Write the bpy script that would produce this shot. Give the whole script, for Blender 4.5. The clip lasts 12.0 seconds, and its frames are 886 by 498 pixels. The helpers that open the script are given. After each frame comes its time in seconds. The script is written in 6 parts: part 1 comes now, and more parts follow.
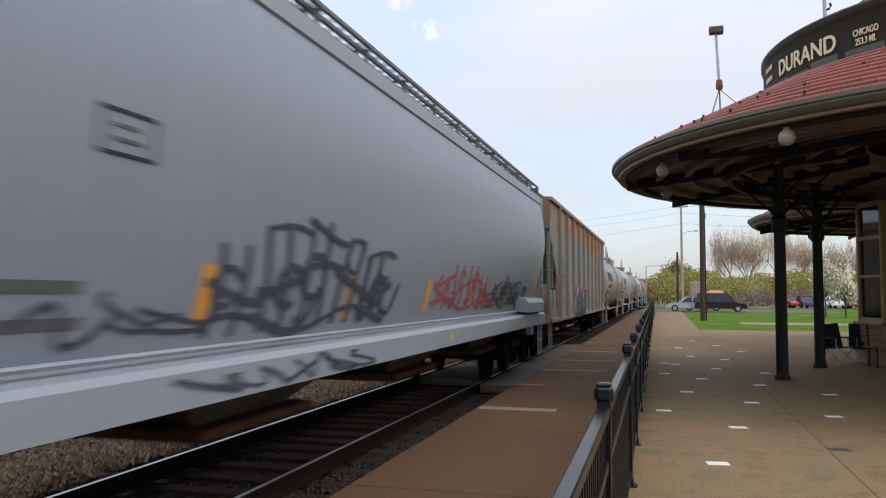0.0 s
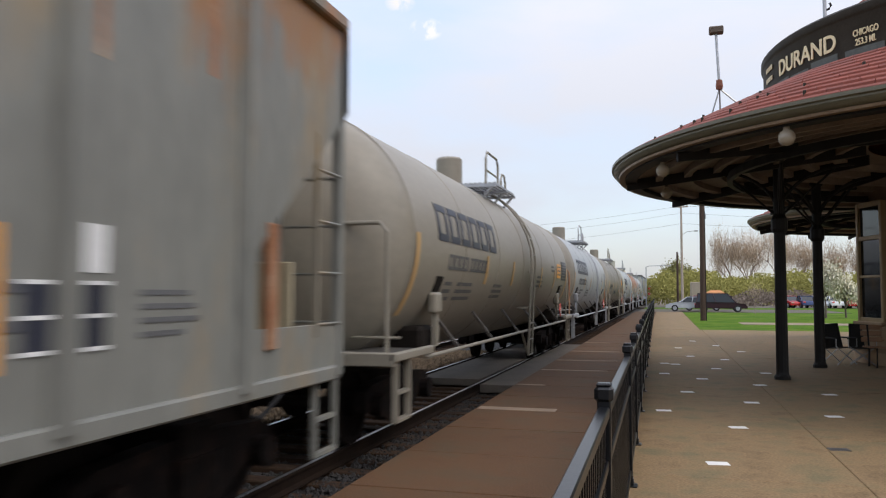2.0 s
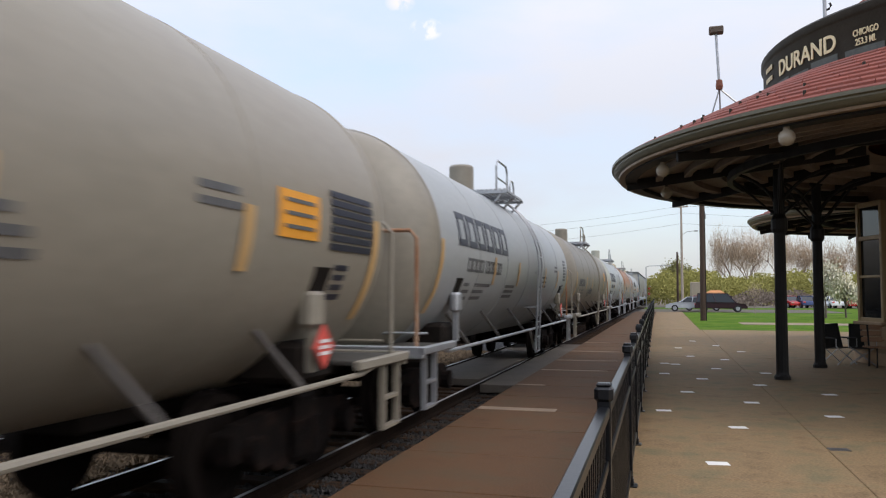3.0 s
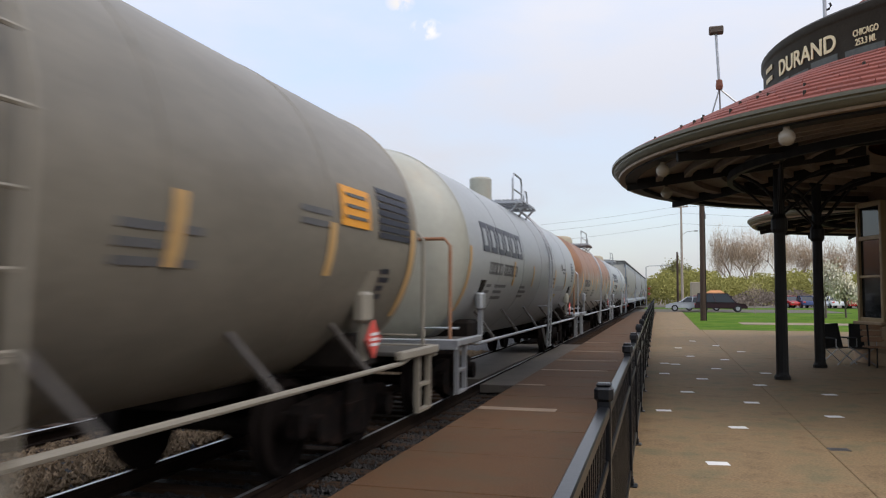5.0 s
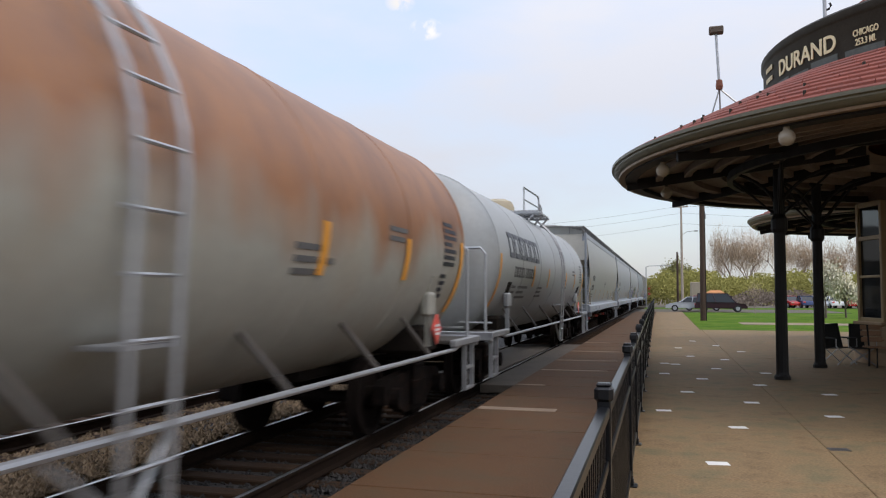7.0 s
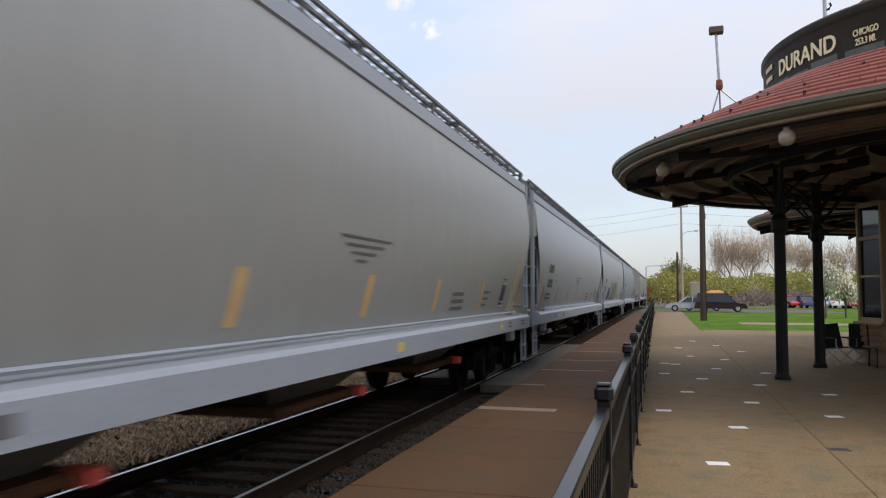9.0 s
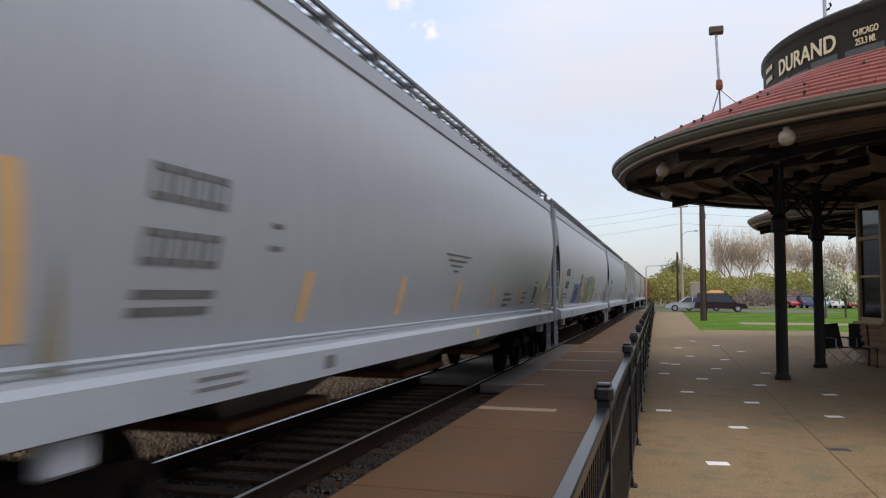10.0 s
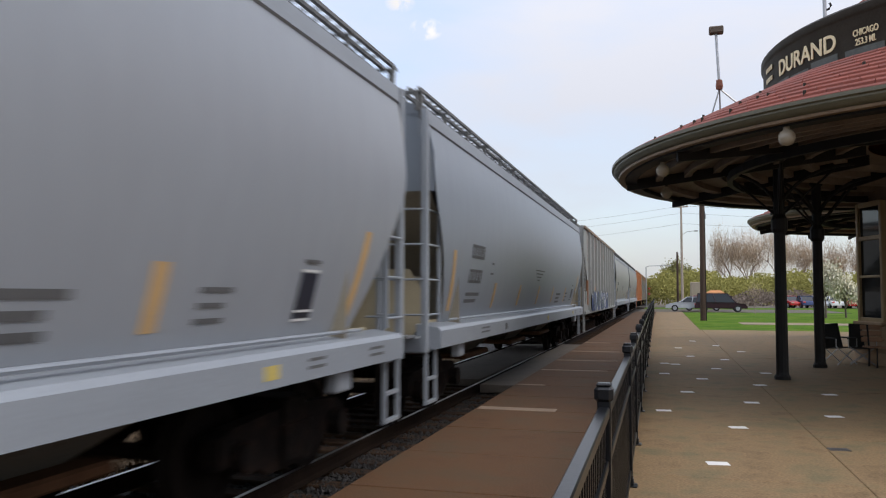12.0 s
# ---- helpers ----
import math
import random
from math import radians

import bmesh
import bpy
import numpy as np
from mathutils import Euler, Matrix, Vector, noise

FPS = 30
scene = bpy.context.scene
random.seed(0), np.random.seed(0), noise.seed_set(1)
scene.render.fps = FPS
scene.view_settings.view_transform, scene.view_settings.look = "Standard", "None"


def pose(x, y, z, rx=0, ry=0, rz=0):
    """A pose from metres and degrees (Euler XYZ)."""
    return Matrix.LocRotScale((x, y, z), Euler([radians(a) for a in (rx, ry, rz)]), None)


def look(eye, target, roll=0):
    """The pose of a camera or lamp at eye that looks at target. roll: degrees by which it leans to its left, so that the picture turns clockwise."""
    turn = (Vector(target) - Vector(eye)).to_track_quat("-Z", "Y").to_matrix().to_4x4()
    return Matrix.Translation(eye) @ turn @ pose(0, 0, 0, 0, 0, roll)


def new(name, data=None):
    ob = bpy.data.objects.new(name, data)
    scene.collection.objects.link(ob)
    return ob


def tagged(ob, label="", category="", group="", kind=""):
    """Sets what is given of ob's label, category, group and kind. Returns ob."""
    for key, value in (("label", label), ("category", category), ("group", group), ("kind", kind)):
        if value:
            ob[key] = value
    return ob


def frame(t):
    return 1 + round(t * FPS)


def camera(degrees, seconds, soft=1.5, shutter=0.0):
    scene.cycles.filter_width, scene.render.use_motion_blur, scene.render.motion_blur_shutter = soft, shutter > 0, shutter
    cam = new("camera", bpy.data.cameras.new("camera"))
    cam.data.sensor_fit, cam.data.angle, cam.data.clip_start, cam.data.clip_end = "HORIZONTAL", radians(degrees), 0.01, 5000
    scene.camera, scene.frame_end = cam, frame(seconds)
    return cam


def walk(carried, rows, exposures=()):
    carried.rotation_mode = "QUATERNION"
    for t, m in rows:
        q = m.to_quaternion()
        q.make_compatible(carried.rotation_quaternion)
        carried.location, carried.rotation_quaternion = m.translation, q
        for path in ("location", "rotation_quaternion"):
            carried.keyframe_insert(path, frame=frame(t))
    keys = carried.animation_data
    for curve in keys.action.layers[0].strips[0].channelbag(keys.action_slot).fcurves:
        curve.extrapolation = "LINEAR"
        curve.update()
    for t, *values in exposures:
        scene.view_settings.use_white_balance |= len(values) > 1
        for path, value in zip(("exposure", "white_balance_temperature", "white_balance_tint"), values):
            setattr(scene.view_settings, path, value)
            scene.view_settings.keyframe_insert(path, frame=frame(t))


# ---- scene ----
cam = camera(58.5, 12.0, soft=1.15, shutter=0.3)
EYE = (0.0, 0.0, 1.65)
CAM_POSE = Matrix.Translation(EYE) @ pose(0, 0, 0, 0, 0, 15.62) @ pose(0, 0, 0, 93.24, 0, 0) @ pose(0, 0, 0, 0, 0, 0.1)
walk(cam, [(0, CAM_POSE), (12, CAM_POSE)], exposures=[(0, -0.04), (3.0, -0.04), (5.0, -0.11), (12, -0.11)])

XC = -4.22          # centre line of the near track
XC2 = -8.25         # centre line of the second track
RAIL_Z = -0.05      # top of rail; the platform is at 0
SPEED = 15.47       # metres a second, towards the camera
CX, CY = 6.2, 16.4  # centre of the round end of the station

# ---- light ----
world = bpy.data.worlds.new("sky")
scene.world = world
world.use_nodes = True
wn, wl = world.node_tree.nodes, world.node_tree.links
wn.clear()
w_out = wn.new("ShaderNodeOutputWorld")
w_bg = wn.new("ShaderNodeBackground")
w_sky = wn.new("ShaderNodeTexSky")
w_sky.sky_type, w_sky.sun_disc = "NISHITA", False
w_sky.sun_elevation, w_sky.sun_rotation = radians(52), radians(109)
w_sky.air_density, w_sky.dust_density = 1.0, 2.0
w_tc = wn.new("ShaderNodeTexCoord")
w_map = wn.new("ShaderNodeMapping")
w_map.inputs["Scale"].default_value = (1.0, 1.0, 2.6)
w_noise = wn.new("ShaderNodeTexNoise")
w_noise.inputs["Scale"].default_value, w_noise.inputs["Detail"].default_value = 2.3, 6
w_ramp = wn.new("ShaderNodeValToRGB")
w_ramp.color_ramp.elements[0].position, w_ramp.color_ramp.elements[0].color = 0.32, (0.35, 0.35, 0.35, 1)
w_ramp.color_ramp.elements[1].position, w_ramp.color_ramp.elements[1].color = 0.62, (0.97, 0.97, 0.97, 1)
w_scale = wn.new("ShaderNodeVectorMath")
w_scale.operation = "SCALE"
w_scale.inputs["Scale"].default_value = 0.30
w_mix = wn.new("ShaderNodeMix")
w_mix.data_type = "RGBA"
w_mix.inputs["B"].default_value = (0.82, 0.835, 0.92, 1)
wl.new(w_tc.outputs["Generated"], w_map.inputs["Vector"])
wl.new(w_map.outputs["Vector"], w_noise.inputs["Vector"])
wl.new(w_noise.outputs["Fac"], w_ramp.inputs["Fac"])
wl.new(w_sky.outputs["Color"], w_scale.inputs[0])
wl.new(w_scale.outputs["Vector"], w_mix.inputs["A"])
wl.new(w_ramp.outputs["Color"], w_mix.inputs["Factor"])
w_last = w_mix.outputs["Result"]
# two small bright puffs of cloud
for toward, near, strength in (((-0.2746, 0.9062, 0.3217), 0.99990, 0.9), ((-0.3022, 0.8866, 0.3503), 0.99995, 0.8)):
    w_off, w_dot, w_rng, w_det, w_mul, w_puff = (wn.new("ShaderNodeVectorMath"), wn.new("ShaderNodeVectorMath"), wn.new("ShaderNodeMapRange"),
                                                 wn.new("ShaderNodeTexNoise"), wn.new("ShaderNodeMath"), wn.new("ShaderNodeMix"))
    w_off.operation, w_dot.operation, w_mul.operation, w_puff.data_type = "NORMALIZE", "DOT_PRODUCT", "MULTIPLY", "RGBA"
    w_flat = wn.new("ShaderNodeMapping")
    w_flat.inputs["Scale"].default_value = (1.0, 1.0, 1.7)
    wl.new(w_tc.outputs["Generated"], w_flat.inputs["Vector"])
    wl.new(w_flat.outputs["Vector"], w_off.inputs[0])
    wl.new(w_off.outputs["Vector"], w_dot.inputs[0])
    w_dot.inputs[1].default_value = Vector((toward[0], toward[1], 1.7 * toward[2])).normalized()
    w_rng.inputs["From Min"].default_value, w_rng.inputs["From Max"].default_value = near - 0.00010, near + 0.00004
    wl.new(w_dot.outputs["Value"], w_rng.inputs["Value"])
    w_det.inputs["Scale"].default_value, w_det.inputs["Detail"].default_value = 55, 5
    wl.new(w_tc.outputs["Generated"], w_det.inputs["Vector"])
    w_det2 = wn.new("ShaderNodeMapRange")
    w_det2.inputs["From Min"].default_value, w_det2.inputs["From Max"].default_value = 0.40, 0.56
    wl.new(w_det.outputs["Fac"], w_det2.inputs["Value"])
    wl.new(w_rng.outputs["Result"], w_mul.inputs[0])
    wl.new(w_det2.outputs["Result"], w_mul.inputs[1])
    wl.new(w_mul.outputs["Value"], w_puff.inputs["Factor"])
    wl.new(w_last, w_puff.inputs["A"])
    w_puff.inputs["B"].default_value = (strength + 0.1, strength + 0.08, strength + 0.08, 1)
    w_last = w_puff.outputs["Result"]
# the overcast is brighter overhead
w_sep, w_pow, w_up, w_gain = wn.new("ShaderNodeSeparateXYZ"), wn.new("ShaderNodeMath"), wn.new("ShaderNodeMath"), wn.new("ShaderNodeVectorMath")
w_pow.operation, w_up.operation, w_gain.operation = "POWER", "MULTIPLY_ADD", "SCALE"
w_pow.use_clamp = True
wl.new(w_tc.outputs["Generated"], w_sep.inputs["Vector"])
wl.new(w_sep.outputs["Z"], w_pow.inputs[0])
w_pow.inputs[1].default_value = 1.5
wl.new(w_pow.outputs["Value"], w_up.inputs[0])
w_up.inputs[1].default_value, w_up.inputs[2].default_value = 1.3, 0.87
wl.new(w_last, w_gain.inputs[0])
wl.new(w_up.outputs["Value"], w_gain.inputs["Scale"])
wl.new(w_gain.outputs["Vector"], w_bg.inputs["Color"])
w_bg.inputs["Strength"].default_value = 1.0
wl.new(w_bg.outputs["Background"], w_out.inputs["Surface"])

sun = new("sun", bpy.data.lights.new("sun", "SUN"))
sun.data.energy, sun.data.angle, sun.data.color = 0.6, radians(14), (1.0, 0.95, 0.88)
sun.matrix_world = look((20, -7, 27), (0, 0, 0))


# ---- materials ----
def material(name, color, rough=0.6, metal=0.0, vary=0.12, scale=3.0, grain=40.0, bump=0.15, second=None, cover=0.5,
             island=0.0, stretch=(1, 1, 1), spec=0.5, sharp=0.12, bump_distance=0.01):
    """Colour with two scales of variation, an optional second colour in patches, and fine relief."""
    m = bpy.data.materials.new(name)
    m.use_nodes = True
    n, l = m.node_tree.nodes, m.node_tree.links
    b = n["Principled BSDF"]
    tc, mp = n.new("ShaderNodeTexCoord"), n.new("ShaderNodeMapping")
    mp.inputs["Scale"].default_value = stretch
    l.new(tc.outputs["Object"], mp.inputs["Vector"])
    big, fine = n.new("ShaderNodeTexNoise"), n.new("ShaderNodeTexNoise")
    big.inputs["Scale"].default_value, big.inputs["Detail"].default_value = scale, 7
    big.inputs["Roughness"].default_value = 0.62
    fine.inputs["Scale"].default_value, fine.inputs["Detail"].default_value = grain, 4
    for t in (big, fine):
        l.new(mp.outputs["Vector"], t.inputs["Vector"])
    col = None
    if second:
        ramp = n.new("ShaderNodeValToRGB")
        ramp.color_ramp.elements[0].position = max(0.0, cover - sharp)
        ramp.color_ramp.elements[1].position = min(1.0, cover + sharp)
        l.new(big.outputs["Fac"], ramp.inputs["Fac"])
        mx = n.new("ShaderNodeMix")
        mx.data_type = "RGBA"
        mx.inputs["A"].default_value, mx.inputs["B"].default_value = (*color, 1), (*second, 1)
        l.new(ramp.outputs["Color"], mx.inputs["Factor"])
        col = mx.outputs["Result"]
    hsv = n.new("ShaderNodeHueSaturation")
    if col:
        l.new(col, hsv.inputs["Color"])
    else:
        hsv.inputs["Color"].default_value = (*color, 1)
    add = n.new("ShaderNodeMath")
    add.operation = "ADD"
    r1, r2 = n.new("ShaderNodeMapRange"), n.new("ShaderNodeMapRange")
    r1.inputs["From Min"].default_value, r1.inputs["From Max"].default_value = 0.25, 0.75
    r1.inputs["To Min"].default_value, r1.inputs["To Max"].default_value = 1 - vary, 1 + vary
    r2.inputs["From Min"].default_value, r2.inputs["From Max"].default_value = 0.25, 0.75
    r2.inputs["To Min"].default_value, r2.inputs["To Max"].default_value = -vary * 0.7, vary * 0.7
    l.new(big.outputs["Fac"], r1.inputs["Value"])
    l.new(fine.outputs["Fac"], r2.inputs["Value"])
    l.new(r1.outputs["Result"], add.inputs[0])
    l.new(r2.outputs["Result"], add.inputs[1])
    value = add.outputs["Value"]
    if island:
        geo, oi, both, rr, ad2 = (n.new("ShaderNodeNewGeometry"), n.new("ShaderNodeObjectInfo"), n.new("ShaderNodeMath"),
                                  n.new("ShaderNodeMapRange"), n.new("ShaderNodeMath"))
        both.operation, ad2.operation = "ADD", "MULTIPLY"
        l.new(geo.outputs["Random Per Island"], both.inputs[0])
        l.new(oi.outputs["Random"], both.inputs[1])
        rr.inputs["From Max"].default_value = 2.0
        rr.inputs["To Min"].default_value, rr.inputs["To Max"].default_value = 1 - island, 1 + island
        l.new(both.outputs["Value"], rr.inputs["Value"])
        l.new(rr.outputs["Result"], ad2.inputs[0])
        l.new(value, ad2.inputs[1])
        value = ad2.outputs["Value"]
    l.new(value, hsv.inputs["Value"])
    l.new(hsv.outputs["Color"], b.inputs["Base Color"])
    b.inputs["Roughness"].default_value, b.inputs["Metallic"].default_value = rough, metal
    b.inputs["Specular IOR Level"].default_value = spec
    if bump:
        bp = n.new("ShaderNodeBump")
        bp.inputs["Strength"].default_value, bp.inputs["Distance"].default_value = bump, bump_distance
        l.new(fine.outputs["Fac"], bp.inputs["Height"])
        l.new(bp.outputs["Normal"], b.inputs["Normal"])
    return m


M = {}
M["ballast"] = material("ballast_stone", (0.185, 0.130, 0.080), 0.9, vary=0.4, spec=0.1, scale=6, grain=28, bump=1.0, island=0.85, bump_distance=0.04)
# dark copy of the ballast, with the shade below the train in its colour
M["ballast_dark"] = material("shade_dark_ballast", (0.022, 0.02, 0.019), 0.85, vary=0.35, scale=6, grain=30, bump=1.0, island=0.5, bump_distance=0.04)
M["rail"] = material("rusty_rail", (0.016, 0.010, 0.007), 0.9, 0.0, vary=0.3, spec=0.08)
M["railhead"] = material("polished_rail_head", (0.50, 0.49, 0.48), 0.33, 1.0, vary=0.06, bump=0.02)
M["tie"] = material("weathered_tie_wood", (0.044, 0.025, 0.014), 0.9, vary=0.35, spec=0.15, scale=2, grain=25, stretch=(1, 8, 8), island=0.4, bump=0.6)
M["platform"] = material("brown_platform_concrete", (0.104, 0.051, 0.021), 0.82, spec=0.25, vary=0.38, scale=1.6, grain=60, bump=0.3,
                         second=(0.066, 0.040, 0.019), cover=0.54, sharp=0.10, island=0.10)
M["plaza"] = material("tan_plaza_concrete", (0.222, 0.146, 0.072), 0.8, spec=0.25, vary=0.45, scale=1.8, grain=38, bump=0.4,
                      second=(0.112, 0.090, 0.046), cover=0.56, sharp=0.09, island=0.06)
M["band"] = material("pale_concrete_band", (0.215, 0.155, 0.105), 0.85, vary=0.15, scale=3)
M["asphalt"] = material("worn_asphalt", (0.085, 0.07, 0.055), 0.9, vary=0.2, scale=1.5, grain=80, bump=0.4)
M["dirt"] = material("bare_dirt_soil", (0.13, 0.105, 0.075), 0.95, vary=0.3, scale=0.5, grain=15)
M["grass"] = material("spring_lawn_grass", (0.062, 0.128, 0.010), 0.9, spec=0.05, vary=0.3, scale=0.4, grain=14, bump=0.8, second=(0.105, 0.145, 0.018), cover=0.55, bump_distance=0.05)
M["white_tile"] = material("white_paver", (0.72, 0.70, 0.66), 0.6, vary=0.06)
M["dark_paver"] = material("dark_slate_paver", (0.05, 0.045, 0.042), 0.6, vary=0.1)
M["fence"] = material("black_enamelled_iron", (0.005, 0.0055, 0.007), 0.3, 0.0, vary=0.25, bump=0.06, spec=0.35)
M["column"] = material("black_painted_iron", (0.009, 0.008, 0.007), 0.55, vary=0.25, spec=0.25)
M["roof_tile"] = material("red_clay_roof_tile", (0.245, 0.052, 0.027), 0.55, vary=0.16, scale=2.5, grain=30, island=0.22, bump=0.3)
M["fascia"] = material("olive_painted_gutter", (0.125, 0.115, 0.075), 0.5, vary=0.2, scale=5, stretch=(1, 1, 4))
M["fascia_light"] = material("tan_gutter_lip", (0.20, 0.135, 0.08), 0.5, vary=0.15)
M["soffit"] = material("beige_soffit_board", (0.20, 0.152, 0.115), 0.7, vary=0.2, scale=3)
M["rafter"] = material("black_rafter_paint", (0.012, 0.01, 0.009), 0.6, vary=0.2, spec=0.25)
M["sign"] = material("dark_sign_board", (0.032, 0.027, 0.019), 0.6, vary=0.3, spec=0.2)
M["sign_patch"] = material("weathered_green_grey_paint", (0.075, 0.08, 0.07), 0.6, vary=0.3, scale=6)
M["cream"] = material("cream_letter_paint", (0.78, 0.66, 0.40), 0.5, vary=0.06)
M["wood_pole"] = material("brown_pole_wood", (0.06, 0.036, 0.024), 0.85, vary=0.3, stretch=(6, 6, 0.5), grain=20, bump=0.5)
M["pale_pole"] = material("weathered_pale_pole_wood", (0.36, 0.30, 0.25), 0.85, vary=0.2, stretch=(6, 6, 0.5), grain=20, bump=0.4)
M["brick"] = material("brown_station_brick", (0.16, 0.105, 0.07), 0.85, vary=0.15, island=0.25)
M["stone"] = material("buff_sandstone", (0.36, 0.255, 0.16), 0.85, vary=0.15, scale=4, island=0.2, bump=0.5)
M["trim"] = material("cream_window_trim", (0.36, 0.26, 0.13), 0.55, vary=0.08)
M["globe"] = material("opal_lamp_glass", (0.32, 0.27, 0.20), 0.25, vary=0.03, bump=0)
M["bench_wood"] = material("varnished_bench_slat", (0.24, 0.125, 0.06), 0.5, vary=0.2, stretch=(1, 6, 6))
M["cloth"] = material("black_nylon_cloth", (0.010, 0.012, 0.014), 0.7, vary=0.2)
M["steel"] = material("galvanised_steel", (0.40, 0.41, 0.42), 0.45, 0.7, vary=0.12)
M["bark"] = material("grey_brown_bark", (0.115, 0.09, 0.07), 0.95, vary=0.3, scale=5)
M["twig"] = material("bare_pale_twigs", (0.46, 0.35, 0.24), 0.95, vary=0.2, island=0.3)
M["bud"] = material("spring_bud_leaves", (0.23, 0.22, 0.085), 0.9, vary=0.25, island=0.4)
M["bush"] = material("olive_hedge_leaves", (0.29, 0.27, 0.075), 0.95, vary=0.3, island=0.35)
M["blossom"] = material("white_blossom", (0.62, 0.58, 0.44), 0.9, vary=0.1, island=0.25)
M["tyre"] = material("black_rubber", (0.012, 0.012, 0.013), 0.8, vary=0.2)
M["sign_red"] = material("red_plastic", (0.55, 0.03, 0.02), 0.4)
glass = bpy.data.materials.new("dark_window_glass")
glass.use_nodes = True
gb = glass.node_tree.nodes["Principled BSDF"]
gb.inputs["Base Color"].default_value, gb.inputs["Roughness"].default_value = (0.015, 0.018, 0.02, 1), 0.06
M["glass"] = glass


# ---- mesh helpers ----
class Geo:
    """Vertices and faces of one part."""

    def __init__(self):
        self.v, self.f = [], []

    def add(self, verts, faces):
        k = len(self.v)
        self.v += [tuple(p) for p in verts]
        self.f += [tuple(i + k for i in face) for face in faces]
        return self

    def box(self, x0, x1, y0, y1, z0, z1, c=0.0, m=None):
        """A box with chamfered edges of width c."""
        c = min(c, (x1 - x0) * 0.45, (y1 - y0) * 0.45, (z1 - z0) * 0.45)
        if c <= 0:
            vs = [(x, y, z) for x in (x0, x1) for y in (y0, y1) for z in (z0, z1)]
            fs = [(0, 1, 3, 2), (4, 6, 7, 5), (0, 4, 5, 1), (2, 3, 7, 6), (0, 2, 6, 4), (1, 5, 7, 3)]
        else:
            vs, ix = [], {}
            for i, x in enumerate((x0, x1)):
                for j, y in enumerate((y0, y1)):
                    for k, z in enumerate((z0, z1)):
                        dx, dy, dz = (c if i == 0 else -c), (c if j == 0 else -c), (c if k == 0 else -c)
                        ix[i, j, k] = len(vs)
                        vs += [(x, y + dy, z + dz), (x + dx, y, z + dz), (x + dx, y + dy, z)]
            fs = []
            for a in range(3):
                b1, b2 = (a + 1) % 3, (a + 2) % 3
                for s in (0, 1):
                    q = []
                    for u, w in ((0, 0), (1, 0), (1, 1), (0, 1)):
                        key = [0, 0, 0]
                        key[a], key[b1], key[b2] = s, u, w
                        q.append(ix[tuple(key)] + a)
                    fs.append(tuple(q if s else q[::-1]))
                for u in (0, 1):
                    for w in (0, 1):
                        k0, k1 = [0, 0, 0], [0, 0, 0]
                        k0[a], k1[a] = 0, 1
                        k0[b1] = k1[b1] = u
                        k0[b2] = k1[b2] = w
                        p, q = ix[tuple(k0)], ix[tuple(k1)]
                        fs.append((p + b1, q + b1, q + b2, p + b2) if u != w else (p + b2, q + b2, q + b1, p + b1))
            for (i, j, k), p in ix.items():
                fs.append((p, p + 1, p + 2) if (i + j + k) % 2 else (p, p + 2, p + 1))
        if m is not None:
            vs = [m @ Vector(p) for p in vs]
        return self.add(vs, fs)

    def loft(self, rings, closed=True, caps=True):
        n = len(rings[0])
        vs = [p for r in rings for p in r]
        fs = []
        for a in range(len(rings) - 1):
            for i in range(n if closed else n - 1):
                j = (i + 1) % n
                fs.append((a * n + i, a * n + j, (a + 1) * n + j, (a + 1) * n + i))
        if caps:
            fs += [tuple(range(n))[::-1], tuple((len(rings) - 1) * n + i for i in range(n))]
        return self.add(vs, fs)

    def tube(self, pts, r, seg=8, r1=None):
        """A round bar along points."""
        pts = [Vector(p) for p in pts]
        rings = []
        for i, p in enumerate(pts):
            d = (pts[min(i + 1, len(pts) - 1)] - pts[max(i - 1, 0)])
            d = d.normalized() if d.length > 1e-9 else Vector((0, 0, 1))
            a = d.cross(Vector((0, 0, 1)) if abs(d.z) < 0.9 else Vector((1, 0, 0))).normalized()
            b = d.cross(a)
            rr = r if r1 is None else r + (r1 - r) * i / max(1, len(pts) - 1)
            rings.append([p + (a * math.cos(t) + b * math.sin(t)) * rr for t in (2 * math.pi * k / seg for k in range(seg))])
        return self.loft(rings)

    def turn(self, prof, seg=32, a0=0.0, a1=360.0, cx=0.0, cy=0.0, caps=False, close=False):
        """A profile of (radius, z) turned about a vertical axis."""
        full = abs(a1 - a0) >= 360
        m = seg if full else seg + 1
        vs, fs = [], []
        for k in range(m):
            t = radians(a0 + (a1 - a0) * k / seg)
            vs += [(cx + r * math.cos(t), cy + r * math.sin(t), z) for r, z in prof]
        n = len(prof)
        for k in range(seg):
            k2 = (k + 1) % m
            for i in range(n if close else n - 1):
                j = (i + 1) % n
                fs.append((k * n + i, k2 * n + i, k2 * n + j, k * n + j))
        return self.add(vs, fs)

    def along_y(self, prof, seg=32):
        """A profile of (radius, y) turned about the car's long axis, at height 0."""
        vs, fs = [], []
        n = len(prof)
        for k in range(seg):
            t = 2 * math.pi * k / seg
            vs += [(r * math.cos(t), y, r * math.sin(t)) for r, y in prof]
        for k in range(seg):
            k2 = (k + 1) % seg
            for i in range(n - 1):
                fs.append((k * n + i, k * n + i + 1, k2 * n + i + 1, k2 * n + i))
        return self.add(vs, fs)

    def shift(self, x=0, y=0, z=0):
        self.v = [(p[0] + x, p[1] + y, p[2] + z) for p in self.v]
        return self

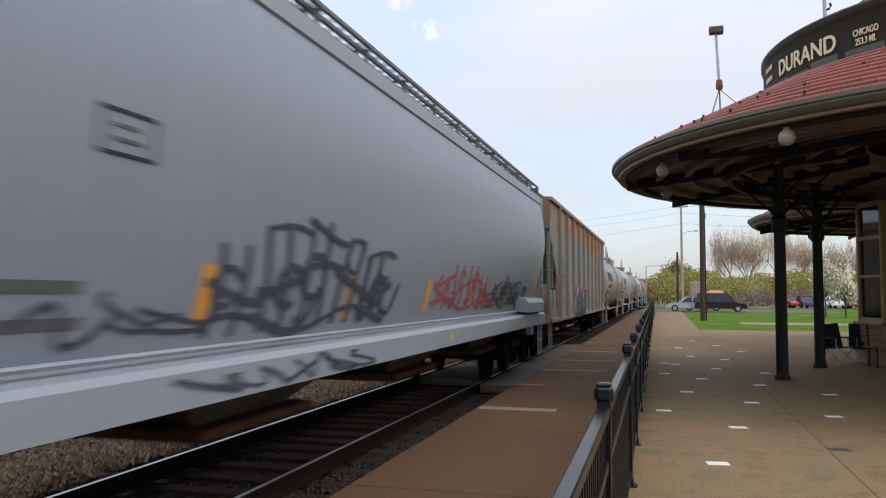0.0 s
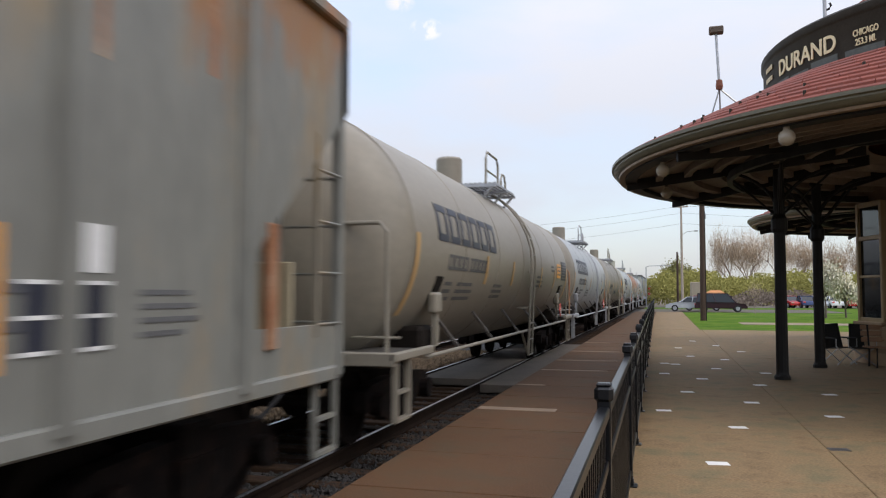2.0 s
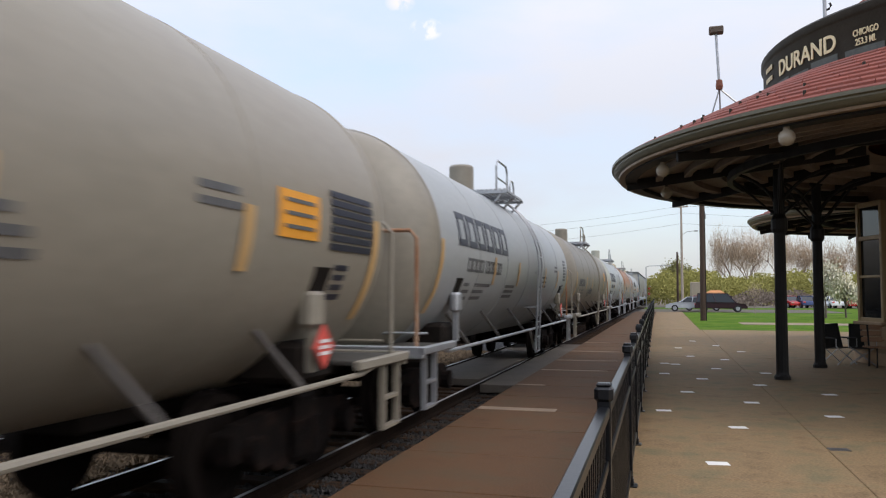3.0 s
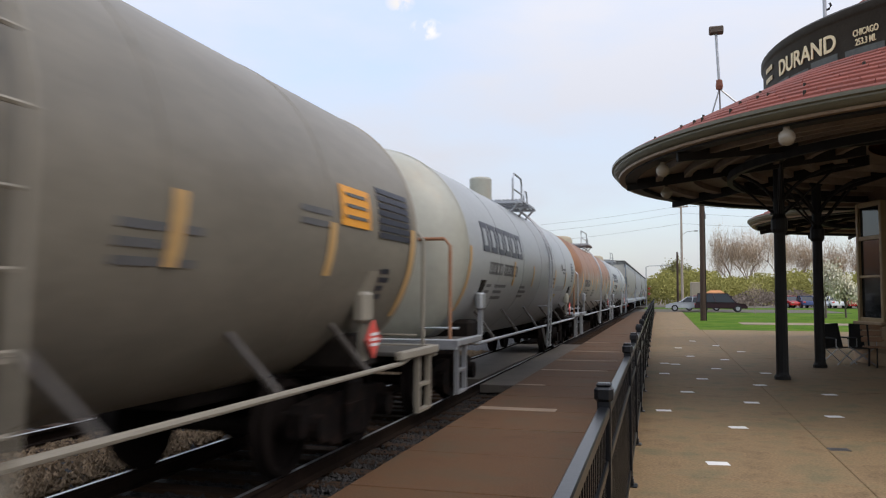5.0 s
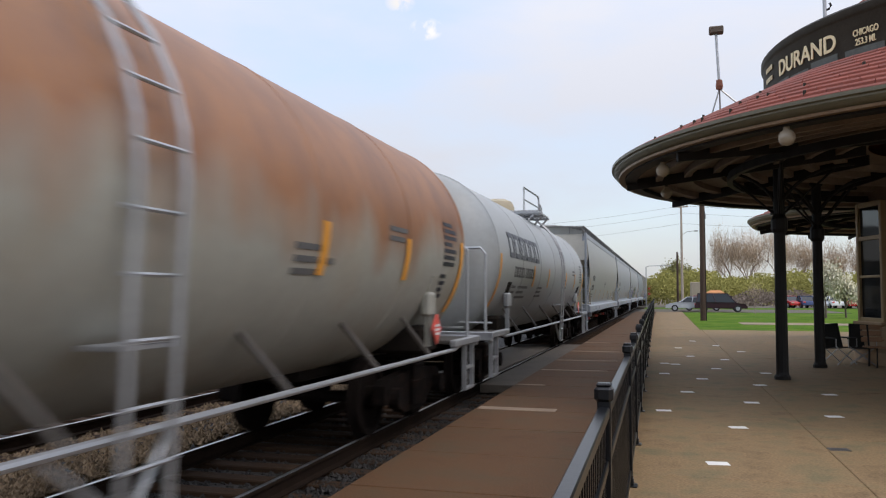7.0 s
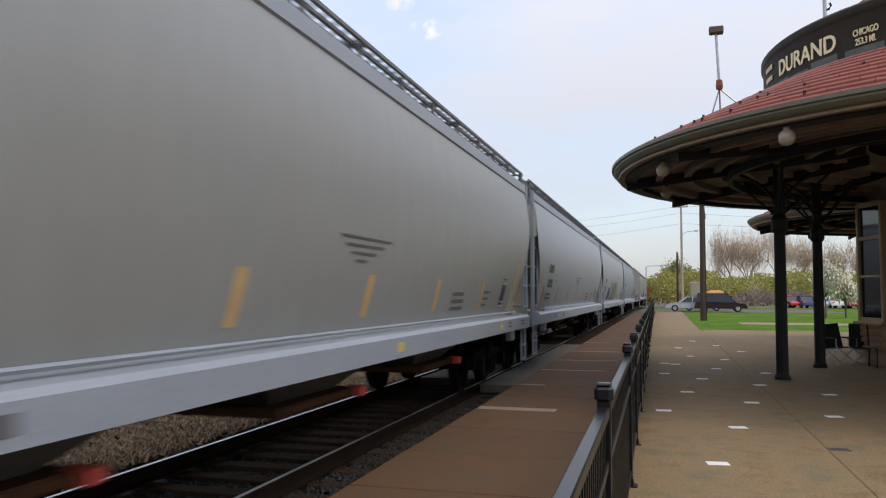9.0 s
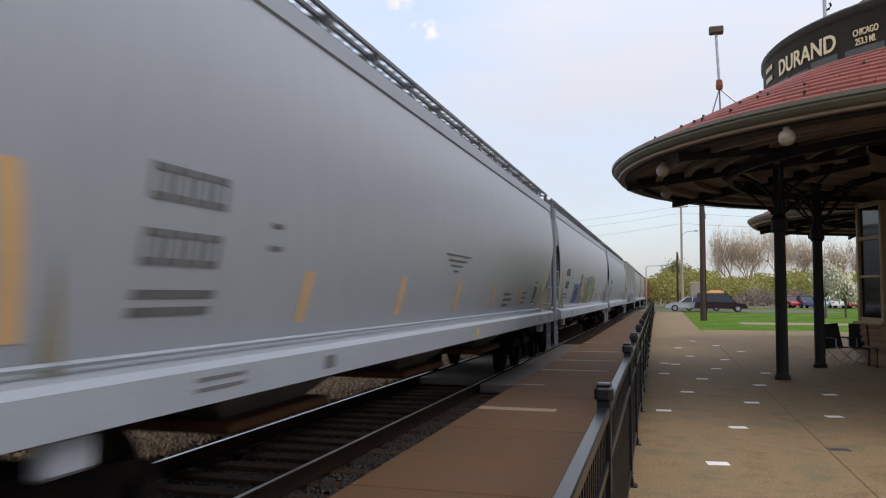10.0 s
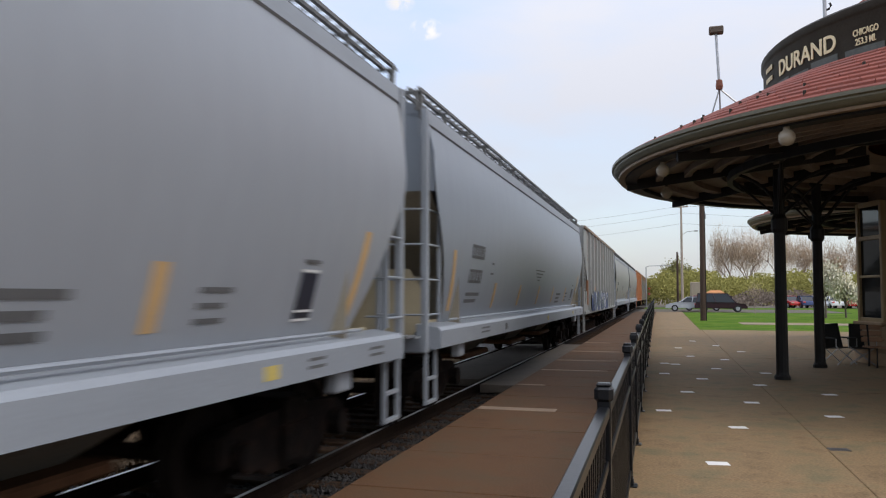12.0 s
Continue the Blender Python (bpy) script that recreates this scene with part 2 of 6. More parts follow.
    def mesh(self, name, mats, smooth=False, angle=35):
        me = bpy.data.meshes.new(name)
        me.from_pydata(self.v, [], self.f)
        me.validate()
        bm = bmesh.new()
        bm.from_mesh(me)
        bmesh.ops.recalc_face_normals(bm, faces=bm.faces)
        bm.to_mesh(me)
        bm.free()
        for mt in (mats if isinstance(mats, (list, tuple)) else [mats]):
            me.materials.append(mt)
        if smooth:
            me.shade_smooth()
            me.set_sharp_from_angle(angle=radians(angle))
        return me


def part(name, geo, mat, parent, label="", smooth=False, at=None):
    """One mesh object under a thing or a part. geo: a Geo or a ready mesh."""
    me = geo.mesh(name, mat, smooth) if isinstance(geo, Geo) else geo
    ob = new(name, me)
    ob.parent = parent
    if at is not None:
        ob.matrix_basis = at
    if label:
        ob["label"] = label
    return ob


def thing(name, m, label, category, group="", kind=""):
    ob = new(name)
    ob.empty_display_size = 0.3
    ob.matrix_basis = m
    return tagged(ob, label, category, group, kind)


def solid(name, geo, mat, label, category="", kind="structure", smooth=False, group=""):
    return tagged(new(name, geo.mesh(name, mat, smooth)), label, category, group, kind)


# ---- ground, track and platform ----
def build_ground():
    g = Geo()
    xs = [-3000, -400, -60, -20, -9.9, -6.2, -2.7, 14, 60, 400, 3000]
    ys = [-3000, -60, -4, 20, 43, 80, 140, 300, 900, 3500]
    g.add([(x, y, -0.32) for x in xs for y in ys],
          [(i * len(ys) + j, (i + 1) * len(ys) + j, (i + 1) * len(ys) + j + 1, i * len(ys) + j + 1)
           for i in range(len(xs) - 1) for j in range(len(ys) - 1)])
    solid("ground", g, M["dirt"], "flat brown earth reaching to the horizon", "ground")
    lawn = Geo().box(1.62, 70, 38.75, 77.5, -0.3, -0.03).box(16.1, 70, 77.5, 104, -0.3, -0.03).box(-2.3, 16.1, 92.1, 104, -0.3, -0.03).box(-40, -13, -20, 200, -0.3, -0.1)
    lawn.box(16.1, 70, 20, 38.7, -0.3, -0.035)
    solid("lawn", lawn, M["grass"], "bright green spring lawn beside the plaza", "lawn")
    road = Geo().box(-60, 80, 104, 116, -0.3, -0.02)
    solid("road", road, M["asphalt"], "grey asphalt road crossing beyond the lawn", "road")
    lot = Geo().box(-2.4, 16, 77.6, 92, -0.31, -0.015)
    solid("parking_lot", lot, M["asphalt"], "worn grey asphalt parking lot at the end of the walkway", "parking lot")
    path = Geo().box(4.2, 60, 47.0, 50.2, -0.3, -0.018)
    solid("footpath", path, M["band"], "pale concrete footpath across the lawn", "path")


def build_ballast():
    rng = random.Random(3)
    g = Geo()
    prof = [(-10.6, -0.32), (-9.8, -0.28), (-7.0, -0.25), (-6.5, -0.2), (-5.9, -0.2), (-5.45, -0.25), (-5.0, -0.275), (-3.4, -0.275), (-2.68, -0.25)]
    ys = [-30, 0, 4, 8, 14, 24, 40, 80, 200, 600]
    g.add([(x, y, z) for x, z in prof for y in ys],
          [(i * len(ys) + j, (i + 1) * len(ys) + j, (i + 1) * len(ys) + j + 1, i * len(ys) + j + 1)
           for i in range(len(prof) - 1) for j in range(len(ys) - 1)])
    solid("ballast_bed", g, M["ballast_dark"], "crushed stone bed under both tracks, colour darkened for shade", "ballast")
    st, dk = Geo(), Geo()

    def stone(geo, x, y, z, r):
        a = rng.random() * 6.3
        ca, sa = math.cos(a), math.sin(a)
        rx, ry, rz = (r * rng.uniform(0.7, 1.3) for _ in range(3))
        ps = [(rx, 0, 0), (0, ry, 0), (-rx, 0, 0), (0, -ry, 0), (rx * 0.2, ry * 0.1, rz), (0, 0, -rz)]
        geo.add([(x + px * ca - py * sa, y + px * sa + py * ca, z + pz) for px, py, pz in ps],
                [(0, 1, 4), (1, 2, 4), (2, 3, 4), (3, 0, 4), (1, 0, 5), (2, 1, 5), (3, 2, 5), (0, 3, 5)])
    for _ in range(15000):
        y = 3.0 + 22 * rng.random() ** 1.5
        x = rng.uniform(-7.6, -5.1)
        stone(st, x, y, -0.195 - (0.05 if x > -5.5 or x < -6.9 else 0.0), rng.uniform(0.024, 0.058))
    # stones in the shade-darkened colour, along the platform and between the rails
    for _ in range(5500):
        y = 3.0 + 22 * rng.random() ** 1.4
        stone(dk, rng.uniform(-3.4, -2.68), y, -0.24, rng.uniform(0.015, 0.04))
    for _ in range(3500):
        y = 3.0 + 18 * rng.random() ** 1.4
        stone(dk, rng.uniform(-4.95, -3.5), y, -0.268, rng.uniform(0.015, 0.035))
    solid("ballast_stones", st, M["ballast"], "loose brown and grey crushed stones between the tracks", "gravel", "stuff")
    solid("oily_ballast_stones", dk, M["ballast_dark"], "crushed stones beside the platform edge, colour darkened for shade", "gravel", "stuff")


def build_track(xc, name, label, y1, ties):
    t = thing(name, pose(xc, 0, RAIL_Z), label, "railway track", kind="structure")
    for s in (-1, 1):
        x = s * 0.752
        web = [(-0.070, -0.165), (0.070, -0.165), (0.070, -0.15), (0.012, -0.135), (0.012, -0.05), (0.036, -0.035),
               (0.036, -0.004), (-0.036, -0.004), (-0.036, -0.035), (-0.012, -0.05), (-0.012, -0.135), (-0.070, -0.15)]
        ys = [-60, 0, 10, 30, 100, 600]
        part("rail", Geo().loft([[(x + a, y, b) for a, b in web] for y in ys]), M["rail"], t)
        part("rail_head", Geo().loft([[(x + a, y, b) for a, b in ((-0.016, -0.0035), (0.026, -0.0035), (0.023, 0.0), (-0.013, 0.0))] for y in ys]),
             M["railhead"], t, "polished bright running surface")
    tie = Geo().box(-1.3, 1.3, -0.115, 0.115, -0.36, -0.168, 0.012).mesh("tie", M["tie"])
    rng = random.Random(int(-xc * 10))
    for k in range(ties):
        part("tie", tie, None, t, at=pose(rng.uniform(-0.04, 0.04), 1.0 + k * 0.53 + rng.uniform(-0.02, 0.02), rng.uniform(-0.012, 0.004), 0, 0, rng.uniform(-1.2, 1.2)))


def build_platform():
    rng = random.Random(8)
    base = Geo().box(-2.66, -0.76, -6, 77.5, -0.32, -0.03)
    p = solid("platform", base, M["platform"], "brown concrete passenger platform along the track", "platform")
    y = -3.0
    k = 0
    while y < 76:
        d = 1.58
        w = Geo().box(-2.655, -0.765, y + 0.008, y + d - 0.008, -0.03, rng.uniform(-0.003, 0.001), 0.008)
        part("slab", w, M["platform"], p)
        y += d
        k += 1
    for yb, x1, wd in ((11.2, -1.5, 0.26), (14.35, -2.1, 0.12), (17.28, -1.2, 0.17), (19.9, -1.15, 0.15), (23.1, -1.25, 0.16),
                       (27.2, -1.8, 0.18)):
        part("band", Geo().box(-2.62, x1, yb, yb + wd, -0.02, 0.005, 0.002), M["band"], p, "pale worn concrete strip")
    # crossing panels level with the rails
    cr = thing("track_crossing", pose(0, 0, 0), "grey timber and asphalt foot crossing between the rails", "crossing", kind="structure")
    part("panel", Geo().box(-3.36, -2.68, 14.6, 27.0, -0.2, -0.045, 0.01), M["asphalt"], cr)
    part("panel", Geo().box(-4.86, -3.60, 15.6, 27.0, -0.2, -0.06, 0.01), M["asphalt"], cr)


def build_plaza():
    rng = random.Random(5)
    base = Geo().box(-0.75, 16, -6, 38.7, -0.32, -0.03).box(-0.75, 1.6, 38.7, 77.5, -0.32, -0.03)
    p = solid("plaza", base, M["plaza"], "tan concrete station plaza with scored joints", "pavement")
    q = 2.4
    for i in range(7):
        for j in range(17):
            x0, y0 = -0.745 + i * q, -2.0 + j * q
            part("slab", Geo().box(x0 + 0.003, x0 + q - 0.003, y0 + 0.003, y0 + q - 0.003, -0.03, rng.uniform(-0.002, 0.001), 0.006), M["plaza"], p)
    for j in range(16):
        y0 = 38.85 + j * q
        part("slab", Geo().box(-0.745, 1.55, y0 + 0.006, y0 + q - 0.006, -0.03, 0.0, 0.006), M["plaza"], p)
    white = Geo().box(-0.105, 0.105, -0.075, 0.075, -0.02, 0.005, 0.003).mesh("marker_tile", M["white_tile"])
    dark = Geo().box(-0.105, 0.105, -0.075, 0.075, -0.02, 0.005, 0.003).mesh("dark_tile", M["dark_paver"])
    spots = ((0.48, 8.26), (1.26, 13.0), (0.86, 10.54), (-0.03, 11.77), (0.35, 14.11), (1.65, 15.53), (2.6, 14.38), (2.19, 11.83),
             (-0.02, 17.23), (-0.02, 19.77), (0.23, 19.57), (0.64, 22.17), (0.69, 16.34), (1.08, 18.65), (1.57, 27.03),
             (1.45, 21.28), (2.02, 17.89), (2.1, 24.33), (0.38, 25.54), (0.94, 29.38))
    for x, y in spots:
        part("marker_tile", white, None, p, "white rectangular marker tile", at=pose(x, y, 0, 0, 0, rng.uniform(4, 14)))
    part("marker_tile", dark, None, p, "dark rectangular marker tile", at=pose(1.77, 9.36, 0, 0, 0, 6))


def build_fence():
    f = thing("platform_fence", pose(0, 0, 0), "black iron picket fence with ball-cornered post caps along the platform", "fence")
    line = lambda y: -0.250 - 0.0092 * y
    posts = [0.95, 3.9, 7.1, 9.05] + [11.6 + 2.4 * k for k in range(28)]
    post = Geo().box(-0.032, 0.032, -0.032, 0.032, 0, 1.15, 0.006)
    cap = Geo().box(-0.045, 0.045, -0.045, 0.045, 1.13, 1.215, 0.02).box(-0.036, 0.036, -0.036, 0.036, 1.205, 1.225, 0.008)
    foot = Geo().box(-0.07, 0.07, -0.07, 0.07, 0, 0.012, 0.003).box(-0.04, 0.04, -0.04, 0.04, 0.012, 0.07, 0.006).mesh("base_plate", M["fence"])
    pm, cmh = post.mesh("post", M["fence"]), cap.mesh("cap", M["fence"])
    for y in posts:
        o = part("post", pm, None, f, at=pose(line(y), y, 0))
        part("cap", cmh, None, o)
        part("base_plate", foot, None, o)
    for a, b in zip(posts, posts[1:]):
        for z, w, hh in ((1.09, 0.027, 0.045), (0.84, 0.022, 0.04), (0.12, 0.022, 0.04)):
            g = Geo()
            g.loft([[(line(y) + u * w, y, z + v * hh / 2) for u, v in ((-1, -1), (1, -1), (1, 0.7), (0.8, 1), (-0.8, 1), (-1, 0.7))]
                    for y in (a + 0.03, b - 0.03)])
            part("rail", g, M["fence"], f)
    pk = Geo().box(-0.01, 0.01, -0.01, 0.01, 0.05, 1.08).mesh("picket", M["fence"])
    far = Geo()
    for a, b in zip(posts, posts[1:]):
        n = max(1, round((b - a) / 0.095))
        for k in range(1, n):
            y = a + (b - a) * k / n
            if y < 24:
                part("picket", pk, None, f, at=pose(line(y), y, 0))
            else:
                far.box(line(y) - 0.009, line(y) + 0.009, y - 0.009, y + 0.009, 0.06, 1.08)
    tagged(part("far_pickets", far, M["fence"], f), kind="stuff")


# ---- station ----
WX, WY = 7.2, 21.6   # centre of the round brick wall under the canopy
DEG = {"durand": -65.0, "chicago": -47.0, "left": 186.9}
GLOBES = ((1.6, 11.3), (0.0, 13.8), (0.07, 17.0))
MAST = (1.18, 17.5, 5.5)
GUARD = Geo().box(-0.02, 0.02, -0.02, 0.02, -0.04, 0.035, 0.006).mesh("snow_guard", M["sign"])
M["rust_edge2"] = material("rusty_joint", (0.2, 0.07, 0.04), 0.8, vary=0.2)
def roof_rows(g, cx, cy, r0, z0, r1, z1, rows, seg):
    """Stepped courses of roof tile round a cone."""
    for k in range(rows):
        ra, rb = r0 + (r1 - r0) * k / rows, r0 + (r1 - r0) * (k + 1) / rows
        za, zb = z0 + (z1 - z0) * k / rows, z0 + (z1 - z0) * (k + 1) / rows
        for i in range(seg):
            a0 = 360 * (i + (0.5 if k % 2 else 0)) / seg
            a1 = a0 + 360 / seg * 0.985
            pts = []
            for a, r, z in ((a0, ra, za), (a1, ra, za), (a1, rb, zb), (a0, rb, zb)):
                pts.append((cx + r * math.cos(radians(a)), cy + r * math.sin(radians(a)), z))
            lip = [(cx + (ra - 0.025) * math.cos(radians(a)), cy + (ra - 0.025) * math.sin(radians(a)), za + 0.075) for a in (a0, a1)]
            face = [(p[0], p[1], p[2] + 0.045) for p in pts[:2]]
            g.add(pts + face + lip + [(p[0], p[1], p[2] + 0.004) for p in pts[2:]],
                  [(0, 1, 5, 4), (4, 5, 7, 6), (6, 7, 8, 9), (1, 2, 8, 7, 5), (3, 0, 4, 6, 9)])


def canopy(parent, cx, cy, r, z, rd, zd, tile_rows=10, seg=72, rafters=12):
    """A round canopy: tiled cone, gutter, boarded soffit and rafters."""
    g = Geo()
    g.turn([(r - 0.1, z + 0.13), (rd - 0.2, zd - 0.06)], 72, cx=cx, cy=cy)
    roof_rows(g, cx, cy, r + 0.1, z + 0.17, rd - 0.1, zd, tile_rows, seg)
    part("tiled_roof", g, M["roof_tile"], parent, "red clay tiles in stepped courses")
    part("gutter", Geo().turn([(r - 0.06, z + 0.02), (r + 0.02, z + 0.02), (r + 0.09, z + 0.05), (r + 0.13, z + 0.10), (r + 0.13, z + 0.125),
                               (r + 0.17, z + 0.14), (r + 0.17, z + 0.19), (r + 0.05, z + 0.19), (r - 0.06, z + 0.1)], 96, cx=cx, cy=cy, close=True),
         M["fascia"], parent, "olive-grey moulded gutter", smooth=True)
    part("gutter_lip", Geo().turn([(r - 0.08, z - 0.02), (r + 0.03, z - 0.02), (r + 0.04, z + 0.018), (r - 0.08, z + 0.018)], 96, cx=cx, cy=cy, close=True),
         M["fascia_light"], parent, "tan moulding under the gutter", smooth=True)
    slope = 0.34
    part("soffit", Geo().turn([(r - 0.07, z + 0.015), (2.4, z + 0.015 + slope * 1.6)], 72, cx=cx, cy=cy), M["soffit"], parent, "beige boarded underside")
    zi = z + slope * 1.6
    rg = Geo().loft([[(x, y, zz + dz) for y, dz in ((-0.03, -0.20), (0.03, -0.20), (0.03, 0.005), (-0.03, 0.005))]
                     for x, zz in ((r - 0.12, z + 0.01), (2.5, zi))]).mesh("rafter", M["rafter"])
    for k in range(rafters):
        part("rafter", rg, None, parent, at=Matrix.Translation((cx, cy, 0)) @ pose(0, 0, 0, 0, 0, 360 * k / rafters))
    # dark ring beam inside the gutter, then boards laid in rings with shadow gaps
    part("ring_beam", Geo().turn([(r - 0.32, z - 0.05), (r - 0.09, z - 0.05), (r - 0.09, z + 0.01), (r - 0.32, z + 0.03)], 72, cx=cx, cy=cy, close=True), M["rafter"], parent)
    rr = r - 0.75
    while rr > 2.9:
        zz = z + slope * 1.6 * (r - rr) / (r - 2.4)
        part("purlin", Geo().turn([(rr - 0.07, zz - 0.10), (rr + 0.07, zz - 0.12), (rr + 0.07, zz + 0.0), (rr - 0.07, zz + 0.02)], 72, cx=cx, cy=cy, close=True),
             M["soffit"], parent)
        rr -= 0.55
    for rr in (r - 2.1,):
        zz = z + slope * 1.6 * (r - rr) / (r - 2.4)
        part("truss_ring", Geo().turn([(rr - 0.05, zz - 0.30), (rr + 0.05, zz - 0.30), (rr + 0.05, zz - 0.16), (rr - 0.05, zz - 0.16)], 72, cx=cx, cy=cy, close=True),
             M["rafter"], parent)


def column(parent, x, y, top, aim):
    """A cast-iron column with base, collar, capital and curved brackets towards aim and sideways."""
    c = part("column", Geo().turn([(0.0, 0), (0.15, 0), (0.15, 0.06), (0.125, 0.1), (0.115, 0.14), (0.105, top - 1.35), (0.13, top - 1.34),
                                   (0.155, top - 1.28), (0.155, top - 1.08), (0.125, top - 1.02), (0.105, top - 0.98), (0.1, top - 0.1),
                                   (0.14, top - 0.06), (0.14, top), (0, top)], 12), M["column"], parent, "black cast-iron post", at=pose(x, y, 0))
    d0 = math.degrees(math.atan2(aim[1] - y, aim[0] - x))
    for da in (0, 180, 90, -90):
        a = radians(d0 + da)
        g = Geo()
        for dr in (0.0, 0.28):
            pts = []
            for k in range(9):
                t = k / 8
                u = (1.35 - dr) * (1 - math.cos(t * math.pi / 2)) if dr == 0 else (1.0) * t
                zz = top - 1.05 + (1.0 - dr * 0.3) * (math.sin(t * math.pi / 2) if dr == 0 else t)
                pts.append((u * math.cos(a), u * math.sin(a), zz))
            g.tube(pts, 0.035 if dr == 0 else 0.024, 6)
        part("bracket", g, M["column"], c)
    return c


def letters(text, size, mat, parent, name, wrap=None, at=None, extrude=0.006, sx=1.0, bold=0.0):
    """A line of raised lettering as a mesh; wrap=(radius): bent round a vertical drum."""
    cu = bpy.data.curves.new(name, "FONT")
    cu.body, cu.size, cu.extrude, cu.align_x, cu.offset = text, size, extrude, "CENTER", bold
    tmp = bpy.data.objects.new(name, cu)
    scene.collection.objects.link(tmp)
    me = bpy.data.meshes.new_from_object(tmp.evaluated_get(bpy.context.evaluated_depsgraph_get()))
    bpy.data.objects.remove(tmp)
    me.materials.clear()
    me.materials.append(mat)
    for v in me.vertices:
        x, y, z = v.co.x * sx, v.co.y, v.co.z
        if wrap:
            t = x / wrap
            v.co = ((wrap + z) * math.sin(t), -(wrap + z) * math.cos(t), y)
        else:
            v.co = (x, -z, y)
    return part(name, me, mat, parent, at=at)


def build_station():
    st = thing("station_building", pose(0, 0, 0), "round-ended brick railway station with red tiled canopy and dark name band", "station")
    z, r, rd, zd = 3.93, 7.02, 4.33, 5.42
    canopy(st, CX, CY, r, z, rd, zd)
    drum = part("name_band", Geo().turn([(4.25, 5.2), (4.25, 6.05), (4.27, 6.08), (4.29, 6.12), (4.29, 6.21), (4.25, 6.25), (4.0, 6.27), (2.0, 6.6)],
                                        96, cx=CX, cy=CY), M["sign"], st, "dark curved name band with cornice", smooth=True)
    upper = Geo()
    roof_rows(upper, CX, CY, 3.2, 6.6, 0.3, 8.9, 14, 60)
    upper.turn([(3.15, 6.5), (0.2, 8.85)], 60, cx=CX, cy=CY)
    part("upper_roof", upper, M["roof_tile"], st, "steep red tiled conical roof")
    # building wall under the canopy
    wall = part("wall", Geo().turn([(2.5, 1.0), (2.5, 4.6)], 64, cx=WX, cy=WY), M["brick"], st, "dark brown brick round wall", smooth=True)
    body = Geo().box(9.6, 18, WY, 34, 0, 4.4, 0.02)
    part("rear_wall", body, M["brick"], st, "brown brick station body")
    # base of dressed stone blocks
    base = part("stone_base", Geo().turn([(2.62, 0.0), (2.62, 0.9), (2.5, 0.98)], 64, cx=WX, cy=WY), M["stone"], st, "buff stone base course", smooth=True)
    rng = random.Random(4)
    for row in range(3):
        for k in range(16):
            a0 = 130 + (k + 0.5 * (row % 2)) * 11.0
            g = Geo()
            g.turn([(2.60, row * 0.3 + 0.008), (2.66 + rng.uniform(0, 0.012), row * 0.3 + 0.014), (2.66 + rng.uniform(0, 0.012), row * 0.3 + 0.286), (2.60, row * 0.3 + 0.292)],
                   3, a0 + 0.15, a0 + 10.85, cx=WX, cy=WY)
            part("stone_block", g, M["stone"], base)
    # tall window in the round wall
    for a in (196, 236):
        m = Matrix.Translation((WX, WY, 0)) @ pose(0, 0, 0, 0, 0, a)
        w = part("window", Geo().box(2.40, 2.53, -0.48, 0.48, 1.1, 3.75), M["glass"], wall, "tall dark sash window", at=m)
        for q in ((-0.56, -0.46, 1.0, 3.85), (0.46, 0.56, 1.0, 3.85)):
            part("frame", Geo().box(2.46, 2.60, q[0], q[1], q[2], q[3], 0.012), M["trim"], w, "cream painted frame")
        for z0, z1 in ((1.0, 1.1), (2.95, 3.05), (3.75, 3.87), (2.05, 2.11)):
            part("frame", Geo().box(2.47, 2.585, -0.46, 0.46, z0, z1, 0.01), M["trim"], w)
        part("sill", Geo().box(2.46, 2.7, -0.62, 0.62, 0.94, 1.01, 0.015), M["stone"], w)
    # writing on the name band
    R = 4.262
    for text, size, ang, zz, bold in (("DURAND", 0.40, DEG["durand"], 5.62, 0.006), ("CHICAGO", 0.15, DEG["chicago"], 5.73, 0.002), ("253.3 MI.", 0.15, DEG["chicago"], 5.58, 0.002)):
        letters(text, size, M["cream"], drum, "lettering", R, Matrix.Translation((CX, CY, zz)) @ pose(0, 0, 0, 0, 0, ang), 0.008, 0.95 if size > 0.3 else 0.62, bold)
    for zz in (5.86, 5.66):
        for k in range(4):
            a = DEG["left"] + (k - 1.5) * 1.5
            part("writing_bar", Geo().turn([(R, zz), (R + 0.01, zz), (R + 0.01, zz + 0.085), (R, zz + 0.085)], 3, a - 0.5, a + 0.5, cx=CX, cy=CY, close=True), M["cream"], drum)
    for a0, a1, z1 in ((181, 192, 5.5), (193, 199, 5.53), (200, 207, 5.5), (208, 216, 5.56), (218, 227, 5.54), (228, 240, 5.5)):
        part("worn_patch", Geo().turn([(4.251, 5.25), (4.257, 5.25), (4.257, z1), (4.251, z1)], 8, a0, a1, cx=CX, cy=CY, close=True), M["sign_patch"], drum, "weathered grey-green patch")
    # globe lamps under the eave
    for x, y in GLOBES:
        zz = 3.74
        gl = part("globe_lamp", Geo().turn([(0.001, -0.115), (0.05, -0.103), (0.085, -0.075), (0.11, -0.025), (0.11, 0.025), (0.085, 0.075), (0.05, 0.1), (0.04, 0.14)], 16), M["globe"], st, "white opal globe lamp", smooth=True, at=pose(x, y, zz))
        part("lamp_stem", Geo().tube([(0, 0, 0.13), (0, 0, 0.42)], 0.03, 8), M["rafter"], gl)
    # snow guards on the roof
    for row, n in ((0.10, 22), (0.30, 20), (0.52, 14)):
        rr, zz = 7.1 + (4.15 - 7.1) * row, 4.12 + (5.45 - 4.12) * row
        for k in range(n):
            a = radians(150 + 150 * (k + 0.8 * math.sin(k * 7.3)) / n)
